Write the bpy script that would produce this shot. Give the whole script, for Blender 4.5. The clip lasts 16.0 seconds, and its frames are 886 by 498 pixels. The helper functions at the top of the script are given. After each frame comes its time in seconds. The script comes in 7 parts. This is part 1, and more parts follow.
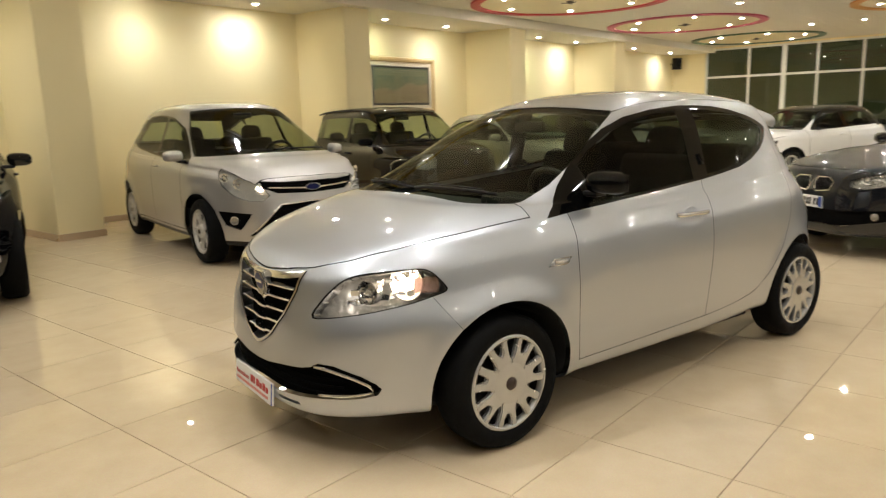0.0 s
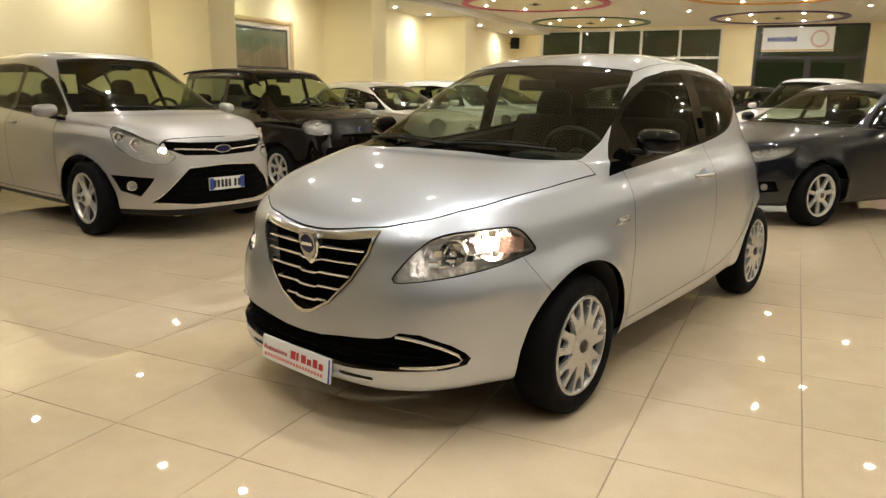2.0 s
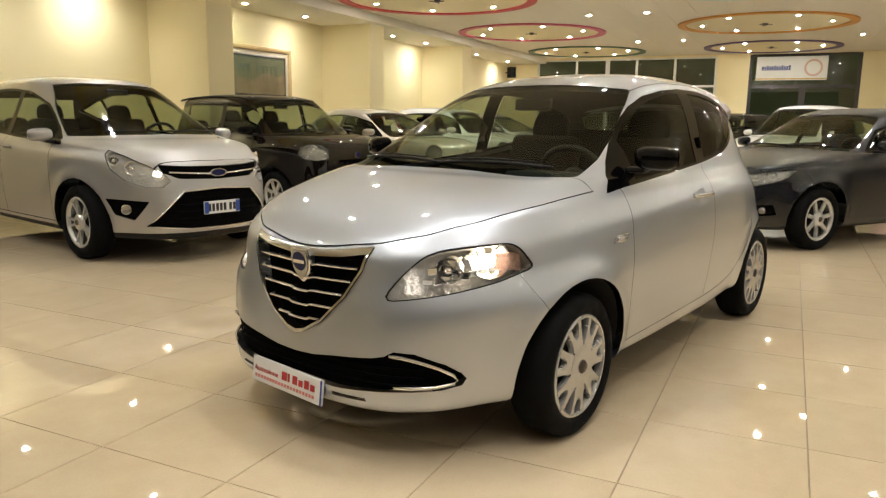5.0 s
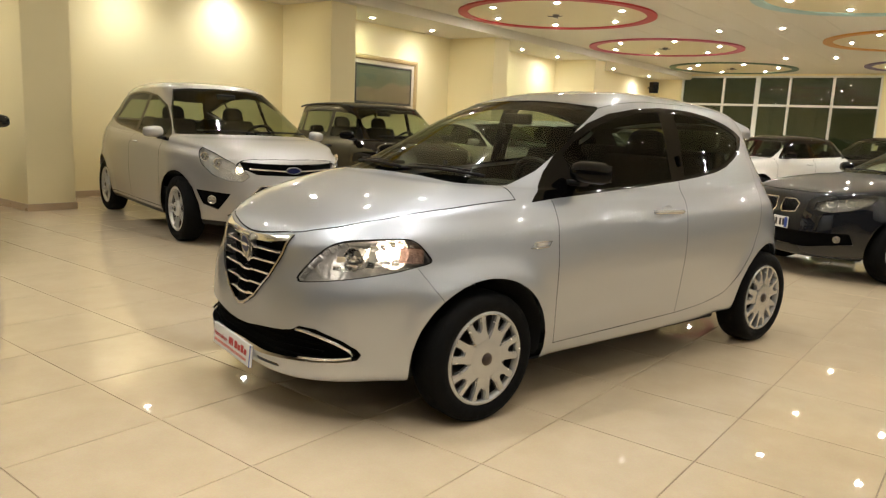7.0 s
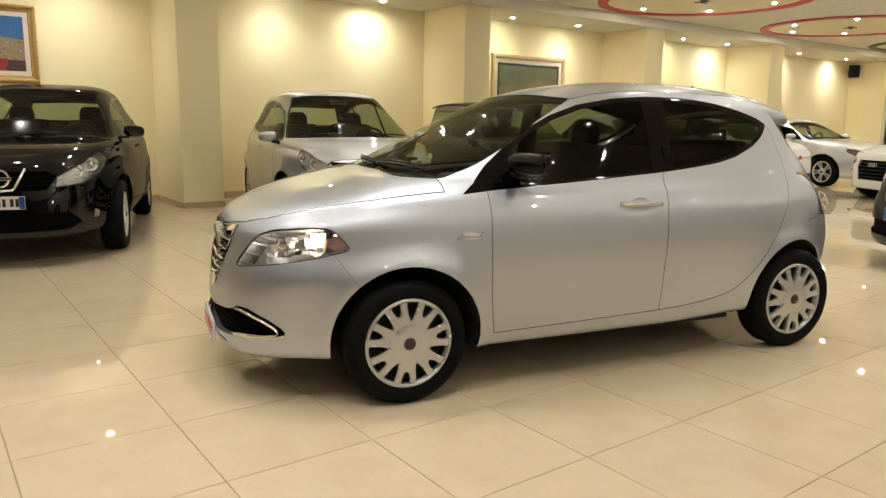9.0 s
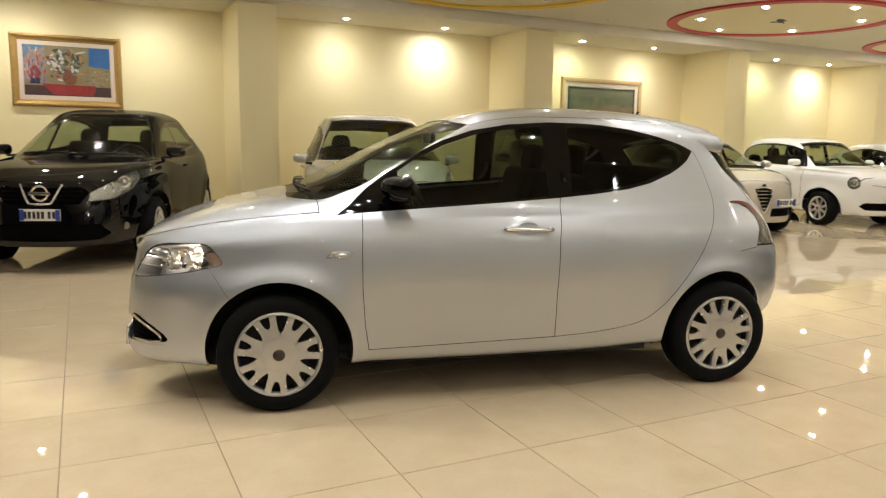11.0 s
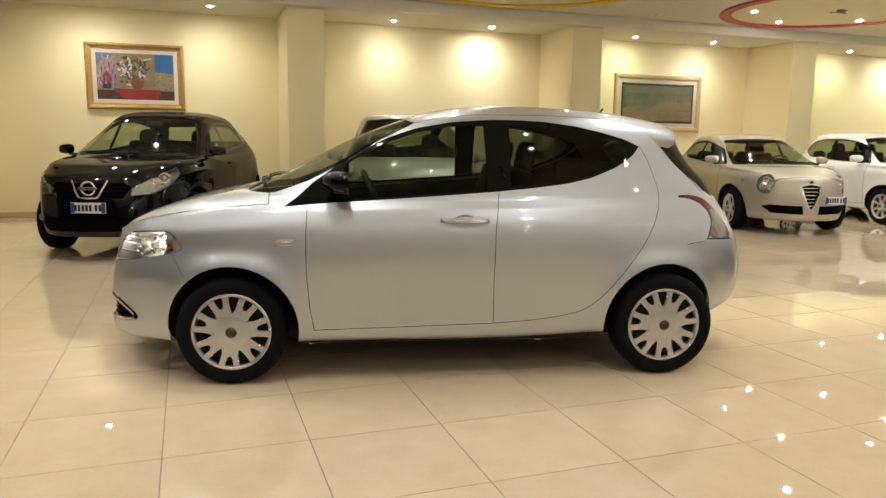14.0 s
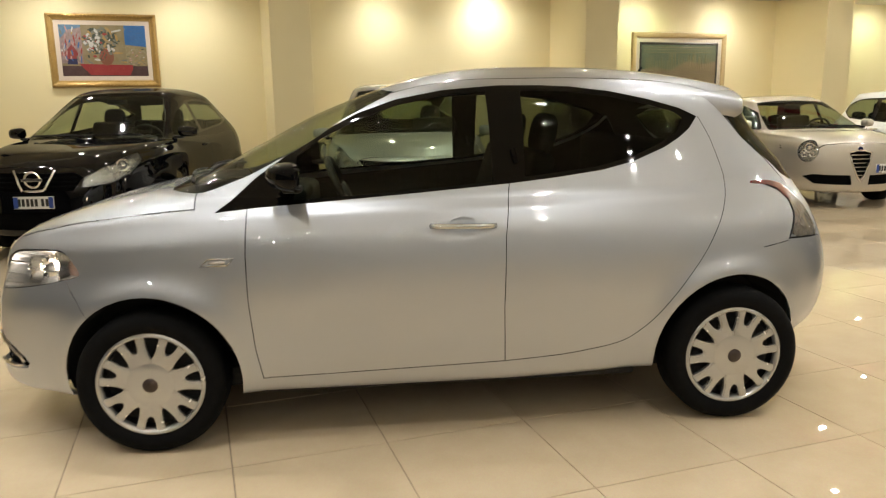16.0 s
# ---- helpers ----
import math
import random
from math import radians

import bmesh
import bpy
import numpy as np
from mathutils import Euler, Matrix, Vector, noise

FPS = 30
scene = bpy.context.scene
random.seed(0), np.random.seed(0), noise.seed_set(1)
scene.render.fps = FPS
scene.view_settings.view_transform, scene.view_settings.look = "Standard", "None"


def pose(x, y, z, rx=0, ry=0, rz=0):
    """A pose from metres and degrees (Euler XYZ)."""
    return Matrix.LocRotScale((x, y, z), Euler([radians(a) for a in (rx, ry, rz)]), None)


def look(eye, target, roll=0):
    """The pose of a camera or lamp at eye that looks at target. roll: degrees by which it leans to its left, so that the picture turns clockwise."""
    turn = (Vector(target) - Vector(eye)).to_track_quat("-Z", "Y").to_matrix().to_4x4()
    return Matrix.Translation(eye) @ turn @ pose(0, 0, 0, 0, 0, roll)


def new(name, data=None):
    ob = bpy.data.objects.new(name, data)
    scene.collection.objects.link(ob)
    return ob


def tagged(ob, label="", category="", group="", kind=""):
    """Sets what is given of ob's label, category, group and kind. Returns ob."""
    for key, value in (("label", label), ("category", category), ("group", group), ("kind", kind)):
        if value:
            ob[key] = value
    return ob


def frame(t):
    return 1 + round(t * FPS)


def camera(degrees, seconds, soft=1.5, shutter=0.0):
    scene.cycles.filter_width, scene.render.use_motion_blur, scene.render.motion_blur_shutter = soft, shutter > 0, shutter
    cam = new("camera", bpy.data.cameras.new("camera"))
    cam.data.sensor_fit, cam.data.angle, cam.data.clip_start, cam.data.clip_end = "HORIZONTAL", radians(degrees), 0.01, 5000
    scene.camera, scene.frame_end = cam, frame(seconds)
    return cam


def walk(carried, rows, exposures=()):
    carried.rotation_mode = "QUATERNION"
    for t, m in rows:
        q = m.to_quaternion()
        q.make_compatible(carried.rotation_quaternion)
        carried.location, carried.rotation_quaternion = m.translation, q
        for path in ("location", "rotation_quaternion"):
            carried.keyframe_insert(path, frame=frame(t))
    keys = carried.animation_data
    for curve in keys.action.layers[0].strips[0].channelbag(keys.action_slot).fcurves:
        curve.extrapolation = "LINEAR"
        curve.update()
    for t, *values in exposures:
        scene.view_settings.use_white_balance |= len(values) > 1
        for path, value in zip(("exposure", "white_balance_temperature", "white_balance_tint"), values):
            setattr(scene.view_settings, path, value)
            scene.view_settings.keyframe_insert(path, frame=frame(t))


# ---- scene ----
cam = camera(62.9, 16.0, soft=1.25, shutter=0.4)
PATH = [
    (0, (-3.729, -2.19, 1.403), (-2.228, -0.919, 1.042), -1.6),
    (0.5, (-3.938, -1.908, 1.337), (-2.323, -0.785, 0.972), -1.5),
    (1, (-4.035, -1.661, 1.336), (-2.424, -0.547, 0.934), -1.2),
    (1.5, (-4.072, -1.418, 1.319), (-2.382, -0.437, 0.895), 0.1),
    (2, (-4.116, -1.208, 1.3), (-2.353, -0.368, 0.87), 0.8),
    (2.5, (-4.154, -1.043, 1.259), (-2.339, -0.296, 0.874), -0.8),
    (3, (-4.16, -0.982, 1.23), (-2.338, -0.237, 0.876), 0.4),
    (3.2, (-4.13, -0.965, 1.221), (-2.31, -0.224, 0.851), 0.5),
    (5.3, (-4.069, -1.335, 1.248), (-2.315, -0.436, 0.909), 0.9),
    (5.5, (-4.075, -1.448, 1.248), (-2.366, -0.465, 0.916), 1.4),
    (6, (-4.051, -1.663, 1.26), (-2.41, -0.564, 0.939), 0.9),
    (6.5, (-3.99, -1.941, 1.264), (-2.38, -0.804, 0.922), 3.0),
    (7, (-3.852, -2.193, 1.271), (-2.291, -0.989, 0.936), 2.8),
    (7.5, (-3.701, -2.452, 1.287), (-2.21, -1.172, 0.912), 1.5),
    (8, (-3.595, -2.729, 1.281), (-2.213, -1.33, 0.917), 4.5),
    (8.5, (-3.335, -2.939, 1.283), (-2.097, -1.422, 0.876), 3.8),
    (9, (-3.097, -3.146, 1.292), (-1.929, -1.561, 0.939), 0.8),
    (9.2, (-3.004, -3.184, 1.29), (-1.875, -1.576, 0.916), 1.8),
    (11.3, (-1.999, -3.961, 1.325), (-1.216, -2.144, 1.03), 1.7),
    (11.5, (-1.9, -4.013, 1.311), (-1.192, -2.17, 0.993), 2.4),
    (12, (-1.696, -4.162, 1.326), (-1.025, -2.308, 0.994), 2.4),
    (12.5, (-1.649, -4.349, 1.308), (-1.068, -2.466, 0.969), 2.0),
    (13, (-1.598, -4.468, 1.331), (-0.946, -2.599, 1.046), 1.8),
    (13.5, (-1.569, -4.482, 1.323), (-0.903, -2.615, 1.058), 1.5),
    (14, (-1.526, -4.404, 1.329), (-0.87, -2.54, 1.022), 0.7),
    (14.5, (-1.42, -4.222, 1.323), (-0.906, -2.319, 0.985), 1.0),
    (15, (-1.316, -4.048, 1.315), (-0.744, -2.17, 0.934), 1.2),
    (15.5, (-1.254, -3.747, 1.338), (-0.638, -1.882, 0.961), 0.4),
    (16, (-1.105, -3.434, 1.342), (-0.48, -1.573, 0.956), -0.9),
]
walk(cam, [(t, look(eye, target, roll)) for t, eye, target, roll in PATH])


# ==== world and light ====
world = bpy.data.worlds.new("night")
scene.world = world
world.use_nodes = True
world.node_tree.nodes["Background"].inputs["Color"].default_value = (0.012, 0.014, 0.02, 1)
world.node_tree.nodes["Background"].inputs["Strength"].default_value = 0.3

LAMP_COLOUR = (0.99, 0.965, 0.945)
LAMP_WATTS = 74.0
WALL_WATTS = 80.0
CEILING, SOFFIT = 3.43, 3.25


# ==== materials ====
def material(name, colour, rough=0.5, metal=0.0, coat=0.0, coat_rough=0.03, emit=None, emit_power=0.0, spec=0.5):
    m = bpy.data.materials.new(name)
    m.use_nodes = True
    p = m.node_tree.nodes["Principled BSDF"]
    p.inputs["Base Color"].default_value = (*colour, 1)
    p.inputs["Roughness"].default_value = rough
    p.inputs["Metallic"].default_value = metal
    p.inputs["Coat Weight"].default_value = coat
    p.inputs["Coat Roughness"].default_value = coat_rough
    p.inputs["Specular IOR Level"].default_value = spec
    if emit:
        p.inputs["Emission Color"].default_value = (*emit, 1)
        p.inputs["Emission Strength"].default_value = emit_power
    return m


def node(m, kind, **inputs):
    n = m.node_tree.nodes.new(kind)
    for key, value in inputs.items():
        n.inputs[key.replace("_", " ")].default_value = value
    return n


def wire(m, a, out, b, into):
    m.node_tree.links.new(a.outputs[out], b.inputs[into])


def vary(m, colour_a, colour_b, scale, rough=None, detail=4.0, bump=0.0, bump_scale=60.0):
    """Lets the base colour drift between two colours, the roughness between two values, and adds fine relief."""
    p = m.node_tree.nodes["Principled BSDF"]
    place = node(m, "ShaderNodeTexCoord")
    n = node(m, "ShaderNodeTexNoise", Scale=scale, Detail=detail, Roughness=0.6)
    wire(m, place, "Object", n, "Vector")
    mix = node(m, "ShaderNodeMix")
    mix.data_type = "RGBA"
    mix.inputs["A"].default_value, mix.inputs["B"].default_value = (*colour_a, 1), (*colour_b, 1)
    wire(m, n, "Fac", mix, "Factor")
    m.node_tree.links.new(mix.outputs["Result"], p.inputs["Base Color"])
    if rough:
        r = node(m, "ShaderNodeMapRange", To_Min=rough[0], To_Max=rough[1])
        r.inputs["From Min"].default_value, r.inputs["From Max"].default_value = 0.3, 0.7
        wire(m, n, "Fac", r, "Value")
        wire(m, r, "Result", p, "Roughness")
    if bump:
        fine = node(m, "ShaderNodeTexNoise", Scale=bump_scale, Detail=3.0)
        wire(m, place, "Object", fine, "Vector")
        b = node(m, "ShaderNodeBump", Strength=bump, Distance=0.01)
        wire(m, fine, "Fac", b, "Height")
        wire(m, b, "Normal", p, "Normal")
    return m


def car_paint(name, colour, metal=0.55, rough=0.5, flake=0.1, spec=0.3, coat=1.0):
    """Metallic lacquer: fine flakes under a clear coat."""
    m = material(name, colour, rough, metal, coat=coat, coat_rough=0.03, spec=spec)
    p = m.node_tree.nodes["Principled BSDF"]
    p.inputs["Coat IOR"].default_value = 1.85
    place = node(m, "ShaderNodeTexCoord")
    n = node(m, "ShaderNodeTexNoise", Scale=900.0, Detail=1.0)
    wire(m, place, "Object", n, "Vector")
    r = node(m, "ShaderNodeMapRange", To_Min=rough - flake, To_Max=rough + flake)
    wire(m, n, "Fac", r, "Value")
    wire(m, r, "Result", p, "Roughness")
    return m


def glass(name, tint, gloss=0.025, sheen=0.03):
    """A thin pane: tinted see-through with a mirror sheen that grows towards grazing."""
    m = bpy.data.materials.new(name)
    m.use_nodes = True
    t = m.node_tree
    t.nodes.remove(t.nodes["Principled BSDF"])
    out = t.nodes["Material Output"]
    clear, shine, mix, edge = node(m, "ShaderNodeBsdfTransparent"), node(m, "ShaderNodeBsdfGlossy"), node(m, "ShaderNodeMixShader"), node(m, "ShaderNodeLayerWeight", Blend=0.5)
    clear.inputs["Color"].default_value = (*tint, 1)
    shine.inputs["Roughness"].default_value = gloss
    steep, scale = node(m, "ShaderNodeMath"), node(m, "ShaderNodeMath")
    steep.operation, scale.operation = "POWER", "MULTIPLY_ADD"
    wire(m, edge, "Facing", steep, 0)
    steep.inputs[1].default_value = 5.0
    wire(m, steep, 0, scale, 0)
    scale.inputs[1].default_value, scale.inputs[2].default_value = 0.6, sheen
    wire(m, scale, 0, mix, 0)
    t.links.new(clear.outputs[0], mix.inputs[1])
    t.links.new(shine.outputs[0], mix.inputs[2])
    t.links.new(mix.outputs[0], out.inputs["Surface"])
    return m


SILVER = car_paint("silver_lacquer", (0.462, 0.49, 0.53), 0.90, 0.44)
SILVER_WARM = car_paint("warm_silver_lacquer", (0.47, 0.465, 0.455), 0.86, 0.48)
BLACK_PAINT = car_paint("black_lacquer", (0.002, 0.002, 0.0025), 0.0, 0.4, spec=0.0, coat=0.48)
BROWN_BLACK = car_paint("brown_black_lacquer", (0.006, 0.004, 0.003), 0.2, 0.4, spec=0.0, coat=0.5)
GREY_PAINT = car_paint("grey_lacquer", (0.008, 0.009, 0.012), 0.4, 0.45, spec=0.1, coat=0.5)
WHITE_PAINT = car_paint("white_lacquer", (0.74, 0.74, 0.72), 0.0, 0.4)
BEIGE_PAINT = car_paint("beige_lacquer", (0.44, 0.41, 0.35), 0.55, 0.46)
A_SILVER = car_paint("pale_silver_lacquer", (0.62, 0.63, 0.62), 0.6, 0.34)
CHROME = material("chrome", (0.86, 0.87, 0.89), 0.12, 1.0)
HANDLE_CHROME = vary(material("brushed_handle_chrome", (0.66, 0.66, 0.66), 0.22, 0.9), (0.58, 0.58, 0.58), (0.70, 0.70, 0.70), 30)
ALLOY = vary(material("alloy", (0.62, 0.62, 0.61), 0.32, 0.75), (0.58, 0.58, 0.57), (0.68, 0.68, 0.67), 30, (0.26, 0.38))
HUBCAP = vary(material("hubcap_silver", (0.55, 0.55, 0.55), 0.24, 0.72), (0.48, 0.48, 0.48), (0.56, 0.56, 0.55), 12, (0.20, 0.28))
RUBBER = vary(material("tyre_rubber", (0.008, 0.0078, 0.0075), 0.7, spec=0.08), (0.003, 0.003, 0.003), (0.007, 0.0068, 0.0065), 25, (0.6, 0.85), bump=0.2, bump_scale=180)
BLACK_PLASTIC = vary(material("black_plastic", (0.006, 0.006, 0.006), 0.45, spec=0.25), (0.005, 0.005, 0.005), (0.009, 0.009, 0.009), 40, (0.4, 0.55), bump=0.15, bump_scale=350)
GLOSS_BLACK = material("gloss_black", (0.0025, 0.0025, 0.0025), 0.035, spec=0.16)
DLO_BLACK = material("window_surround_black", (0.002, 0.002, 0.002), 0.04, spec=0.25)
MESH_BLACK = vary(material("intake_mesh", (0.002, 0.002, 0.002), 0.8, spec=0.05), (0.0012, 0.0012, 0.0012), (0.003, 0.003, 0.003), 60, bump=0.4, bump_scale=220)
SEAM = material("dark_seam", (0.006, 0.006, 0.006), 0.9)
UNDERSIDE = material("underside_black", (0.012, 0.011, 0.010), 0.85)
FABRIC = vary(material("seat_cloth", (0.01, 0.01, 0.01), 0.9, spec=0.1), (0.006, 0.006, 0.006), (0.014, 0.014, 0.014), 50, bump=0.3, bump_scale=400)
TRIM_GREY = vary(material("cabin_trim", (0.012, 0.012, 0.012), 0.65, spec=0.15), (0.008, 0.008, 0.008), (0.016, 0.016, 0.016), 30, bump=0.2, bump_scale=300)
LINING = vary(material("headlining", (0.07, 0.068, 0.06), 0.9), (0.06, 0.058, 0.05), (0.08, 0.076, 0.07), 40)
CLEAR_GLASS = glass("windscreen_glass", (0.68, 0.74, 0.64), 0.05, 0.045)
SIDE_GLASS = glass("side_glass", (0.54, 0.60, 0.50), 0.025, 0.022)
PRIVACY_GLASS = glass("privacy_glass", (0.34, 0.38, 0.30), 0.025, 0.022)
TAILGATE_GLASS = glass("tailgate_glass", (0.16, 0.18, 0.14), 0.025, 0.03)
LAMP_GLASS = glass("headlamp_glass", (0.93, 0.94, 0.94))
REFLECTOR = material("lamp_reflector", (0.86, 0.86, 0.86), 0.14, 1.0)
LAMP_GREY = vary(material("lamp_housing", (0.8, 0.8, 0.79), 0.18, 0.6), (0.70, 0.69, 0.67), (0.84, 0.83, 0.81), 18, bump=0.9, bump_scale=38)
LAMP_DARK = vary(material("unlit_lamp_housing", (0.45, 0.45, 0.44), 0.16, 0.9), (0.30, 0.30, 0.29), (0.62, 0.62, 0.60), 30, bump=1.0, bump_scale=45)
BULB = material("lit_bulb", (1, 0.9, 0.7), 0.3, emit=(1.0, 0.82, 0.58), emit_power=60.0)
AMBER = vary(material("indicator_amber", (0.45, 0.29, 0.24), 0.2, 0.4, coat=0.8), (0.36, 0.22, 0.18), (0.58, 0.40, 0.34), 40, bump=0.8, bump_scale=70)
RED_LENS = material("red_lens", (0.11, 0.004, 0.006), 0.12, coat=0.8)
SMOKE_LENS = vary(material("smoked_lens", (0.22, 0.20, 0.19), 0.15, 0.6, coat=1.0), (0.10, 0.09, 0.085), (0.32, 0.30, 0.28), 22, bump=0.8, bump_scale=60)
HUB_BROWN = material("hub_badge_brown", (0.05, 0.035, 0.028), 0.3, 0.3)
PLATE_WHITE = vary(material("plate_white", (0.72, 0.72, 0.70), 0.35), (0.70, 0.70, 0.68), (0.76, 0.76, 0.74), 20)
PLATE_BLUE = material("plate_blue", (0.02, 0.06, 0.30), 0.4)
INK_BLACK = material("ink_black", (0.02, 0.02, 0.02), 0.5)
INK_RED = material("ink_red", (0.45, 0.03, 0.03), 0.5)
INK_BLUE = material("ink_blue", (0.02, 0.04, 0.25), 0.5)
BADGE_BLUE = material("badge_blue", (0.008, 0.012, 0.06), 0.3, coat=0.2, spec=0.2)

# ==== mesh helpers ====
def mesh_of(bm, name, mat, smooth=False):
    me = bpy.data.meshes.new(name)
    bm.to_mesh(me)
    bm.free()
    me.materials.append(mat)
    if smooth:
        me.shade_smooth()
    return me


def part(name, bm, mat, parent=None, label="", smooth=False, at=None):
    """Links a bmesh (or ready mesh) as one mesh object under its thing."""
    me = bm if isinstance(bm, bpy.types.Mesh) else mesh_of(bm, name, mat, smooth)
    ob = new(name, me)
    if parent:
        ob.parent = parent
    if at is not None:
        ob.matrix_basis = at
    if label:
        ob["label"] = label
    return ob


def box(lo, hi, bevel=0.0, segments=2):
    bm = bmesh.new()
    bmesh.ops.create_cube(bm, size=1.0)
    for v in bm.verts:
        v.co = Vector((lo[i] + (v.co[i] + 0.5) * (hi[i] - lo[i]) for i in range(3)))
    if bevel:
        bmesh.ops.bevel(bm, geom=bm.edges[:], offset=bevel, segments=segments, affect="EDGES", profile=0.6)
    return bm


def lathe(profile, count=32, axis="y", arc=2 * math.pi):
    """Turns a list of (radius, along) round an axis through the origin."""
    bm = bmesh.new()
    full = arc > 6.28
    rings = []
    for k in range(count if full else count + 1):
        a = arc * k / count
        ring = []
        for r, s in profile:
            c, d = r * math.cos(a), r * math.sin(a)
            ring.append(bm.verts.new((c, s, d) if axis == "y" else (c, d, s)))
        rings.append(ring)
    for k in range(count):
        one, two = rings[k], rings[(k + 1) % len(rings)]
        for j in range(len(profile) - 1):
            bm.faces.new((one[j], one[j + 1], two[j + 1], two[j]))
    bmesh.ops.remove_doubles(bm, verts=bm.verts[:], dist=1e-5)
    bmesh.ops.recalc_face_normals(bm, faces=bm.faces[:])
    return bm


def tube(points, radius, sides=8, closed=False):
    """A round bar along a line of points."""
    bm = bmesh.new()
    pts = [Vector(p) for p in points]
    n = len(pts)
    rings = []
    for i, p in enumerate(pts):
        ahead = (pts[(i + 1) % n] if closed or i < n - 1 else p) - (pts[i - 1] if closed or i else p)
        ahead.normalize()
        side = ahead.orthogonal().normalized() if abs(ahead.z) > 0.95 else ahead.cross(Vector((0, 0, 1))).normalized()
        up = side.cross(ahead)
        rings.append([bm.verts.new(p + radius * (math.cos(2 * math.pi * k / sides) * side + math.sin(2 * math.pi * k / sides) * up)) for k in range(sides)])
    for i in range(n if closed else n - 1):
        a, b = rings[i], rings[(i + 1) % n]
        for k in range(sides):
            bm.faces.new((a[k], a[(k + 1) % sides], b[(k + 1) % sides], b[k]))
    if not closed:
        bm.faces.new(rings[0][::-1])
        bm.faces.new(rings[-1])
    bmesh.ops.recalc_face_normals(bm, faces=bm.faces[:])
    return bm


def slab(outline, depth, bevel=0.0):
    """A flat outline of (x, z) given depth along y, from y=0 back to y=depth."""
    bm = bmesh.new()
    front = [bm.verts.new((x, 0, z)) for x, z in outline]
    face = bm.faces.new(front)
    made = bmesh.ops.extrude_face_region(bm, geom=[face])
    for v in made["geom"]:
        if isinstance(v, bmesh.types.BMVert):
            v.co.y += depth
    bmesh.ops.recalc_face_normals(bm, faces=bm.faces[:])
    if bevel:
        bmesh.ops.bevel(bm, geom=bm.edges[:], offset=bevel, segments=2, affect="EDGES")
    return bm


def join(*several):
    """One bmesh out of several."""
    whole = bmesh.new()
    for bm in several:
        me = bpy.data.meshes.new("piece")
        bm.to_mesh(me)
        bm.free()
        whole.from_mesh(me)
        bpy.data.meshes.remove(me)
    return whole


def moved(bm, m):
    bmesh.ops.transform(bm, matrix=m, verts=bm.verts[:])
    return bm


def thing(name, at, label, category, group="", kind=""):
    ob = new(name)
    ob.empty_display_size = 0.1
    ob.matrix_basis = at
    return tagged(ob, label, category, group, kind)

# ==== the showroom ====
WALL_PAINT = vary(material("cream_paint", (0.81, 0.72, 0.42), 0.55), (0.815, 0.705, 0.405), (0.845, 0.74, 0.455), 1.2, (0.5, 0.65), bump=0.08, bump_scale=90)
CEILING_PAINT = vary(material("ceiling_white", (0.64, 0.60, 0.48), 0.7), (0.66, 0.62, 0.50), (0.71, 0.67, 0.55), 1.5, (0.65, 0.8), bump=0.12, bump_scale=120)
SKIRTING = vary(material("skirting_beige", (0.52, 0.38, 0.24), 0.3), (0.48, 0.34, 0.21), (0.56, 0.42, 0.27), 6, (0.25, 0.4))
def polished_tile():
    """Cream porcelain: each tile a shade of its own, faint clouds, a soft polish."""
    m = material("polished_tile", (0.58, 0.49, 0.36), 0.08, spec=1.0)
    p = m.node_tree.nodes["Principled BSDF"]
    place, info = node(m, "ShaderNodeTexCoord"), node(m, "ShaderNodeObjectInfo")
    cloud, speck = node(m, "ShaderNodeTexNoise", Scale=4.5, Detail=8.0, Roughness=0.65), node(m, "ShaderNodeTexNoise", Scale=140.0, Detail=2.0)
    geo = node(m, "ShaderNodeNewGeometry")
    add = node(m, "ShaderNodeVectorMath")
    add.operation = "ADD"
    wire(m, geo, "Position", add, 0)
    wire(m, info, "Random", add, 1)
    wire(m, add, "Vector", cloud, "Vector")
    wire(m, geo, "Position", speck, "Vector")
    mix, mix2 = node(m, "ShaderNodeMix"), node(m, "ShaderNodeMix")
    for x in (mix, mix2):
        x.data_type = "RGBA"
    mix.inputs["A"].default_value, mix.inputs["B"].default_value = (0.505, 0.40, 0.26, 1), (0.63, 0.52, 0.36, 1)
    wire(m, cloud, "Fac", mix, "Factor")
    mix2.blend_type, mix2.inputs["Factor"].default_value = "OVERLAY", 0.10
    m.node_tree.links.new(mix.outputs["Result"], mix2.inputs["A"])
    m.node_tree.links.new(speck.outputs["Color"], mix2.inputs["B"])
    bright = node(m, "ShaderNodeMapRange", To_Min=0.98, To_Max=1.02)
    wire(m, info, "Random", bright, "Value")
    hsv = node(m, "ShaderNodeHueSaturation")
    m.node_tree.links.new(mix2.outputs["Result"], hsv.inputs["Color"])
    wire(m, bright, "Result", hsv, "Value")
    wire(m, hsv, "Color", p, "Base Color")
    r = node(m, "ShaderNodeMapRange", To_Min=0.008, To_Max=0.028)
    r.inputs["From Min"].default_value, r.inputs["From Max"].default_value = 0.3, 0.7
    wire(m, cloud, "Fac", r, "Value")
    wire(m, r, "Result", p, "Roughness")
    wavy = node(m, "ShaderNodeTexNoise", Scale=9.0, Detail=2.0)
    wire(m, geo, "Position", wavy, "Vector")
    b = node(m, "ShaderNodeBump", Strength=0.014, Distance=0.01)
    wire(m, wavy, "Fac", b, "Height")
    wire(m, b, "Normal", p, "Normal")
    return m


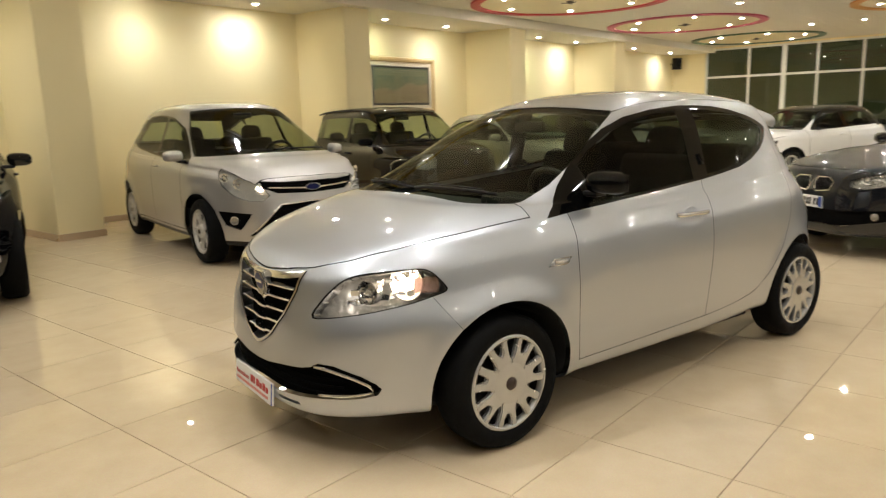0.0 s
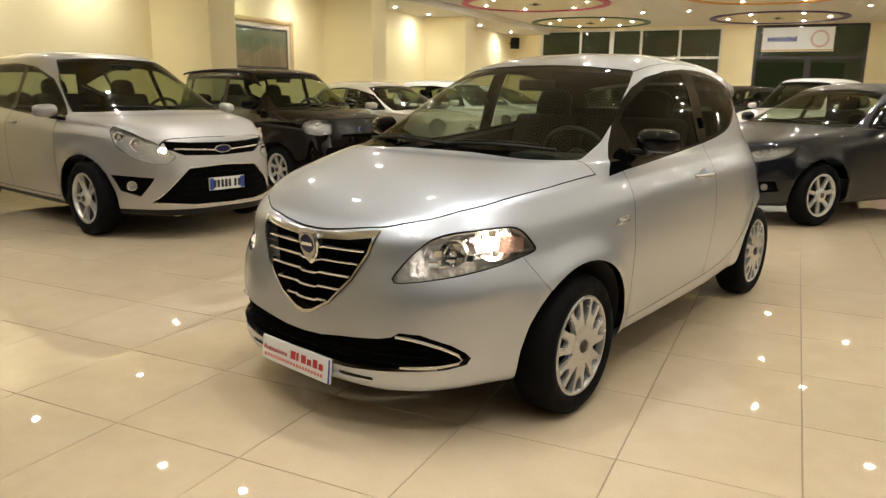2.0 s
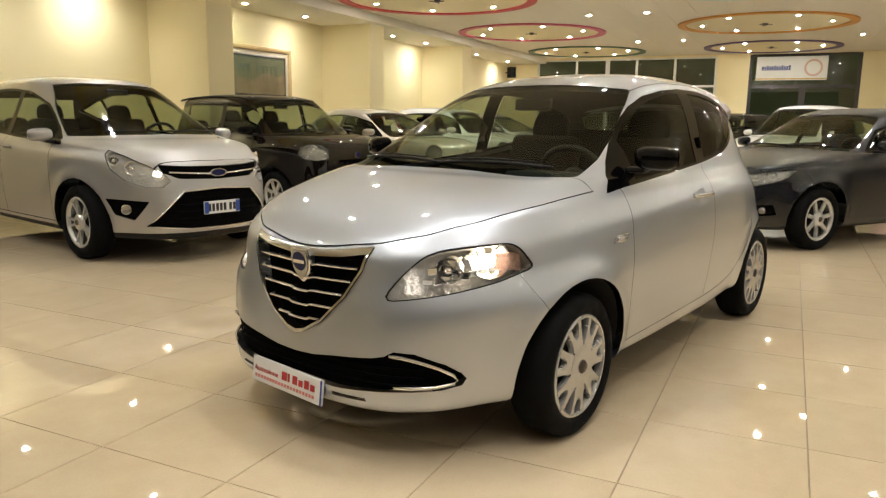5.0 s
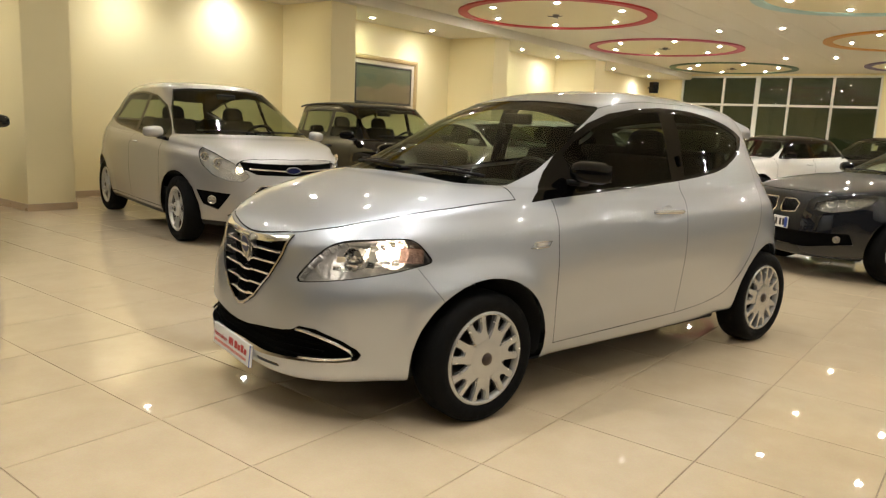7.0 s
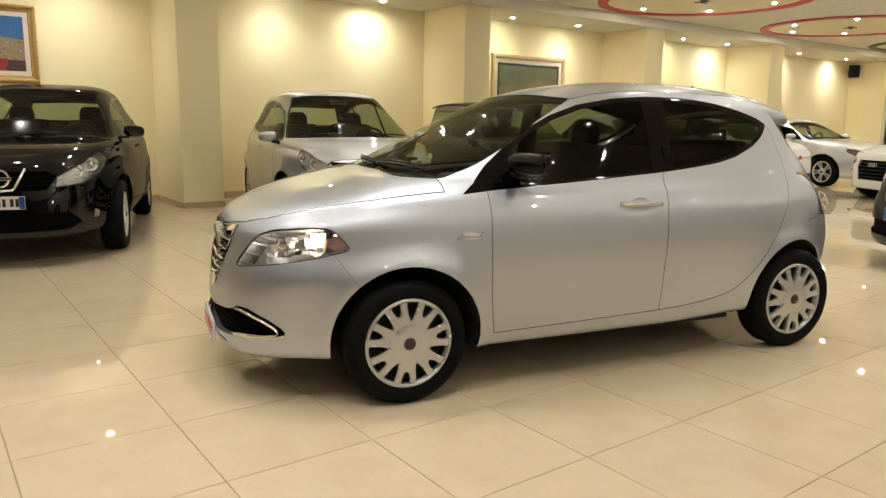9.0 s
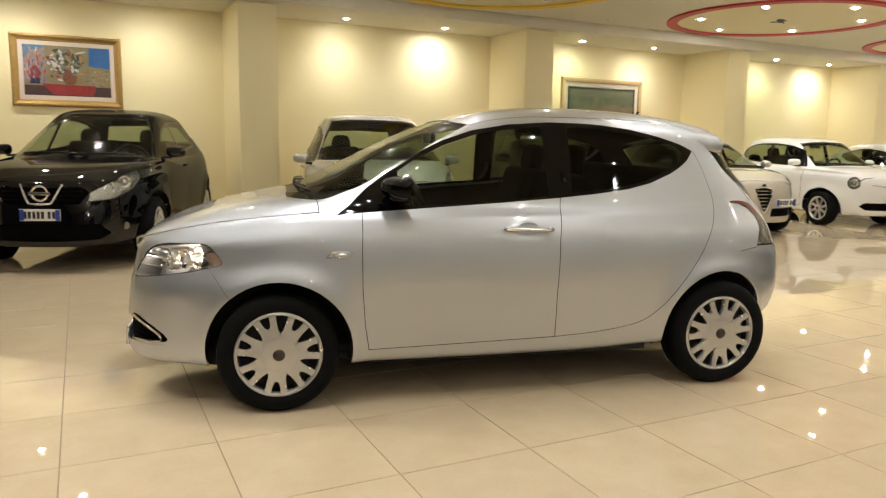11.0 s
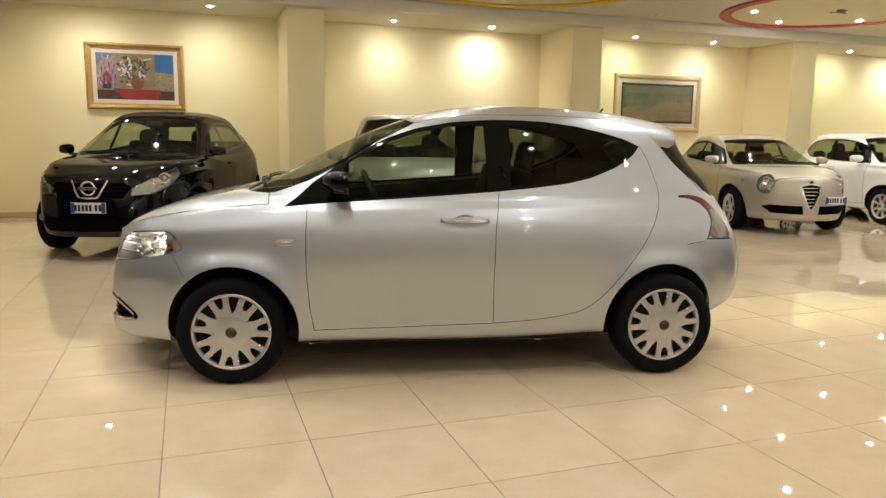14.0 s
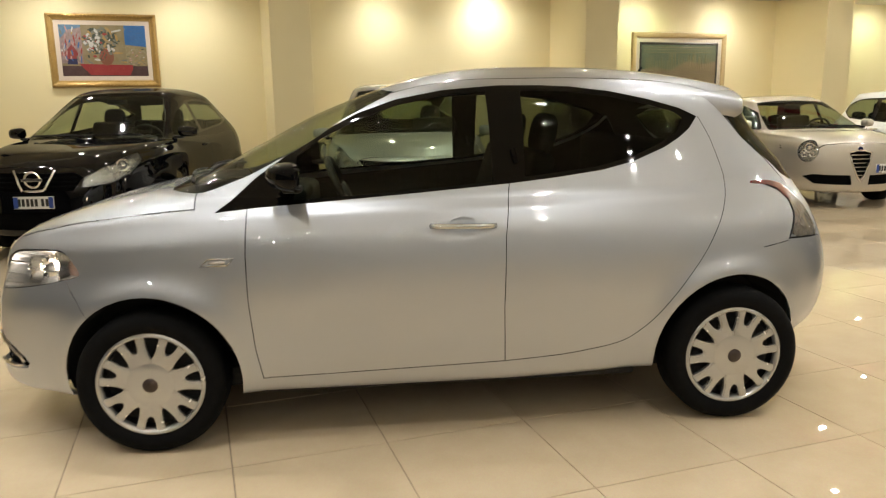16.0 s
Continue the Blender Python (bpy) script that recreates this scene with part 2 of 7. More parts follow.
TILE = polished_tile()
GROUT = material("tile_grout", (0.27, 0.21, 0.145), 0.8)
WHITE_FRAME = material("white_window_frame", (0.72, 0.72, 0.66), 0.4)
DARK_FRAME = material("dark_door_frame", (0.035, 0.032, 0.03), 0.4)
NIGHT_GLASS = glass("night_glass", (0.75, 0.80, 0.74), 0.01, 0.06)
MARBLE = vary(material("pink_marble", (0.55, 0.38, 0.30), 0.35), (0.50, 0.34, 0.27), (0.62, 0.45, 0.37), 5, (0.25, 0.45), detail=8)

BACK, FRONT, LEFT, RIGHT = 8.42, -22.5, -9.5, 21.58


def structure(name, bm, mat, label, category):
    ob = new(name, mesh_of(bm, name, mat))
    return tagged(ob, label, category, kind="structure")


floor = structure("floor", box((LEFT - 0.2, FRONT - 0.2, -0.12), (RIGHT + 14, BACK + 0.2, -0.004)), GROUT, "cream polished tile floor with thin dark joints", "floor")
structure("wall_north", box((LEFT - 0.2, BACK, -0.12), (RIGHT + 0.2, BACK + 0.2, 3.7)), WALL_PAINT, "cream-yellow painted plaster wall lit from above", "wall")
structure("wall_west", box((LEFT - 0.2, 3.0, -0.12), (LEFT, BACK, 3.7)), WALL_PAINT, "cream-yellow painted plaster wall", "wall")
# Unseen closing wall, made dark so the hatchback's nose reflects darkness.
UNSEEN_DARK = vary(material("unseen_dark_wall", (0.03, 0.03, 0.03), 0.4), (0.022, 0.024, 0.028), (0.036, 0.037, 0.040), 3)
# Unseen south wall; its grey is set by what the car flanks should reflect.
structure("wall_south", box((LEFT - 0.2, FRONT - 0.2, -0.12), (RIGHT + 0.2, FRONT, 3.7)), vary(material("unseen_grey_wall", (0.25, 0.25, 0.25), 0.5), (0.22, 0.22, 0.22), (0.28, 0.275, 0.26), 3), "unseen grey wall closing the hall, toned for reflections", "wall")
structure("wall_southwest", box((LEFT - 0.2, FRONT, -0.12), (LEFT, 3.0, 3.7)), UNSEEN_DARK, "unseen dark wall, added for the car paint to reflect", "wall")
boards = [box((LEFT, FRONT, CEILING + 0.008), (RIGHT, 6.95, 3.7))]
for k in range(-38, 12):
    y0, y1 = 0.15 + 0.6 * k + 0.003, 0.15 + 0.6 * (k + 1) - 0.003
    if y1 > FRONT and y0 < 6.95:
        boards.append(box((LEFT, max(y0, FRONT), CEILING), (RIGHT, min(y1, 6.95), CEILING + 0.012)))
structure("ceiling", join(*boards), CEILING_PAINT, "off-white suspended ceiling with thin panel joints", "ceiling")
structure("soffit", box((LEFT, 6.95, SOFFIT), (RIGHT, BACK, 3.7)), CEILING_PAINT, "lowered off-white ceiling strip along the wall", "ceiling")

PILLARS = ((-4.96, -4.36), (-0.02, 0.555), (4.91, 5.50), (9.80, 10.40), (14.72, 15.32))
PILLAR_FACE = 7.17
for k, (a, b) in enumerate(PILLARS):
    structure(f"pillar_{k + 1}", box((a, PILLAR_FACE, 0), (b, BACK + 0.05, SOFFIT + 0.02), 0.012), WALL_PAINT, "square cream-painted pillar against the wall", "pillar")
edges = [LEFT] + [e for p in PILLARS for e in p] + [RIGHT]
for k in range(0, len(edges) - 1, 2):
    structure(f"baseboard_{k // 2 + 1}", box((edges[k], BACK - 0.015, 0), (edges[k + 1], BACK + 0.01, 0.085), 0.004), SKIRTING, "low beige tile skirting along the wall", "skirting")
for k, (a, b) in enumerate(PILLARS):
    bm = join(box((a - 0.014, PILLAR_FACE - 0.015, 0), (b + 0.014, PILLAR_FACE + 0.001, 0.085), 0.003), box((a - 0.014, PILLAR_FACE + 0.001, 0), (a + 0.001, BACK - 0.016, 0.085), 0.003), box((b - 0.001, PILLAR_FACE + 0.001, 0), (b + 0.014, BACK - 0.016, 0.085), 0.003))
    structure(f"baseboard_{k + 11}", bm, SKIRTING, "low beige tile skirting round the pillar", "skirting")

# The glazed end of the hall, with its door.
for k, (a, b, lo, hi) in enumerate(((7.28, BACK, 0, 3.7), (0.21, 1.19, 0, 3.7), (FRONT, -2.93, 0, 3.7), (1.19, 7.28, 3.38, 3.7), (-2.93, 0.21, 3.41, 3.7), (1.19, 7.28, -0.1, 0.12))):
    structure(f"wall_east_{k + 1}", box((RIGHT, a, lo), (RIGHT + 0.25, b, hi)), WALL_PAINT, "cream-painted wall beside the glazing", "wall")
window = tagged(thing("window_1", pose(RIGHT + 0.05, 0, 0), "tall white-framed shop window onto the night", "window"), kind="structure")
UPRIGHTS = (7.25, 5.85, 4.76, 3.77, 2.51, 1.22)
for y in UPRIGHTS:
    wide = 0.07 if y == 4.76 else 0.035
    part("window_frame", box((0, y - wide, 0.12), (0.08, y + wide, 3.38), 0.006), WHITE_FRAME, window)
for a, b in zip(UPRIGHTS, UPRIGHTS[1:]):
    for lo, hi in ((0.12, 0.19), (2.40, 2.47), (3.32, 3.38)):
        part("window_frame", box((0.005, b + 0.03, lo), (0.075, a - 0.03, hi), 0.006), WHITE_FRAME, window)
    for lo, hi in ((0.19, 2.40), (2.47, 3.32)):
        part("pane", box((0.035, b + 0.02, lo), (0.045, a - 0.02, hi)), NIGHT_GLASS, window)
door = tagged(thing("door_1", pose(RIGHT + 0.03, 0, 0), "dark-framed glazed double entrance door, closed", "door"), kind="structure")
for y, wide in ((0.17, 0.05), (-1.36, 0.09), (-2.89, 0.05)):
    part("door_frame", box((0, y - wide, 0), (0.09, y + wide, 3.40 if wide < 0.06 else 2.40), 0.006), DARK_FRAME, door)
for lo, hi in ((2.36, 2.46), (3.34, 3.41), (0.0, 0.10)):
    part("door_frame", box((0.004, -2.85, lo), (0.086, 0.13, hi), 0.006), DARK_FRAME, door)
for a, b, lo, hi in ((-1.28, 0.13, 0.1, 2.36), (-2.85, -1.44, 0.1, 2.36), (-2.85, 0.13, 2.46, 3.34)):
    part("pane", box((0.04, a, lo), (0.05, b, hi)), NIGHT_GLASS, door)

SIGN_WHITE = material("sign_white", (0.74, 0.74, 0.70), 0.5)
sign = thing("wall_sign", pose(RIGHT - 0.03, 0, 0), "white shop sign with blue lettering over the entrance", "sign")
part("board", box((0, -2.01, 2.60), (0.03, 0.0, 3.32), 0.004), SIGN_WHITE, sign)
part("lettering", join(*[box((-0.004, -0.98 + 0.07 * k, 2.90), (0.0, -0.93 + 0.07 * k, 3.02 + 0.03 * (k % 3 == 0))) for k in range(12)]), INK_BLUE, sign, "dark blue bar lettering")
part("stripe", box((-0.004, -2.0, 2.62), (0.0, -0.01, 2.66)), material("sign_gold", (0.55, 0.38, 0.12), 0.5), sign)
part("emblem", moved(lathe([(0.20, 0), (0.23, 0.004), (0.26, 0)], 32, "y"), Matrix.Translation((-0.002, -1.62, 2.97)) @ Matrix.Rotation(math.pi / 2, 4, "Z")), material("sign_pink", (0.62, 0.42, 0.36), 0.5), sign)

structure("pillar_9", box((12.35, -3.6, 0), (13.0, -2.82, CEILING + 0.05), 0.03), MARBLE, "free-standing pillar clad in pink marble", "pillar")
# The board glows faintly by itself, standing in for light in the street.
backdrop = structure("backdrop", box((RIGHT + 13.8, FRONT, -0.12), (RIGHT + 14, BACK + 6, 6)), material("night_street", (0.018, 0.018, 0.016), 0.9, emit=(0.052, 0.055, 0.022), emit_power=0.55), "dark street at night outside the window", "backdrop")

# ---- ceiling rings and downlights ----
DETECTOR = material("detector_grey", (0.10, 0.09, 0.075), 0.5)
DISC = material("ring_field", (0.72, 0.64, 0.40), 0.6)
RINGS = (
    (3.10, 4.95, "yellow", (0.62, 0.42, 0.02)), (8.53, 4.95, "red", (0.42, 0.02, 0.025)), (13.97, 4.95, "pink", (0.45, 0.07, 0.12)),
    (19.40, 4.95, "green", (0.05, 0.11, 0.05)), (8.53, -0.45, "pale blue", (0.35, 0.52, 0.50)), (13.97, -0.45, "orange", (0.55, 0.25, 0.03)),
    (19.40, -0.45, "purple", (0.09, 0.05, 0.12)),
)
BRIGHT = material("lamp_glow", (1, 0.95, 0.85), 0.4, emit=(0.97, 0.95, 0.88), emit_power=430.0)
LAMP_TRIM = material("lamp_trim", (0.75, 0.73, 0.68), 0.3, 0.2)
trim_mesh = mesh_of(lathe([(0.040, -0.001), (0.054, -0.004), (0.072, -0.010), (0.084, -0.008), (0.090, 0.0)], 20, "z"), "trim", LAMP_TRIM, True)
dull_mesh = mesh_of(lathe([(0.0, -0.006), (0.030, -0.005), (0.046, -0.002)], 12, "z"), "lens", LAMP_DARK)
glow_mesh = mesh_of(lathe([(0.0, -0.020), (0.022, -0.016), (0.034, -0.009), (0.041, -0.002)], 12, "z"), "glow", BRIGHT)
spot_data = bpy.data.lights.new("downlight", "SPOT")
spot_data.color, spot_data.energy, spot_data.spot_size, spot_data.spot_blend, spot_data.shadow_soft_size = LAMP_COLOUR, LAMP_WATTS, radians(88), 0.75, 0.04


wash_data = spot_data.copy()
wash_data.energy, wash_data.spot_size, wash_data.spot_blend = WALL_WATTS, radians(142), 1.0
soft_data, green_data, dim_data = wash_data.copy(), wash_data.copy(), spot_data.copy()
# Weak beam for unseen added lamps, so that end of the hall reflects dark.
dim_data.energy = LAMP_WATTS * 0.22
soft_data.energy, green_data.energy, green_data.color = WALL_WATTS * 0.8, WALL_WATTS * 0.55, (0.82, 1.0, 0.68)


def downlight(x, y, z, tilt=0.0, beam=None, lit=True):
    if not lit:
        lamp = thing("downlight", pose(x, y, z), "small round recessed ceiling spotlight, unlit", "lamp", "ceiling spotlights")
        part("trim", trim_mesh, None, lamp)
        part("lens", dull_mesh, None, lamp)
        return
    lamp = thing("downlight", pose(x, y, z), "small round recessed ceiling spotlight, lit", "lamp", "ceiling spotlights")
    part("trim", trim_mesh, None, lamp)
    part("glow", glow_mesh, None, lamp)
    spot = new("downlight_beam", beam or spot_data)
    spot.parent, spot.matrix_basis = lamp, pose(0, 0, -0.03, tilt)


for x, y, word, colour in RINGS:
    ring = thing("ceiling_ring", pose(x, y, CEILING), f"{word} ring round a pale disc on the ceiling", "ceiling ring", "ceiling rings")
    part("field", lathe([(0.0, -0.004), (1.66, -0.004)], 64, "z"), DISC, ring)
    part("band", lathe([(1.66, 0.0), (1.66, -0.03), (1.84, -0.03), (1.84, 0.0)], 96, "z"), vary(material("ring_" + word.replace(" ", "_"), colour, 0.5), colour, tuple(min(1, c * 1.25 + 0.01) for c in colour), 3), ring, f"{word} painted band")
    head = thing("smoke_detector", pose(x, y, CEILING - 0.004), "small grey detector in the middle of a ring", "detector", "detectors")
    part("body", lathe([(0.0, -0.05), (0.035, -0.05), (0.06, -0.02), (0.065, 0.0)], 20, "z"), DETECTOR, head, smooth=True)
    part("arm", join(*[moved(box((0.02, -0.012, -0.045), (0.16, 0.012, -0.03), 0.003), Matrix.Rotation(a, 4, "Z")) for a in (0.3, 2.4, 4.4)]), DETECTOR, head)
    for k in range(6):
        a = radians(30 + 60 * k)
        downlight(x + 1.32 * math.cos(a), y + 1.32 * math.sin(a), CEILING - 0.004, lit=word != "yellow" or k > 1)
downlight(6.14, 6.53, CEILING, lit=False)
for x, tilt, beam in ((-2.865, 14, soft_data), (-1.111, 14, soft_data), (1.86, 3, soft_data), (3.66, 22, wash_data), (6.62, 16, green_data), (8.43, 8, soft_data), (12.02, 16, green_data), (13.82, 22, wash_data), (17.3, 14, soft_data), (20.05, 22, wash_data)):
    downlight(x, 7.86 if x > 0 else 7.6, SOFFIT, tilt, beam)
# Rows south of y=-4.5 are unseen, added for highlights in the cars' lacquer.
for x in (-5.0, 0.5, 6.1, 11.45, 16.87):
    for y in (2.85, 1.66, -2.55, -3.75, -7.9, -9.1, -13.3, -14.5):
        downlight(x, y, CEILING, beam=dim_data if y < -4.5 or x < -4 else None)
# Unseen ring lamps south of y=-4.5 are likewise added to glint in the lacquer.
for x, y in ((-2.34, 4.95), (-2.34, -0.45), (3.10, -0.45), (-2.34, -5.85), (3.10, -5.85), (8.53, -5.85), (13.97, -5.85), (-2.34, -11.25), (3.10, -11.25), (8.53, -11.25), (-2.34, -16.65), (3.10, -16.65), (8.53, -16.65)):
    for k in range(6):
        a = radians(30 + 60 * k)
        downlight(x + 1.32 * math.cos(a), y + 1.32 * math.sin(a), CEILING - 0.004, beam=dim_data if y < -4.5 else None)

# ==== cars ====
# Cars are built nose towards -x with the ground at z=0; loops of the shell run from the nose round the side to the tail.
def spline(keys, per):
    """Smooth rows between rows of numbers."""
    k = np.array(keys, float)
    k = np.vstack([2 * k[0] - k[1], k, 2 * k[-1] - k[-2]])
    rows = []
    for i in range(1, len(k) - 2):
        for s in range(per):
            t = s / per
            a, b, c, d = k[i - 1], k[i], k[i + 1], k[i + 2]
            m1, m2 = 0.42 * (c - a), 0.42 * (d - b)
            rows.append((2 * t**3 - 3 * t**2 + 1) * b + (t**3 - 2 * t**2 + t) * m1 + (-2 * t**3 + 3 * t**2) * c + (t**3 - t**2) * m2)
    rows.append(k[-2])
    return np.array(rows)


def shell(loops, per, count):
    """Half a car's skin (y <= 0) as a grid. A loop: nose x, nose z, half width, side z, tail x, tail z, middle x, nose squareness, tail squareness."""
    grid = []
    th = np.linspace(0, math.pi / 2, 240)
    for xf, zf, w, zs, xr, zr, xc, nf, nr in spline(loops, per):
        w = max(w, 0.0)
        mf, mr = 0.75 * nf + 0.6, 0.6 * nr + 1.0
        fx, fy = xc - (xc - xf) * np.cos(th) ** (2 / nf), w * np.sin(th) ** (2 / mf)
        rx, ry = xc + (xr - xc) * np.cos(th) ** (2 / nr), w * np.sin(th) ** (2 / mr)
        fz = zs + (zf - zs) * (np.clip((xc - fx) / max(xc - xf, 1e-6), 0, 1)) ** 2.5
        rz = zs + (zr - zs) * (np.clip((rx - xc) / max(xr - xc, 1e-6), 0, 1)) ** 2.2
        x, y, z = np.r_[fx, rx[::-1][1:]], np.r_[fy, ry[::-1][1:]], np.r_[fz, rz[::-1][1:]]
        s = np.r_[0, np.cumsum(np.hypot(np.diff(x), np.diff(y)) + 1e-7)]
        u = np.linspace(0, s[-1], count)
        grid.append(np.stack([np.interp(u, s, x), -np.interp(u, s, y), np.interp(u, s, z)], 1))
    return np.array(grid)


def skin(grid, arches, flare=0.018):
    """The grid as a bmesh, swelling a little round the wheel arches."""
    bm = bmesh.new()
    rows = []
    for row in grid:
        line = []
        for x, y, z in row:
            for ax, az, ar in arches:
                d = math.hypot(x - ax, z - az) - ar
                if y < -0.3:
                    y -= flare * math.exp(-((d / 0.06) ** 2)) * min(1, (abs(y) - 0.3) / 0.2)
            line.append(bm.verts.new((x, y, z)))
        rows.append(line)
    for a, b in zip(rows, rows[1:]):
        for i in range(len(a) - 1):
            bm.faces.new((a[i], a[i + 1], b[i + 1], b[i]))
    bmesh.ops.remove_doubles(bm, verts=bm.verts[:], dist=1e-4)
    bmesh.ops.recalc_face_normals(bm, faces=bm.faces[:])
    mid = sum((f.normal.y * f.calc_area() for f in bm.faces))
    if mid > 0:
        bmesh.ops.reverse_faces(bm, faces=bm.faces[:])
    return bm


def view(yaw):
    """A flat view of the skin along the horizontal: yaw 0 from the side (across = x), 90 from the nose (across = y)."""
    c, s = math.cos(radians(yaw)), math.sin(radians(yaw))
    return lambda p: (c * p.x + s * p.y, p.z), Vector((c, s, 0)), Vector((0, 0, 1))


def from_above():
    return lambda p: (p.x, p.y), Vector((1, 0, 0)), Vector((0, 1, 0))


def inside(q, poly):
    x, y = q
    hit = False
    for (ax, ay), (bx, by) in zip(poly, poly[1:] + poly[:1]):
        if (ay > y) != (by > y) and x < (bx - ax) * (y - ay) / (by - ay) + ax:
            hit = not hit
    return hit


def rounded(poly, steps=3):
    """Softens the corners of an outline by cutting them again and again."""
    for _ in range(steps):
        out = []
        for (ax, ay), (bx, by) in zip(poly, poly[1:] + poly[:1]):
            out += [(0.8 * ax + 0.2 * bx, 0.8 * ay + 0.2 * by), (0.2 * ax + 0.8 * bx, 0.2 * ay + 0.8 * by)]
        poly = out
    thin = []
    for p in poly:
        if not thin or math.dist(p, thin[-1]) > 0.006:
            thin.append(p)
    return thin


def shrunk(poly, by):
    """An outline drawn in by so many metres."""
    area = sum(ax * by_ - bx * ay for (ax, ay), (bx, by_) in zip(poly, poly[1:] + poly[:1]))
    sign = 1 if area > 0 else -1
    out, n = [], len(poly)
    for i, (x, y) in enumerate(poly):
        (ax, ay), (bx, cy) = poly[i - 1], poly[(i + 1) % n]
        d1, d2 = Vector((x - ax, y - ay)), Vector((bx - x, cy - y))
        if d1.length < 1e-6 or d2.length < 1e-6:
            continue
        n1, n2 = Vector((-d1.y, d1.x)).normalized() * sign, Vector((-d2.y, d2.x)).normalized() * sign
        m = (n1 + n2)
        if m.length < 0.2:
            continue
        m = m.normalized()
        out.append((x + m.x * by / max(0.4, m.dot(n1)), y + m.y * by / max(0.4, m.dot(n1))))
    return out


def score(bm, flat, a, b, where):
    """Cuts the skin's edges along one straight line of a view."""
    to2d, h, v = flat
    ax, ay = a
    bx, by = b
    d = Vector((bx - ax, by - ay))
    length = d.length
    if length < 1e-5:
        return
    d /= length
    faces = []
    lo_x, hi_x, lo_y, hi_y = min(ax, bx) - 0.09, max(ax, bx) + 0.09, min(ay, by) - 0.09, max(ay, by) + 0.09
    for f in bm.faces:
        qx, qy = to2d(f.verts[0].co)
        if qx < lo_x or qx > hi_x or qy < lo_y or qy > hi_y:
            continue
        if not where(f.calc_center_median(), f.normal):
            continue
        pts = [to2d(p.co) for p in f.verts]
        along = [(x - ax) * d.x + (y - ay) * d.y for x, y in pts]
        off = [(y - ay) * d.x - (x - ax) * d.y for x, y in pts]
        if max(along) > -1e-4 and min(along) < length + 1e-4 and max(off) > 1e-6 and min(off) < -1e-6:
            faces.append(f)
    if faces:
        geom = list({*faces, *(e for f in faces for e in f.edges), *(p for f in faces for p in f.verts)})
        bmesh.ops.bisect_plane(bm, geom=geom, dist=2e-5, plane_co=h * ax + v * ay, plane_no=h * -d.y + v * d.x)


def stamp(bm, tag, number, flat, poly, where):
    """Cuts an outline into the skin and numbers the faces inside it."""
    for a, b in zip(poly, poly[1:] + poly[:1]):
        score(bm, flat, a, b, where)
    xs, ys = [p[0] for p in poly], [p[1] for p in poly]
    lo, hi = (min(xs), min(ys)), (max(xs), max(ys))
    for f in bm.faces:
        c = f.calc_center_median()
        if where(c, f.normal):
            q = flat[0](c)
            if lo[0] <= q[0] <= hi[0] and lo[1] <= q[1] <= hi[1] and inside(q, poly):
                f[tag] = number


def seam(bm, tag, number, flat, line, where, wide=0.005, over=()):
    """Cuts a narrow gap along a line; only faces whose number is in over (or any, when empty) are taken."""
    for (ax, ay), (bx, by) in zip(line, line[1:]):
        d = Vector((bx - ax, by - ay)).normalized() * (wide / 2)
        score(bm, flat, (ax - d.y, ay + d.x), (bx - d.y, by + d.x), where)
        score(bm, flat, (ax + d.y, ay - d.x), (bx + d.y, by - d.x), where)
    for f in bm.faces:
        c = f.calc_center_median()
        if (over and f[tag] not in over) or not where(c, f.normal):
            continue
        x, y = flat[0](c)
        for (ax, ay), (bx, by) in zip(line, line[1:]):
            dx, dy = bx - ax, by - ay
            t = max(0, min(1, ((x - ax) * dx + (y - ay) * dy) / (dx * dx + dy * dy + 1e-12)))
            if math.hypot(x - ax - t * dx, y - ay - t * dy) < wide * 0.52:
                f[tag] = number
                break


def panel(bm, tag, number, name, mat, parent, label="", sides="both", inset=0.0):
    """Takes the faces of one number out as meshes: "both" joins the mirror half to it, "each" makes a left and a right part."""
    faces = [f for f in bm.faces if f[tag] == number]
    if not faces:
        return []
    verts = list({v for f in faces for v in f.verts})
    at = {v: i for i, v in enumerate(verts)}
    normals = []
    for v in verts:
        n = v.normal.copy()
        if abs(v.co.y) < 1e-4:
            n.y = 0
        normals.append(n.normalized())
    co = [v.co - n * inset for v, n in zip(verts, normals)]
    polys = [[at[v] for v in f.verts] for f in faces]
    mirror = [Vector((c.x, -c.y, c.z)) for c in co]
    flipped = [p[::-1] for p in polys]
    turned = [Vector((n.x, -n.y, n.z)) for n in normals]
    if sides == "both":
        n = len(co)
        sets = [(co + mirror, polys + [[i + n for i in p] for p in flipped], normals + turned)]
    else:
        sets = [(co, polys, normals), (mirror, flipped, turned)]
    made = []
    for c, p, nn in sets:
        me = bpy.data.meshes.new(name)
        me.from_pydata([tuple(v) for v in c], [], p)
        me.materials.append(mat)
        me.shade_smooth()
        me.normals_split_custom_set_from_vertices([tuple(v) for v in nn])
        made.append(part(name, me, None, parent, label))
    return made


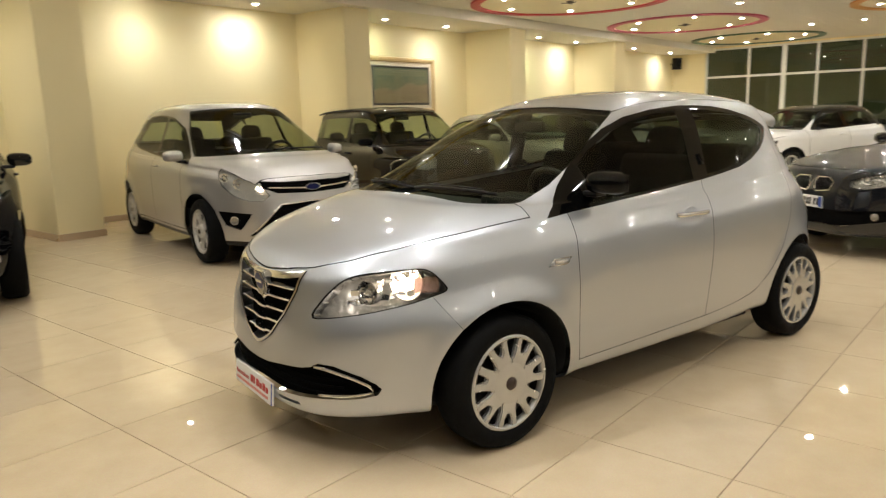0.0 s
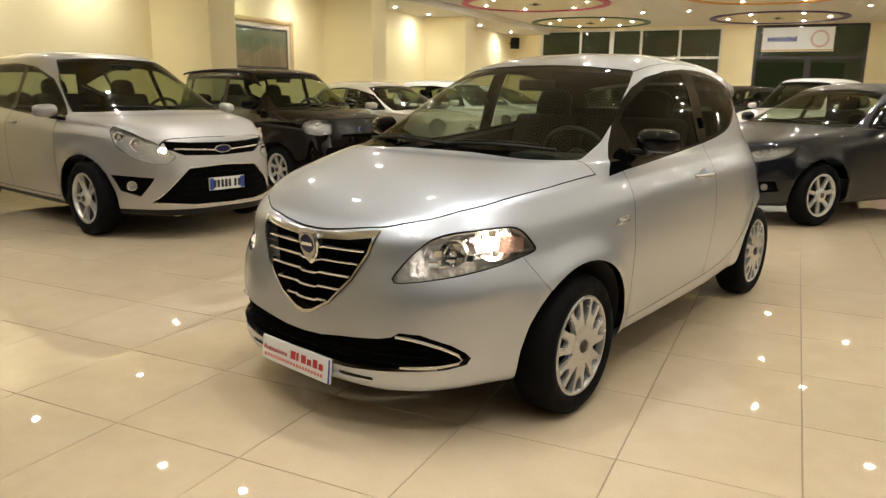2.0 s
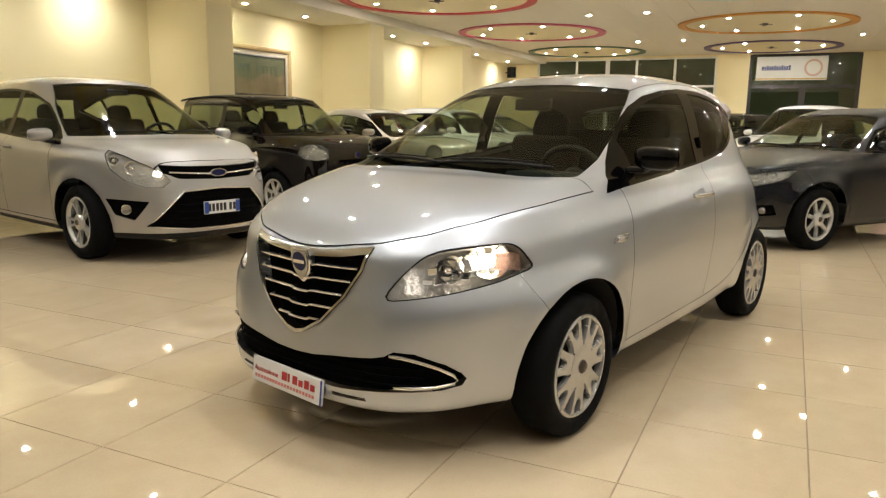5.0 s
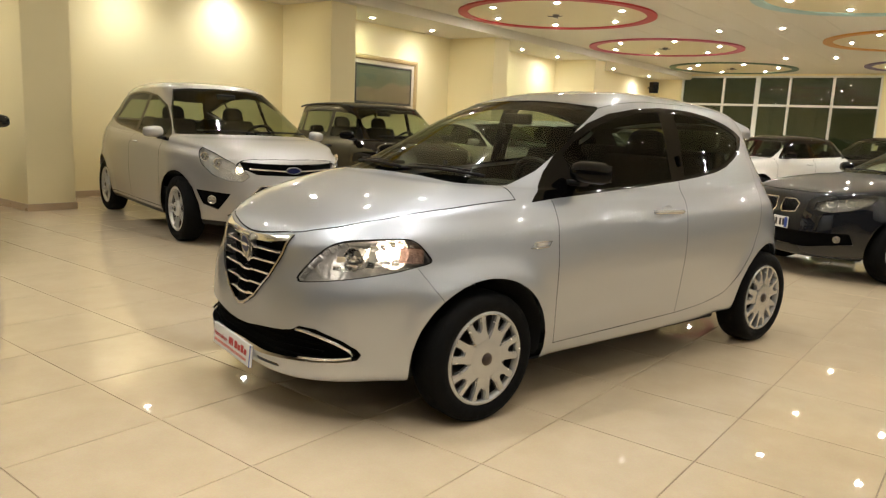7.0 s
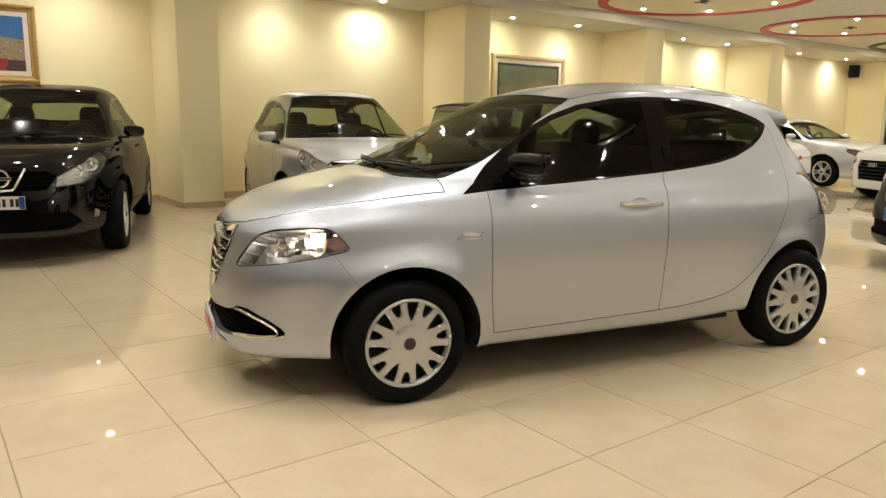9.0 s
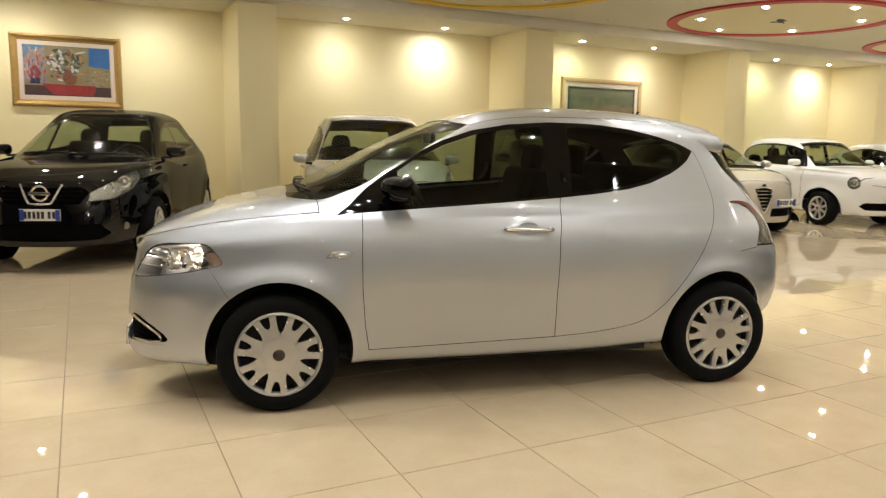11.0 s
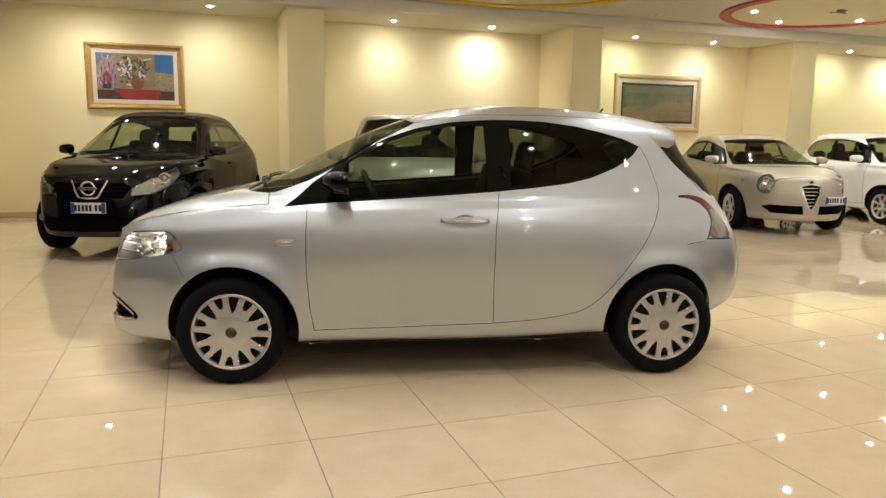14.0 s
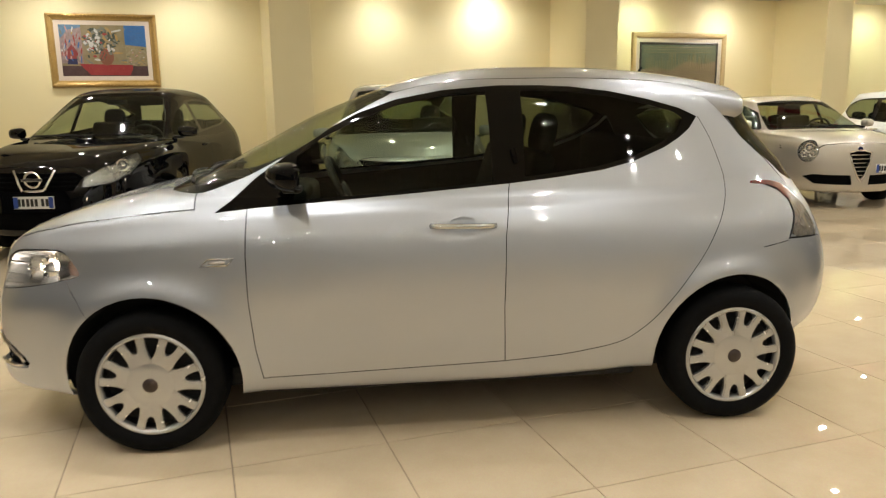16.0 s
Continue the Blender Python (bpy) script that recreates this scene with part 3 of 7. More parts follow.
def lens_box(bm, tag, number, depth, mat, parent, name="housing", label=""):
    """A closed tray behind a lamp's lens: the lens shape set back, with sides."""
    faces = [f for f in bm.faces if f[tag] == number]
    verts = list({v for f in faces for v in f.verts})
    at = {v: i for i, v in enumerate(verts)}
    n = len(verts)
    mean = sum((v.normal for v in verts), Vector()) / max(1, n)
    co = [v.co - v.normal * 0.006 for v in verts] + [v.co - mean.normalized() * depth for v in verts]
    polys = [[at[v] + n for v in f.verts] for f in faces]
    inner = set(faces)
    for f in faces:
        for e in f.edges:
            if sum(g in inner for g in e.link_faces) == 1:
                a, b = at[e.verts[0]], at[e.verts[1]]
                polys.append([a, b, b + n, a + n])
    made = []
    for s in (1, -1):
        me = bpy.data.meshes.new(name)
        me.from_pydata([(c.x, c.y * s, c.z) for c in co], [], polys)
        me.materials.append(mat)
        me.shade_smooth()
        made.append(part(name, me, None, parent, label))
    return made


# ---- wheels ----
def tyre_profile(r, w, rim):
    return [(rim, -w * 0.42), (rim + 0.012, -w * 0.47), (rim + 0.035, -w * 0.50), (r - 0.03, -w * 0.49), (r - 0.008, -w * 0.40), (r, -w * 0.28), (r, w * 0.28), (r - 0.008, w * 0.40), (r - 0.03, w * 0.49), (rim + 0.035, w * 0.50), (rim, w * 0.42)]


def spoke(r0, r1, w0, w1, y0, y1, thick=0.02):
    """One spoke, along +z from the hub to the rim, its face towards -y."""
    bm = bmesh.new()
    rows = []
    for t in (0, 0.5, 1):
        r, w, y = r0 + (r1 - r0) * t, w0 + (w1 - w0) * t, y0 + (y1 - y0) * t
        rows.append([bm.verts.new((-w, y + thick, r)), bm.verts.new((-w * 0.8, y, r)), bm.verts.new((w * 0.8, y, r)), bm.verts.new((w, y + thick, r))])
    for a, b in zip(rows, rows[1:]):
        for i in range(3):
            bm.faces.new((a[i], a[i + 1], b[i + 1], b[i]))
    bmesh.ops.recalc_face_normals(bm, faces=bm.faces[:])
    return bm


def forked(rim, front):
    """One forked arm of a wheel cover: a broad root that splits into two fingers."""
    half = ((25.6, 0.36), (25.6, 0.50), (23.4, 0.525), (20.6, 0.58), (18.6, 0.67), (17.4, 0.80), (17.2, 0.965), (6.6, 0.965), (6.6, 0.80), (5.2, 0.70), (2.6, 0.655))
    polar = [(-a, r) for a, r in half] + [(0, 0.645)] + list(half[::-1])
    outline = [(rim * r * math.sin(radians(a)), rim * r * math.cos(radians(a))) for a, r in polar]
    bm = slab(outline, 0.022)
    for v in bm.verts:
        v.co.y += front - 0.013 + 0.006 * (math.hypot(v.co.x, v.co.z) / rim) ** 2
    bmesh.ops.bevel(bm, geom=[e for e in bm.edges if all(v.co.y < front for v in e.verts)], offset=0.0055, segments=2, affect="EDGES")
    return bm


def wheel_meshes(name, r, w, rim, spokes, style):
    """Meshes of one wheel, its outer face towards -y."""
    tyre = lathe(tyre_profile(r, w, rim), 56)
    well = lathe([(rim + 0.002, -w * 0.40), (rim - 0.012, -w * 0.36), (rim - 0.02, -w * 0.1), (rim - 0.02, w * 0.4), (0.05, w * 0.4)], 40)
    dish = lathe([(0.0, -w * 0.12), (rim - 0.02, -w * 0.10)], 32)
    front = -w * 0.40
    lip = lathe([(rim + 0.006, front - 0.002), (rim - 0.004, front - 0.012), (rim - 0.020, front - 0.007), (rim - 0.024, front + 0.02)], 48)
    middle = lathe([(0.0, front - 0.016), (rim * 0.24, front - 0.017), (rim * 0.28, front - 0.014), (rim * 0.31, front - 0.009), (rim * 0.33, front + 0.02)], 40)
    if style == "cap":
        lip = lathe([(rim + 0.006, front - 0.002), (rim - 0.004, front - 0.012), (rim - 0.013, front - 0.010), (rim - 0.018, front + 0.02)], 48)
        middle = lathe([(0.0, front - 0.015), (rim * 0.30, front - 0.0148), (rim * 0.36, front - 0.0138), (rim * 0.43, front - 0.0118)], 40)
    metal = HUBCAP if style == "cap" else ALLOY
    arms = []
    if style == "cap":
        arm = mesh_of(forked(rim, front), name + "_spoke", metal)
    elif style == "pair":
        arm = mesh_of(join(*[moved(spoke(rim * 0.20, rim - 0.008, 0.011, 0.012, front + 0.012, front - 0.002), Matrix.Rotation(s, 4, "Y")) for s in (-0.17, 0.17)]), name + "_spoke", metal)
    else:
        arm = mesh_of(spoke(rim * 0.2, rim - 0.010, 0.022, 0.020, front + 0.010, front - 0.002), name + "_spoke", metal)
    hub = lathe([(0.0, front - 0.024), (0.024, front - 0.023), (0.030, front - 0.014)], 24)
    return {
        "tyre": mesh_of(tyre, name + "_tyre", RUBBER, True), "rim": mesh_of(well, name + "_rim", BLACK_PLASTIC if style == "cap" else LAMP_DARK, True),
        "brake": mesh_of(dish, name + "_brake", UNDERSIDE, True), "lip": mesh_of(lip, name + "_lip", metal, True),
        "centre": mesh_of(middle, name + "_centre", metal, True), "hub": mesh_of(hub, name + "_hub", HUB_BROWN if style == "cap" else SMOKE_LENS, True), "spoke": arm, "count": spokes,
    }


def add_wheels(car, meshes, places):
    """places: x, half track, hub height, steer in degrees."""
    for x, y, z, steer in places:
        for s in (-1, 1):
            at = Matrix.Translation((x, s * y, z)) @ Matrix.Rotation(radians(steer), 4, "Z") @ (Matrix.Rotation(math.pi, 4, "Z") if s > 0 else Matrix.Identity(4)) @ Matrix.Rotation(0.3 * x, 4, "Y")
            wheel = part("wheel", meshes["tyre"], None, car, at=at)
            for piece in ("rim", "brake", "lip", "centre", "hub"):
                part("wheel_" + piece, meshes[piece], None, wheel)
            for k in range(meshes["count"]):
                part("spoke", meshes["spoke"], None, wheel, at=Matrix.Rotation(2 * math.pi * k / meshes["count"], 4, "Y"))


# ---- cabin ----
def seat_mesh(wide, high=0.62):
    base = box((-0.26, -wide / 2, 0.0), (0.27, wide / 2, 0.17), 0.06, 3)
    back = moved(box((-0.06, -wide / 2 + 0.01, 0.0), (0.07, wide / 2 - 0.01, high), 0.055, 3), Matrix.Translation((0.27, 0, 0.10)) @ Matrix.Rotation(radians(17), 4, "Y"))
    return join(base, back)


def headrest_mesh(wide, high):
    """A soft cushion, rounder at the top, on two thin posts."""
    bm = bmesh.new()
    bmesh.ops.create_uvsphere(bm, u_segments=20, v_segments=12, radius=1.0)
    puff = lambda a, k: math.copysign(abs(a) ** k, a)
    for v in bm.verts:
        x, y, z = (puff(c, 0.62) for c in v.co)
        v.co = Vector((0.048 * x, wide / 2 * y * (1 - 0.10 * z), high / 2 * (z + 1) + 0.02))
    return join(bm, *[tube([(0, y, -0.10), (0, y, 0.04)], 0.006, 6) for y in (-wide * 0.25, wide * 0.25)])


def cabin(car, x_wheel, seat_x, seat_z, rear_x, half, belt, roof, dash=(-0.95, -0.62)):
    """Seats, headrests, dashboard and steering wheel."""
    for y in (-half * 0.5, half * 0.5):
        part("seat", moved(seat_mesh(0.50, 0.70), Matrix.Translation((seat_x, y, seat_z))), FABRIC, car, smooth=True)
        part("headrest", moved(headrest_mesh(0.25, 0.18), Matrix.Translation((seat_x + 0.50, y, seat_z + 0.73)) @ Matrix.Rotation(radians(12), 4, "Y")), FABRIC, car, smooth=True)
    part("rear_seat", moved(seat_mesh(half * 1.65, 0.52), Matrix.Translation((rear_x, 0, seat_z + 0.02))), FABRIC, car, smooth=True)
    for y in (-half * 0.52, half * 0.52):
        part("headrest", moved(headrest_mesh(0.24, 0.13), Matrix.Translation((rear_x + 0.46, y, seat_z + 0.63)) @ Matrix.Rotation(radians(12), 4, "Y")), FABRIC, car, smooth=True)
    d0, d1 = dash
    part("dashboard", join(box((d0, -half * 0.95, belt - 0.30), (d1, half * 0.95, belt - 0.02), 0.06, 3), moved(box((-0.10, -0.18, 0), (0.12, 0.18, 0.07), 0.03, 3), Matrix.Translation((d1 - 0.10, -half * 0.5, belt - 0.04)))), TRIM_GREY, car, smooth=True)
    ring = [(0.0, 0.185 * math.cos(a), 0.185 * math.sin(a)) for a in np.linspace(0, 2 * math.pi, 28, endpoint=False)]
    wheel = join(tube(ring, 0.017, 8, True), moved(lathe([(0, -0.02), (0.06, -0.02), (0.07, 0.02), (0, 0.02)], 16, "z"), Matrix.Rotation(math.pi / 2, 4, "Y")), box((-0.012, -0.17, -0.02), (0.012, 0.17, 0.02), 0.005), box((-0.012, -0.02, -0.17), (0.012, 0.02, 0.0), 0.005))
    part("steering_wheel", moved(wheel, Matrix.Translation((x_wheel, -half * 0.5, belt - 0.03)) @ Matrix.Rotation(radians(-24), 4, "Y")), BLACK_PLASTIC, car, smooth=True)
    part("mirror_inside", moved(box((-0.015, -0.11, -0.03), (0.015, 0.11, 0.03), 0.012), Matrix.Translation((d1 + 0.30, 0, roof - 0.17))), BLACK_PLASTIC, car)


def underside(car, x0, x1, half, z0, arches, wells=True):
    part("floor_pan", box((x0, -half, z0), (x1, half, z0 + 0.09), 0.03), UNDERSIDE, car)
    for ax, az, ar in arches:
        for s in (-1, 1):
            bm = lathe([(ar - 0.002, 0.0), (ar + 0.0, 0.34), (0.05, 0.34)], 28)
            bmesh.ops.delete(bm, geom=[v for v in bm.verts if v.co.z < 0.02], context="VERTS")
            for v in bm.verts:
                if v.co.y < 0.1:
                    v.co.y += 0.16 * max(0.0, 1 - v.co.z / (0.62 * ar))
            part("wheel_well", moved(bm, Matrix.Translation((ax, s * (half + 0.10), az)) @ (Matrix.Rotation(math.pi, 4, "Z") if s > 0 else Matrix.Identity(4))), UNDERSIDE, car)


def number_plate(car, at, wide=0.36, high=0.11, depth=0.012):
    """A plate with blue ends and plain bars for its characters, facing -x at the pose given."""
    plate = part("number_plate", moved(box((-depth, -wide / 2, -high / 2), (0, wide / 2, high / 2), 0.003), at), PLATE_WHITE, car, "white number plate with blue ends")
    for s in (-1, 1):
        part("plate_band", moved(box((-depth - 0.002, s * (wide / 2 - 0.022) - 0.02, -high / 2 + 0.004), (-depth, s * (wide / 2 - 0.022) + 0.02, high / 2 - 0.004)), at), PLATE_BLUE, plate)
    for y in (-0.123, -0.083, -0.025, 0.013, 0.051, 0.091, 0.127):
        part("plate_bar", moved(box((-depth - 0.002, y - 0.013, -high * 0.3), (-depth, y + 0.013, high * 0.3)), at), INK_BLACK, plate)
    return plate


def door_mirror(car, x, y, z, mat, size=(0.10, 0.20, 0.13)):
    """Both outside mirrors: a full rounded shell with a flat back holding the glass, on an arm from the sail plate."""
    puff = lambda a, k: math.copysign(abs(a) ** k, a)
    for s in (-1, 1):
        bm = bmesh.new()
        bmesh.ops.create_uvsphere(bm, u_segments=28, v_segments=16, radius=1.0)
        for v in bm.verts:
            px, py, pz = puff(v.co.x, 0.8), puff(v.co.y, 0.66) * s, puff(v.co.z, 0.66)
            out = 0.5 * (1 + py * s)
            depth = size[0] * (0.80 - 0.25 * out) if px < 0 else size[0] * 0.16
            v.co = Vector((px * depth + 0.03 * out * (px < 0), py * size[1] / 2, pz * size[2] / 2 * (1.0 - 0.20 * out) + (0.010 - 0.016 * out) * (pz < 0)))
        if s > 0:
            bmesh.ops.recalc_face_normals(bm, faces=bm.faces[:])
        shell_at = Matrix.Translation((x, s * (y + size[1] * 0.5), z)) @ Matrix.Rotation(s * radians(-10), 4, "Z")
        mirror = part("door_mirror", moved(bm, shell_at), mat, car, smooth=True)
        part("mirror_glass", moved(lathe([(0.0, 0.0), (0.42, 0.0), (0.5, -0.004)], 24, "z"), shell_at @ Matrix.Translation((size[0] * 0.165, 0, 0.002)) @ Matrix.Diagonal((1, size[1] * 0.78, size[2] * 0.68, 1)) @ Matrix.Rotation(math.pi / 2, 4, "Y")), REFLECTOR, mirror)
        lo, hi = sorted((s * (y - 0.05), s * (y + size[1] * 0.30)))
        part("mirror_arm", box((x - 0.045, lo, z - size[2] * 0.56), (x + 0.03, hi, z - size[2] * 0.34), 0.014), BLACK_PLASTIC, mirror)

# ==== the silver hatchback ====
HERO_LOOPS = [
    (-1.88, 0.20, 0.70, 0.20, 1.74, 0.33, 0.0, 3.9, 3.4),
    (-1.950, 0.212, 0.775, 0.232, 1.83, 0.345, 0.0, 3.9, 3.4),
    (-1.972, 0.27, 0.800, 0.290, 1.872, 0.385, 0.0, 3.9, 3.4),
    (-1.962, 0.42, 0.826, 0.46, 1.893, 0.47, 0.0, 3.9, 3.4),
    (-1.945, 0.56, 0.842, 0.62, 1.890, 0.60, 0.0, 3.9, 3.4),
    (-1.925, 0.67, 0.842, 0.74, 1.860, 0.72, 0.0, 3.5, 3.4),
    (-1.905, 0.76, 0.826, 0.86, 1.795, 0.86, 0.0, 3.5, 3.4),
    (-1.845, 0.825, 0.792, 0.935, 1.735, 0.95, 0.0, 3.6, 3.4),
]
HERO_UPPER = [
    (-1.71, 0.888, 0.768, 0.965, 1.695, 1.01, 0.05, 4.2, 3.4),
    (-1.50, 0.955, 0.752, 0.985, 1.665, 1.06, 0.08, 4.4, 3.4),
    (-1.26, 1.008, 0.744, 1.000, 1.640, 1.09, 0.12, 5.0, 3.4),
    (-1.12, 1.035, 0.735, 1.025, 1.615, 1.115, 0.15, 5.0, 3.4),
    (-0.80, 1.193, 0.700, 1.14, 1.535, 1.195, 0.2, 4.4, 3.4),
    (-0.55, 1.32, 0.660, 1.28, 1.475, 1.28, 0.25, 4.0, 3.4),
    (-0.28, 1.425, 0.600, 1.405, 1.455, 1.345, 0.3, 3.6, 3.4),
    (-0.10, 1.475, 0.510, 1.465, 1.44, 1.395, 0.35, 3.2, 3.2),
    (-0.02, 1.490, 0.33, 1.508, 1.38, 1.418, 0.38, 3.0, 3.0),
    (0.0, 1.493, 0.0, 1.523, 1.30, 1.437, 0.4, 3.0, 3.0),
]
# ---- detail ----
def ellipse(cx, cz, a, b, n=28):
    return [(cx + a * math.cos(2 * math.pi * k / n), cz + b * math.sin(2 * math.pi * k / n)) for k in range(n)]


def toucher(grid):
    """Looks up where the skin lies: by (y, z) from the nose, by (x, z) from the side."""
    pts = grid.reshape(-1, 3)
    nose = pts[pts[:, 0] < -1.2]
    flank = pts[pts[:, 1] < -0.35]

    def near(cloud, i, j, a, b, k):
        d = (cloud[:, i] - a) ** 2 + (cloud[:, j] - b) ** 2
        at = np.argsort(d)[:5]
        wgt = 1 / (d[at] + 1e-5)
        return float((cloud[at, k] * wgt).sum() / wgt.sum())

    def on_nose(y, z, out=0.0):
        return Vector((near(nose, 1, 2, -abs(y), z, 0) - out, y, z))

    def on_flank(x, z, out=0.0):
        return Vector((x, near(flank, 0, 2, x, z, 1) - out, z))

    return on_nose, on_flank


def mirrored(bm):
    """The bmesh joined to its mirror image across y=0."""
    me = bpy.data.meshes.new("half")
    bm.to_mesh(me)
    bm.from_mesh(me)
    verts = bm.verts[:]
    for v in verts[len(verts) // 2:]:
        v.co.y = -v.co.y
    bpy.data.meshes.remove(me)
    bmesh.ops.recalc_face_normals(bm, faces=bm.faces[:])
    return bm


def flip_y(bm):
    for v in bm.verts:
        v.co.y = -v.co.y
    bmesh.ops.reverse_faces(bm, faces=bm.faces[:])
    return bm


def silver_hatchback(at):
    arches = ((-1.190, 0.295, 0.350), (1.190, 0.295, 0.345))
    grid = shell(HERO_LOOPS + HERO_UPPER, 6, 120)
    # folds of the flank: the low crease of the doors and the bowl behind the handle
    for row in grid:
        for p in row:
            if p[1] < -0.4:
                p[1] -= 0.007 * math.exp(-(((p[2] - 0.375) / 0.018) ** 2)) * (1 if -0.70 < p[0] < 0.17 else 0)
                e = ((p[0] - 0.035) / 0.085) ** 2 + ((p[2] - 0.868) / 0.034) ** 2
                if e < 1:
                    p[1] += 0.020 * (1 - e) ** 2
    bm = skin(grid, arches, 0.022)
    tag = bm.faces.layers.int.new("tag")
    side, nose, corner, rear_corner, tail, above = view(0), view(90), view(-45), view(45), view(90), from_above()
    flank = lambda c, n: c.y < -0.35 and n.y < -0.15
    front = lambda c, n: c.x < -1.3 and n.x < -0.12
    top = lambda c, n: n.z > 0.15 and c.z > 0.72
    lamp = lambda c, n: c.x < -1.2 and c.y < -0.2 and n.x + n.y < -0.1
    BODY, HOOD, BUMPER, FENDER, DOOR, DOOR_R, ROOF, TAIL, TRIM, GLASS, GLASS_R, SCREEN, SCREEN_R, LENS, GRILLE, FRAME, INTAKE, GAP, RED, SMOKE, ARCH, SLOT, SILL, R_BUMPER = range(24)

    # large panels
    bumper = [(-2.2, 0.0), (-1.30, 0.0), (-1.36, 0.40), (-1.39, 0.52), (-1.45, 0.605), (-1.51, 0.70), (-1.62, 0.79), (-1.75, 0.83), (-2.2, 0.83)]
    stamp(bm, tag, BUMPER, side, bumper, lambda c, n: True)
    stamp(bm, tag, FENDER, side, [(-0.79, 0.99), (-0.797, 0.793), (-0.796, 0.611), (-0.782, 0.421), (-0.761, 0.285), (-0.76, 0.18), (-1.30, 0.18), (-1.36, 0.40), (-1.39, 0.52), (-1.45, 0.605), (-1.51, 0.70), (-1.62, 0.79), (-1.75, 0.83), (-1.0, 1.0)], lambda c, n: c.y < -0.35)
    for f in bm.faces:
        c = f.calc_center_median()
        if c.x > 1.35 and c.z < 0.74 or c.x > 1.5 and c.z < 0.78:
            f[tag] = R_BUMPER
    hood = [(-1.898, 0.02), (-1.896, -0.06), (-1.888, -0.14), (-1.874, -0.215), (-1.838, -0.335), (-1.751, -0.459), (-1.660, -0.530), (-1.574, -0.585), (-1.44, -0.638), (-1.308, -0.677), (-1.14, -0.706), (-0.995, -0.724), (-1.003, -0.62), (-1.06, -0.595), (-1.115, -0.47), (-1.150, -0.335), (-1.172, -0.15), (-1.178, 0.02)]
    hood_edge = [tuple(p) for p in spline(hood[:12], 4)]
    hood = hood_edge + hood[12:]
    stamp(bm, tag, HOOD, above, hood, top)
    stamp(bm, tag, DOOR, side, [(-0.79, 0.966), (-0.797, 0.793), (-0.796, 0.611), (-0.782, 0.421), (-0.761, 0.290), (0.213, 0.315), (0.206, 0.554), (0.213, 0.837), (0.243, 1.06), (-0.5, 1.1)], flank)
    rear_door = [(0.213, 0.315), (0.446, 0.331), (0.641, 0.360), (0.739, 0.393), (0.832, 0.470), (0.956, 0.617), (1.054, 0.745), (1.126, 0.872), (1.165, 0.960), (1.172, 1.043), (1.13, 1.188), (1.077, 1.285)]
    rear_door = [tuple(p) for p in spline(rear_door, 3)]
    stamp(bm, tag, DOOR_R, side, rear_door + [(0.6, 1.25), (0.243, 1.06), (0.213, 0.837), (0.206, 0.554)], flank)
    stamp(bm, tag, SILL, side, [(-0.76, 0.1), (-0.761, 0.290), (0.213, 0.315), (0.446, 0.331), (0.641, 0.360), (0.739, 0.393), (0.80, 0.44), (0.86, 0.1)], flank)
    ditch = [(-0.30, -0.485), (-0.166, -0.512), (0.0, -0.528), (0.25, -0.538), (0.7, -0.532), (1.0, -0.512), (1.25, -0.49)]
    stamp(bm, tag, ROOF, above, ditch + [(1.46, -0.40), (1.5, 0.02), (-0.27, 0.02), (-0.262, -0.2)], lambda c, n: n.z > 0.3 and c.z > 1.33)

    # windows
    dlo = [(-0.915, 0.952), (-0.85, 0.998), (-0.763, 1.077), (-0.641, 1.162), (-0.516, 1.243), (-0.357, 1.320), (-0.197, 1.375), (-0.006, 1.409), (0.221, 1.425), (0.40, 1.423), (0.518, 1.417), (0.683, 1.396), (0.851, 1.361), (0.991, 1.322), (1.072, 1.286), (1.03, 1.237), (0.981, 1.202), (0.908, 1.163), (0.767, 1.110), (0.631, 1.079), (0.434, 1.054), (0.240, 1.035), (-0.141, 1.007), (-0.513, 0.983), (-0.757, 0.967)]
    window_zone = lambda c, n: c.y < -0.40 and n.y < -0.1 and c.z > 0.9
    stamp(bm, tag, TRIM, side, dlo, window_zone)
    stamp(bm, tag, GLASS, side, [(-0.61, 0.992), (-0.60, 1.162), (-0.50, 1.226), (-0.35, 1.298), (-0.19, 1.352), (-0.005, 1.387), (0.165, 1.402), (0.180, 1.044), (-0.141, 1.020)], window_zone)
    stamp(bm, tag, GLASS_R, side, [(0.31, 1.402), (0.40, 1.402), (0.518, 1.396), (0.675, 1.376), (0.840, 1.341), (0.965, 1.306), (1.0, 1.28), (0.965, 1.220), (0.89, 1.178), (0.76, 1.129), (0.625, 1.097), (0.434, 1.073), (0.31, 1.061)], window_zone)
    stamp(bm, tag, SCREEN, nose, [(0.02, 1.030), (-0.19, 1.030), (-0.335, 1.024), (-0.50, 1.017), (-0.60, 1.012), (-0.640, 1.020), (-0.638, 1.085), (-0.614, 1.160), (-0.588, 1.238), (-0.552, 1.325), (-0.512, 1.392), (-0.49, 1.408), (-0.30, 1.426), (-0.143, 1.434), (0.02, 1.436)], lambda c, n: c.x < 0.1 and n.x < -0.15 and c.z > 0.98)
    stamp(bm, tag, SCREEN_R, tail, [(0.02, 1.335), (-0.47, 1.328), (-0.535, 1.285), (-0.535, 1.17), (-0.515, 1.03), (-0.47, 0.995), (0.02, 0.985)], lambda c, n: c.x > 1.0 and n.x > 0.15 and c.z > 0.9)

    # nose
    grille = [(0.02, 0.766), (-0.06, 0.766), (-0.205, 0.777), (-0.318, 0.795), (-0.298, 0.715), (-0.237, 0.610), (-0.135, 0.507), (-0.045, 0.455), (0.02, 0.440)]
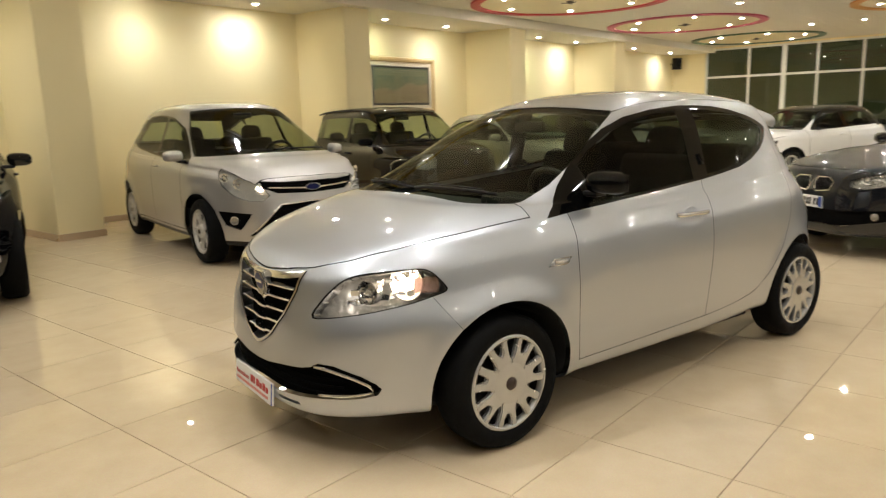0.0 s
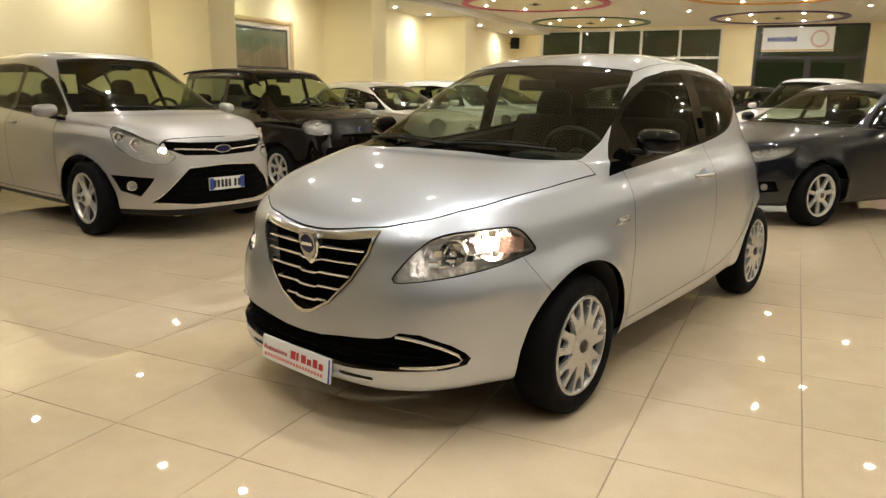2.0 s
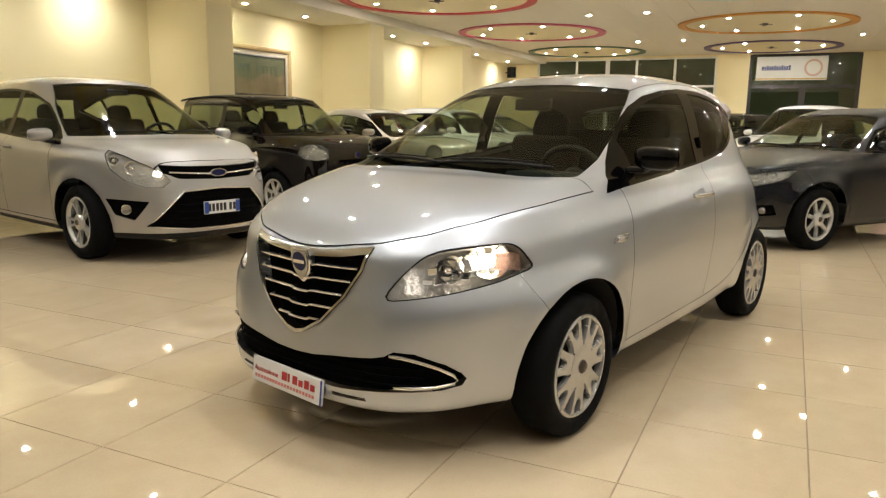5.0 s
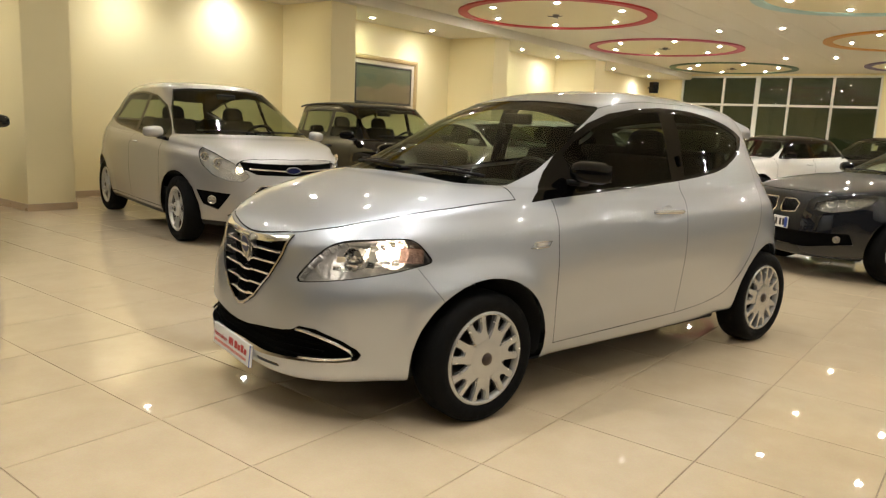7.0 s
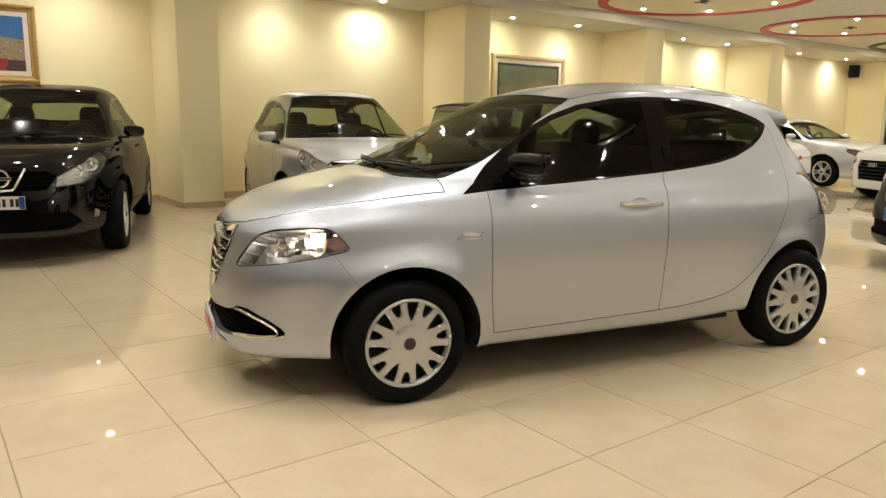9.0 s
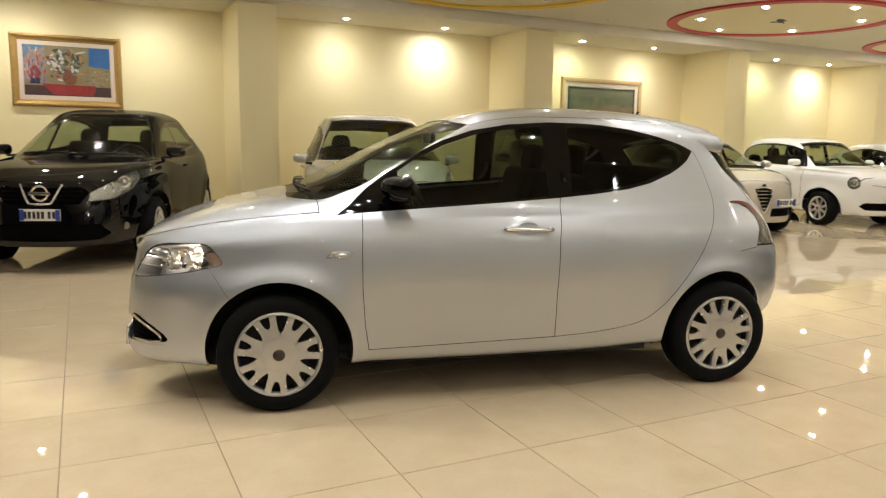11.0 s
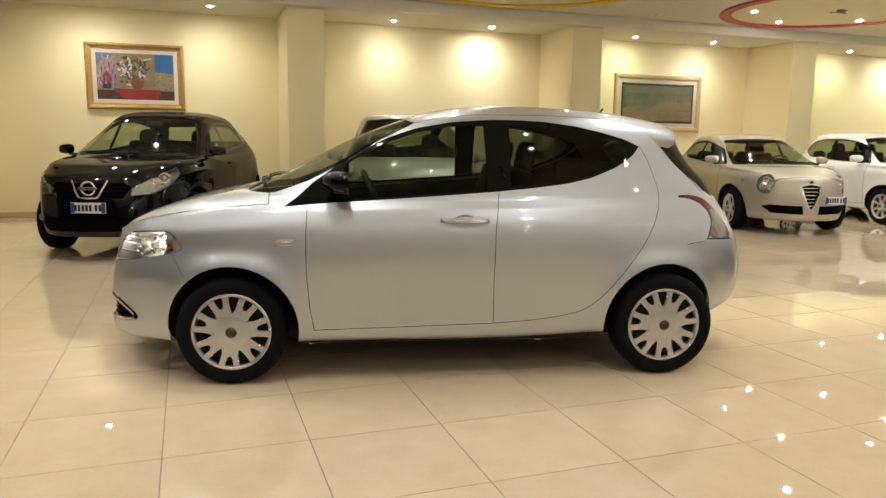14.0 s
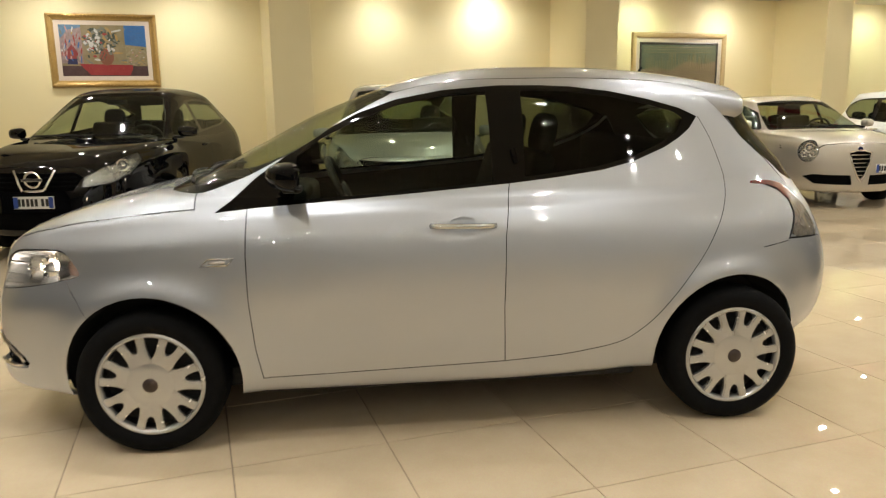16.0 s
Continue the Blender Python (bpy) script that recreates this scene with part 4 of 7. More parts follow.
    stamp(bm, tag, FRAME, nose, grille, front)
    stamp(bm, tag, GRILLE, nose, [(0.02, 0.738), (-0.06, 0.740), (-0.200, 0.751), (-0.300, 0.768), (-0.288, 0.716), (-0.228, 0.613), (-0.131, 0.516), (-0.045, 0.468), (0.02, 0.454)], front)
    stamp(bm, tag, INTAKE, nose, [(0.02, 0.374), (-0.10, 0.380), (-0.208, 0.396), (-0.37, 0.414), (-0.415, 0.425), (-0.445, 0.444), (-0.510, 0.440), (-0.545, 0.424), (-0.590, 0.400), (-0.622, 0.366), (-0.632, 0.342), (-0.622, 0.318), (-0.58, 0.305), (-0.452, 0.298), (-0.212, 0.280), (0.02, 0.285)], front)
    stamp(bm, tag, SLOT, nose, [(-0.20, 0.262), (-0.345, 0.262), (-0.352, 0.250), (-0.20, 0.247)], front)
    lamp_outline = [(-1.069, 0.618), (-0.99, 0.712), (-0.92, 0.772), (-0.85, 0.795), (-0.70, 0.807), (-0.605, 0.810), (-0.565, 0.79), (-0.512, 0.727), (-0.520, 0.716), (-0.58, 0.70), (-0.648, 0.682), (-0.80, 0.655), (-0.944, 0.634)]
    lamp_outline = rounded(lamp_outline, 2)
    stamp(bm, tag, LENS, corner, lamp_outline, lamp)
    # tail
    rear_lamp = lambda c, n: c.x > 1.1 and c.y < -0.2 and n.x - n.y > 0.2 and c.z > 0.6
    outline = [(0.465, 1.000), (0.475, 1.012), (0.583, 1.008), (0.68, 0.982), (0.765, 0.885), (0.85, 0.745), (0.569, 0.763), (0.635, 0.850), (0.652, 0.920), (0.61, 0.966), (0.55, 0.990)]
    stamp(bm, tag, SMOKE, rear_corner, rounded(outline, 1), rear_lamp)
    for f in bm.faces:
        if f[tag] == SMOKE and f.calc_center_median().z > 0.925:
            f[tag] = RED

    # shut lines
    seam(bm, tag, GAP, side, [(-0.79, 0.968), (-0.797, 0.793), (-0.796, 0.611), (-0.782, 0.421), (-0.761, 0.290), (0.213, 0.315)], flank, 0.0036)
    seam(bm, tag, GAP, side, [(0.243, 1.036), (0.213, 0.837), (0.206, 0.554), (0.213, 0.315)], flank, 0.0036)
    seam(bm, tag, GAP, side, rear_door, flank, 0.0032, (BODY, DOOR_R, SILL))
    seam(bm, tag, GAP, side, [(-1.35, 0.42), (-1.39, 0.52), (-1.45, 0.605), (-1.512, 0.70)], flank, 0.0016, (BUMPER, FENDER))
    seam(bm, tag, GAP, above, hood_edge + [(-1.003, -0.62)], top, 0.0045, (BODY, HOOD, FENDER, BUMPER, FRAME))
    seam(bm, tag, GAP, above, ditch, lambda c, n: n.z > 0.3 and c.z > 1.3, 0.006, (BODY, ROOF))
    seam(bm, tag, GAP, side, [(1.20, 1.31), (1.30, 1.20), (1.42, 1.10), (1.535, 0.985)], lambda c, n: c.y < -0.2 and n.y < -0.1, 0.005, (BODY,))
    seam(bm, tag, GAP, side, [(1.34, 0.74), (1.49, 0.755)], flank, 0.003)

    seam(bm, tag, GAP, corner, lamp_outline + lamp_outline[:1], lamp, 0.009, (BODY, BUMPER, FENDER, HOOD))
    seam(bm, tag, GAP, rear_corner, outline[5:11], rear_lamp, 0.008, (BODY, R_BUMPER, RED, SMOKE))

    # wheel arches are open
    for ax, az, ar in arches:
        stamp(bm, tag, ARCH, side, ellipse(ax, az, ar, ar, 44), lambda c, n: c.y < -0.4)
    bmesh.ops.delete(bm, geom=[f for f in bm.faces if f[tag] == ARCH], context="FACES")
    bm.normal_update()

    car = thing("hatchback_car", at, "light silver five-door hatchback with lit headlamps on the tiles", "car", "showroom cars")
    panel(bm, tag, BODY, "body", SILVER, car)
    bonnet = panel(bm, tag, HOOD, "bonnet", SILVER, car)[0]
    bumper_part = panel(bm, tag, BUMPER, "front_bumper", SILVER, car)[0]
    panel(bm, tag, R_BUMPER, "rear_bumper", SILVER, car)
    panel(bm, tag, FENDER, "front_wing", SILVER, car, sides="each")
    doors = panel(bm, tag, DOOR, "front_door", SILVER, car, sides="each")
    rear_doors = panel(bm, tag, DOOR_R, "rear_door", SILVER, car, sides="each")
    panel(bm, tag, SILL, "sill", SILVER, car, sides="each")
    panel(bm, tag, ROOF, "roof", SILVER, car)
    panel(bm, tag, TRIM, "window_trim", DLO_BLACK, car, sides="each", inset=0.002)
    panel(bm, tag, GLASS, "door_window", SIDE_GLASS, car, sides="each", inset=0.005)
    panel(bm, tag, GLASS_R, "rear_door_window", PRIVACY_GLASS, car, sides="each", inset=0.005)
    panel(bm, tag, SCREEN, "windscreen", CLEAR_GLASS, car, inset=0.004)
    panel(bm, tag, SCREEN_R, "rear_window", TAILGATE_GLASS, car, inset=0.004)
    panel(bm, tag, GAP, "shut_line", SEAM, car, inset=0.007)
    panel(bm, tag, FRAME, "grille_frame", CHROME, car, "chrome shield-shaped grille surround", inset=-0.006)
    mesh_back = panel(bm, tag, GRILLE, "grille", MESH_BLACK, car, inset=0.045)[0]
    panel(bm, tag, INTAKE, "lower_intake", MESH_BLACK, bumper_part, inset=0.030)
    panel(bm, tag, SLOT, "chin_slot", SEAM, bumper_part, inset=0.012)
    lenses = panel(bm, tag, LENS, "headlamp", LAMP_GLASS, car, "lit clear headlamp with warm glow", sides="each", inset=0.002)
    lens_box(bm, tag, LENS, 0.15, LAMP_GREY, car, "headlamp_housing")
    panel(bm, tag, RED, "tail_lamp", RED_LENS, car, sides="each", inset=-0.002)
    panel(bm, tag, SMOKE, "tail_lamp_lower", SMOKE_LENS, car, sides="each", inset=-0.002)

    # linings behind the panels that show through the windows
    for f in bm.faces:
        c = f.calc_center_median()
        if f[tag] == ROOF or (f[tag] in (BODY, GAP) and c.z > 1.02 and -1.0 < c.x < 1.6):
            f[tag] = 40
        elif f[tag] in (DOOR, DOOR_R) or (f[tag] in (BODY, GAP, SILL) and -0.8 < c.x < 1.7 and c.z > 0.35):
            f[tag] = 41
    panel(bm, tag, 40, "headlining", LINING, car, inset=0.03)
    panel(bm, tag, 41, "door_lining", TRIM_GREY, car, inset=0.05)
    on_nose, on_flank = toucher(grid)
    bm.free()

    # liners that close the wheel openings behind their edge
    for ax, az, ar in arches:
        for s in (1, -1):
            liner = bmesh.new()
            rows = []
            for a in np.linspace(radians(-14), radians(194), 40):
                p = on_flank(ax + (ar + 0.004) * math.cos(a), max(0.20, az + (ar + 0.004) * math.sin(a)), -0.012)
                rows.append([liner.verts.new((p.x, s * (p.y + d), p.z)) for d in (0.0, 0.12, 0.36)])
            for a, b in zip(rows, rows[1:]):
                for i in range(2):
                    liner.faces.new((a[i], a[i + 1], b[i + 1], b[i]))
            part("arch_liner", liner, UNDERSIDE, car, smooth=True)

    # grille bars, badge, fog surrounds, dealer plate
    for k, (z, half) in enumerate(((0.712, 0.270), (0.664, 0.250), (0.614, 0.218), (0.562, 0.175), (0.511, 0.112))):
        ys = np.linspace(-half, half, 25)
        bar = bmesh.new()
        rows = []
        for y in ys:
            zz = z + 0.03 * abs(y) - 0.004 - (0.006 if abs(y) < 0.05 else 0)
            c = on_nose(y, zz)
            rows.append([bar.verts.new((c.x + dx, y, zz + dz)) for dx, dz in ((0.040, -0.006), (0.010, -0.006), (0.002, -0.004), (0.000, 0.001), (0.006, 0.004), (0.040, 0.006))])
        for a, b in zip(rows, rows[1:]):
            for i in range(5):
                bar.faces.new((a[i], a[i + 1], b[i + 1], b[i]))
        bmesh.ops.recalc_face_normals(bar, faces=bar.faces[:])
        part("grille_bar", bar, CHROME, mesh_back, "chrome grille bar", smooth=False)
    crest = [(0.0, -0.085), (0.026, -0.066), (0.046, -0.034), (0.054, 0.012), (0.046, 0.052), (-0.046, 0.052), (-0.054, 0.012), (-0.046, -0.034), (-0.026, -0.066)]
    tip = on_nose(0, 0.71).x - 0.014
    stand = Matrix.Translation((tip, 0, 0.714)) @ Matrix.Rotation(radians(-7), 4, "Y") @ Matrix.Rotation(-math.pi / 2, 4, "Z")
    badge = part("badge", moved(slab(crest, 0.03, 0.004), stand), CHROME, mesh_back, "shield badge with chrome border")
    part("badge_field", moved(slab([(x * 0.82, z * 0.82) for x, z in crest], 0.003), stand @ Matrix.Translation((0, -0.0045, 0))), LAMP_DARK, badge)
    part("badge_disc", moved(slab(ellipse(0, 0.002, 0.037, 0.037, 24), 0.005, 0.001), stand @ Matrix.Translation((0, -0.0055, 0))), BADGE_BLUE, badge)
    part("badge_bar", moved(slab([(-0.030, -0.005), (0.030, -0.005), (0.030, 0.008), (-0.030, 0.008)], 0.004), stand @ Matrix.Translation((0, -0.0085, 0))), CHROME, badge)
    fog = [(-0.430, 0.426), (-0.47, 0.424), (-0.52, 0.412), (-0.570, 0.388), (-0.602, 0.360), (-0.614, 0.341), (-0.604, 0.325), (-0.565, 0.318), (-0.51, 0.315), (-0.45, 0.314)]
    for s in (1, -1):
        part("fog_trim", tube([Vector((p.x, p.y * s, p.z)) for p in (on_nose(y, z, 0.000) for y, z in fog)], 0.007, 8), CHROME, bumper_part, "thin chrome strip round the fog lamp bay", smooth=True)
    for z in (0.315, 0.345, 0.375):
        pts = [on_nose(y, z, -0.026) for y in np.linspace(-0.52, 0.52, 21)]
        part("intake_bar", tube(pts, 0.004, 6), MESH_BLACK, bumper_part, smooth=True)
    plate_at = pose(-1.974, 0.035, 0.252, 2, 4, 0) @ Matrix.Diagonal((1, 0.86, 0.86, 1))
    board = part("dealer_plate", moved(box((-0.012, -0.235, -0.058), (0.0, 0.235, 0.058), 0.004), plate_at), PLATE_WHITE, bumper_part, "white dealer plate with red lettering")
    part("plate_edge", moved(box((-0.013, -0.234, -0.057), (0.001, -0.224, 0.057), 0.002), plate_at), PLATE_BLUE, board)
    word = bpy.data.curves.new("dealer_word", "FONT")
    word.body, word.size, word.extrude, word.align_x = "Autosalone", 0.037, 0.0006, "LEFT"
    text = new("plate_word", word)
    text.data.materials.append(INK_RED)
    text.parent, text.matrix_basis = board, plate_at @ Matrix.Translation((-0.0132, 0.222, -0.006)) @ Matrix.Rotation(-math.pi / 2, 4, "Z") @ Matrix.Rotation(math.pi / 2, 4, "X")
    bars = [box((-0.0145, y - w, -0.006), (-0.012, y + w, top)) for y, w, top in ((0.010, 0.016, 0.032), (-0.020, 0.006, 0.032), (-0.062, 0.015, 0.032), (-0.100, 0.013, 0.022), (-0.140, 0.014, 0.032), (-0.178, 0.013, 0.022))]
    part("plate_bars", moved(join(*bars), plate_at), INK_RED, board)
    part("plate_line", moved(join(*[box((-0.0135, 0.20 - 0.0205 * k, -0.038), (-0.012, 0.214 - 0.0205 * k, -0.023)) for k in range(20)]), plate_at), material("ink_pale_red", (0.62, 0.20, 0.18), 0.5), board)

    # lamps inside: bowl, bulb, indicator
    for s, lens in ((-1, lenses[0]), (1, lenses[1])):
        aim = Matrix.Translation((-1.560, s * 0.610, 0.752)) @ Matrix.Rotation(s * radians(-28), 4, "Z") @ Matrix.Rotation(math.pi / 2, 4, "Z")
        bowl = [(0.012, -0.085), (0.045, -0.060), (0.066, -0.02), (0.074, 0.015)]
        part("reflector", moved(lathe([(r, -y) for r, y in bowl], 28), aim @ Matrix.Rotation(math.pi, 4, "Z")), REFLECTOR, lens, smooth=True)
        part("bulb", moved(lathe([(0.0, -0.026), (0.018, -0.018), (0.024, 0.0), (0.018, 0.018), (0.0, 0.026)], 18), aim @ Matrix.Translation((0, -0.040, 0))), BULB, lens, smooth=True)
        glow = bpy.data.lights.new("headlamp_light", "POINT")
        glow.color, glow.energy, glow.shadow_soft_size = (1.0, 0.80, 0.62), 0.75, 0.02
        shine = new("headlamp_light", glow)
        shine.parent, shine.location = lens, (-1.600, s * 0.622, 0.754)
        aim2 = Matrix.Translation((-1.690, s * 0.525, 0.716)) @ Matrix.Rotation(s * radians(-20), 4, "Z") @ Matrix.Rotation(math.pi / 2, 4, "Z")
        part("reflector", moved(lathe([(0.010, 0.05), (0.030, 0.03), (0.045, -0.015)], 24), aim2 @ Matrix.Rotation(math.pi, 4, "Z")), REFLECTOR, lens, smooth=True)
        part("bezel", moved(lathe([(0.046, -0.016), (0.048, -0.020), (0.051, -0.014), (0.051, 0.02)], 28), aim2 @ Matrix.Rotation(math.pi, 4, "Z")), LAMP_DARK, lens, smooth=True)
        part("lamp_cap", moved(lathe([(0.0, -0.030), (0.012, -0.026), (0.016, 0.0)], 16), aim2 @ Matrix.Rotation(math.pi, 4, "Z")), CHROME, lens, smooth=True)
        for k in range(16):
            u = k / 15
            facet = box((-0.004, -0.018, -0.010 - 0.004 * (k % 3)), (0.004, 0.018, 0.010 + 0.004 * (k % 2)), 0.003)
            spot_at = Matrix.Translation((-1.745 + 0.205 * u, s * (0.470 + 0.155 * u), 0.672 + 0.040 * u + 0.095 * (k % 2) * (0.35 + 0.5 * u)))
            part("lamp_facet", moved(facet, spot_at @ Matrix.Rotation(s * radians(-35 - 23 * (k % 4)), 4, "Z") @ Matrix.Rotation(radians(-20 + 17 * (k % 3)), 4, "Y")), CHROME, lens)
        # Added fill without a bulb; it brightens the inner end of the housing.
        side = bpy.data.lights.new("housing_fill", "POINT")
        side.color, side.energy, side.shadow_soft_size = (1.0, 0.88, 0.76), 0.10, 0.015
        small = new("housing_fill", side)
        small.parent, small.location = lens, (-1.800, s * 0.440, 0.680)
        aim3 = Matrix.Translation((-1.475, s * 0.655, 0.735))
        part("indicator", moved(box((-0.075, -0.010, -0.034), (0.03, 0.010, 0.034), 0.009), aim3 @ Matrix.Rotation(s * radians(-33) * -1, 4, "Z")), AMBER, lens)

    # handles, repeaters, mirrors, wipers, spoiler, aerial
    for s, door in ((-1, doors[0]), (1, doors[1])):
        line = [on_flank(x, 0.884 - 0.02 * (x - 0.04), o) for x, o in ((-0.084, 0.004), (-0.060, 0.018), (-0.02, 0.026), (0.04, 0.030), (0.10, 0.027), (0.150, 0.018), (0.172, 0.004))]
        grip = tube([(p.x, -s * p.y if s > 0 else p.y, p.z) for p in line], 0.0115, 10)
        pull = part("door_handle", grip, HANDLE_CHROME, door, "chrome door handle", smooth=True)
        mid = on_flank(0.045, 0.882, 0.0)
        dish = moved(lathe([(0.0, 0.003), (0.5, 0.0022), (0.8, 0.0004), (0.95, -0.0022), (1.0, 0.004)], 24), Matrix.Translation((mid.x, (-s * mid.y if s > 0 else mid.y) + s * 0.002, mid.z)) @ (Matrix.Identity(4) if s < 0 else Matrix.Rotation(math.pi, 4, "Z")) @ Matrix.Rotation(radians(5), 4, "X") @ Matrix.Diagonal((0.060, 1, 0.040, 1)))
        part("handle_bowl", dish, SILVER, pull, smooth=True)
        edge = [on_flank(x, z, 0.003) for x, z in ((-0.968, 0.757), (-0.940, 0.783), (-0.89, 0.784), (-0.842, 0.784), (-0.866, 0.759), (-0.92, 0.757))]
        rim = part("side_repeater", tube([(p.x, -s * p.y if s > 0 else p.y, p.z) for p in edge], 0.0035, 6, True), CHROME, car, "thin chrome-edged side repeater", smooth=True)
        ends = [on_flank(x, z, 0.0) for x, z in ((-0.935, 0.770), (-0.90, 0.7705), (-0.872, 0.771))]
        part("repeater_lens", tube([(p.x, -s * p.y if s > 0 else p.y, p.z) for p in ends], 0.009, 8), LAMP_GREY, rim, smooth=True)
        hidden = [on_flank(x, z, 0.004) for x, z in ((0.262, 1.17), (0.267, 1.14), (0.275, 1.115))]
        part("rear_handle", tube([(p.x, -s * p.y if s > 0 else p.y, p.z) for p in hidden], 0.010, 8), GLOSS_BLACK, rear_doors[0 if s < 0 else 1], smooth=True)
    door_mirror(car, -0.605, 0.735, 1.090, GLOSS_BLACK, (0.145, 0.190, 0.120))
    for y0, y1, x0, x1 in ((-0.55, 0.02, -1.03, -1.075), (0.02, 0.55, -1.085, -1.0)):
        pts = [(x0 + (x1 - x0) * t - 0.03 * math.sin(math.pi * t), y0 + (y1 - y0) * t, 1.055 + 0.012 * math.sin(math.pi * t)) for t in np.linspace(0, 1, 9)]
        part("wiper", join(tube(pts, 0.008, 6), tube([(x, y, z + 0.014) for x, y, z in pts[1:-1]], 0.004, 5)), BLACK_PLASTIC, car, smooth=True)
    wing = bmesh.new()
    rows = []
    for y in np.linspace(-0.54, 0.54, 21):
        q = (y / 0.54) ** 2
        rows.append([wing.verts.new((x - 0.08 * q - 0.04 * q**3, y, z - 0.060 * q - 0.015 * q**4)) for x, z in ((1.08, 1.472), (1.26, 1.448), (1.385, 1.424), (1.418, 1.404), (1.424, 1.372), (1.395, 1.352), (1.30, 1.37))])
    for a, b in zip(rows, rows[1:]):
        for i in range(6):
            wing.faces.new((a[i], a[i + 1], b[i + 1], b[i]))
    wing.faces.new(rows[0])
    wing.faces.new(rows[-1])
    bmesh.ops.recalc_face_normals(wing, faces=wing.faces[:])
    part("roof_spoiler", wing, SILVER, car, smooth=True)
    part("aerial", join(tube([(1.02, 0, 1.478), (1.05, 0, 1.52)], 0.006, 8), moved(lathe([(0.0, 0.014), (0.02, 0.010), (0.026, 0.0)], 14, "z"), Matrix.Translation((1.02, 0, 1.474)))), BLACK_PLASTIC, car)
    wheels = wheel_meshes("cap_wheel", 0.290, 0.185, 0.207, 7, "cap")
    add_wheels(car, wheels, ((-1.195, 0.728, 0.289, 0), (1.195, 0.722, 0.289, 0)))
    underside(car, -1.54, 1.40, 0.62, 0.19, arches)
    # Added slab below the floor pan that blocks light, deepening the shade underneath.
    part("underfloor_shade", box((-0.80, -0.70, 0.190), (0.80, 0.70, 0.225), 0.012), UNDERSIDE, car)
    for ax, az, ar in arches:
        for s in (-1, 1):
            lo, hi = sorted((s * 0.385, s * 0.405))
            part("inner_wing", box((ax - 0.42, lo, 0.17), (ax + 0.40, hi, 0.74), 0.004), UNDERSIDE, car)
    for s in (-1, 1):
        for x, lo, hi in ((-1.570, 0.27, 0.60),):
            a, b = sorted((s * 0.38, s * 0.655))
            part("splash_guard", box((x - 0.02, a, lo), (x + 0.02, b, hi), 0.006), UNDERSIDE, car)
    part("rear_backrest", box((0.90, -0.56, 0.80), (1.02, 0.56, 1.19), 0.05, 3), FABRIC, car, smooth=True)
    cabin(car, -0.42, -0.05, 0.38, 0.72, 0.66, 0.98, 1.50, (-1.02, -0.60))
    return car


silver_hatchback(pose(0.003, -0.001, 0, 0, 0, -13.0))

# ==== the other cars ====
def mixed(a, b, t):
    return a + (b - a) * t


def loops_of(d):
    """Shell loops from a car's main sizes."""
    xf, xr, w, h, zh, xc, zc, zb = (d[k] for k in ("xf", "xr", "w", "h", "zh", "xc", "zc", "zb"))
    rx, rz, xt, zt, rw, fx = d["xrr"], d["zrr"], d["xt"], d["zt"], d["rw"], d["xrf"]
    zr = h - 0.08
    nf, nr = d.get("nf", 4.0), d.get("nr", 4.6)
    low = d.get("low", 0.20)
    return [
        (xf + 0.09, low, w - 0.13, low, xr - 0.14, low + 0.05, 0.0, nf, nr),
        (xf + 0.02, low + 0.015, w - 0.065, low + 0.03, xr - 0.05, low + 0.07, 0.0, nf, nr),
        (xf, low + 0.09, w - 0.035, low + 0.10, xr - 0.01, low + 0.13, 0.0, nf, nr),
        (xf + 0.004, 0.45, w - 0.01, 0.47, xr, 0.48, 0.0, nf, nr),
        (xf + 0.018, 0.59, w, 0.63, xr - 0.004, 0.62, 0.0, nf, nr),
        (xf + 0.04, zh - 0.10, w, mixed(0.63, zb, 0.45), xr - 0.03, 0.76, 0.0, nf, nr),
        (xf + 0.075, zh, w - 0.012, zb - 0.11, mixed(xr, xt, 0.4), zb - 0.10, 0.0, nf, nr),
        (xf + 0.15, zh + 0.045, w - 0.045, zb - 0.045, mixed(xr, xt, 0.65), mixed(zb, zt, 0.4), 0.0, nf, nr),
        (mixed(xf, xc, 0.38), mixed(zh, zc, 0.55), w - 0.066, zb - 0.02, mixed(xr, xt, 0.8), mixed(zb, zt, 0.7), 0.05, 4.4, nr),
        (mixed(xf, xc, 0.70), mixed(zh, zc, 0.83), w - 0.078, zb - 0.005, mixed(xr, xt, 0.9), mixed(zb, zt, 0.85), 0.1, 4.8, nr),
        (xc, zc, w - 0.088, zb + 0.01, xt, zt, 0.15, 5.0, nr),
        (mixed(xc, fx, 0.38), mixed(zc, zr, 0.40), mixed(w - 0.09, rw, 0.34), mixed(zb, zr, 0.34), mixed(xt, rx, 0.42), mixed(zt, rz, 0.45), 0.2, 4.6, nr),
        (mixed(xc, fx, 0.70), mixed(zc, zr, 0.72), mixed(w - 0.09, rw, 0.70), mixed(zb, zr, 0.70), mixed(xt, rx, 0.75), mixed(zt, rz, 0.78), 0.25, 4.4, nr),
        (fx, zr, rw, zr - 0.01, rx, rz, 0.3, 4.0, nr),
        (fx + 0.20, h - 0.032, rw - 0.09, h - 0.032, rx - 0.03, rz + 0.03, 0.35, 3.4, 3.4),
        (fx + 0.28, h - 0.020, rw * 0.55, h - 0.008, rx - 0.09, rz + 0.05, 0.38, 3.0, 3.0),
        (fx + 0.30, h - 0.020, 0.0, h, rx - 0.18, rz + 0.06, 0.4, 3.0, 3.0),
    ]


def height_at(line, x):
    return float(np.interp(x, [p[0] for p in line], [p[1] for p in line]))


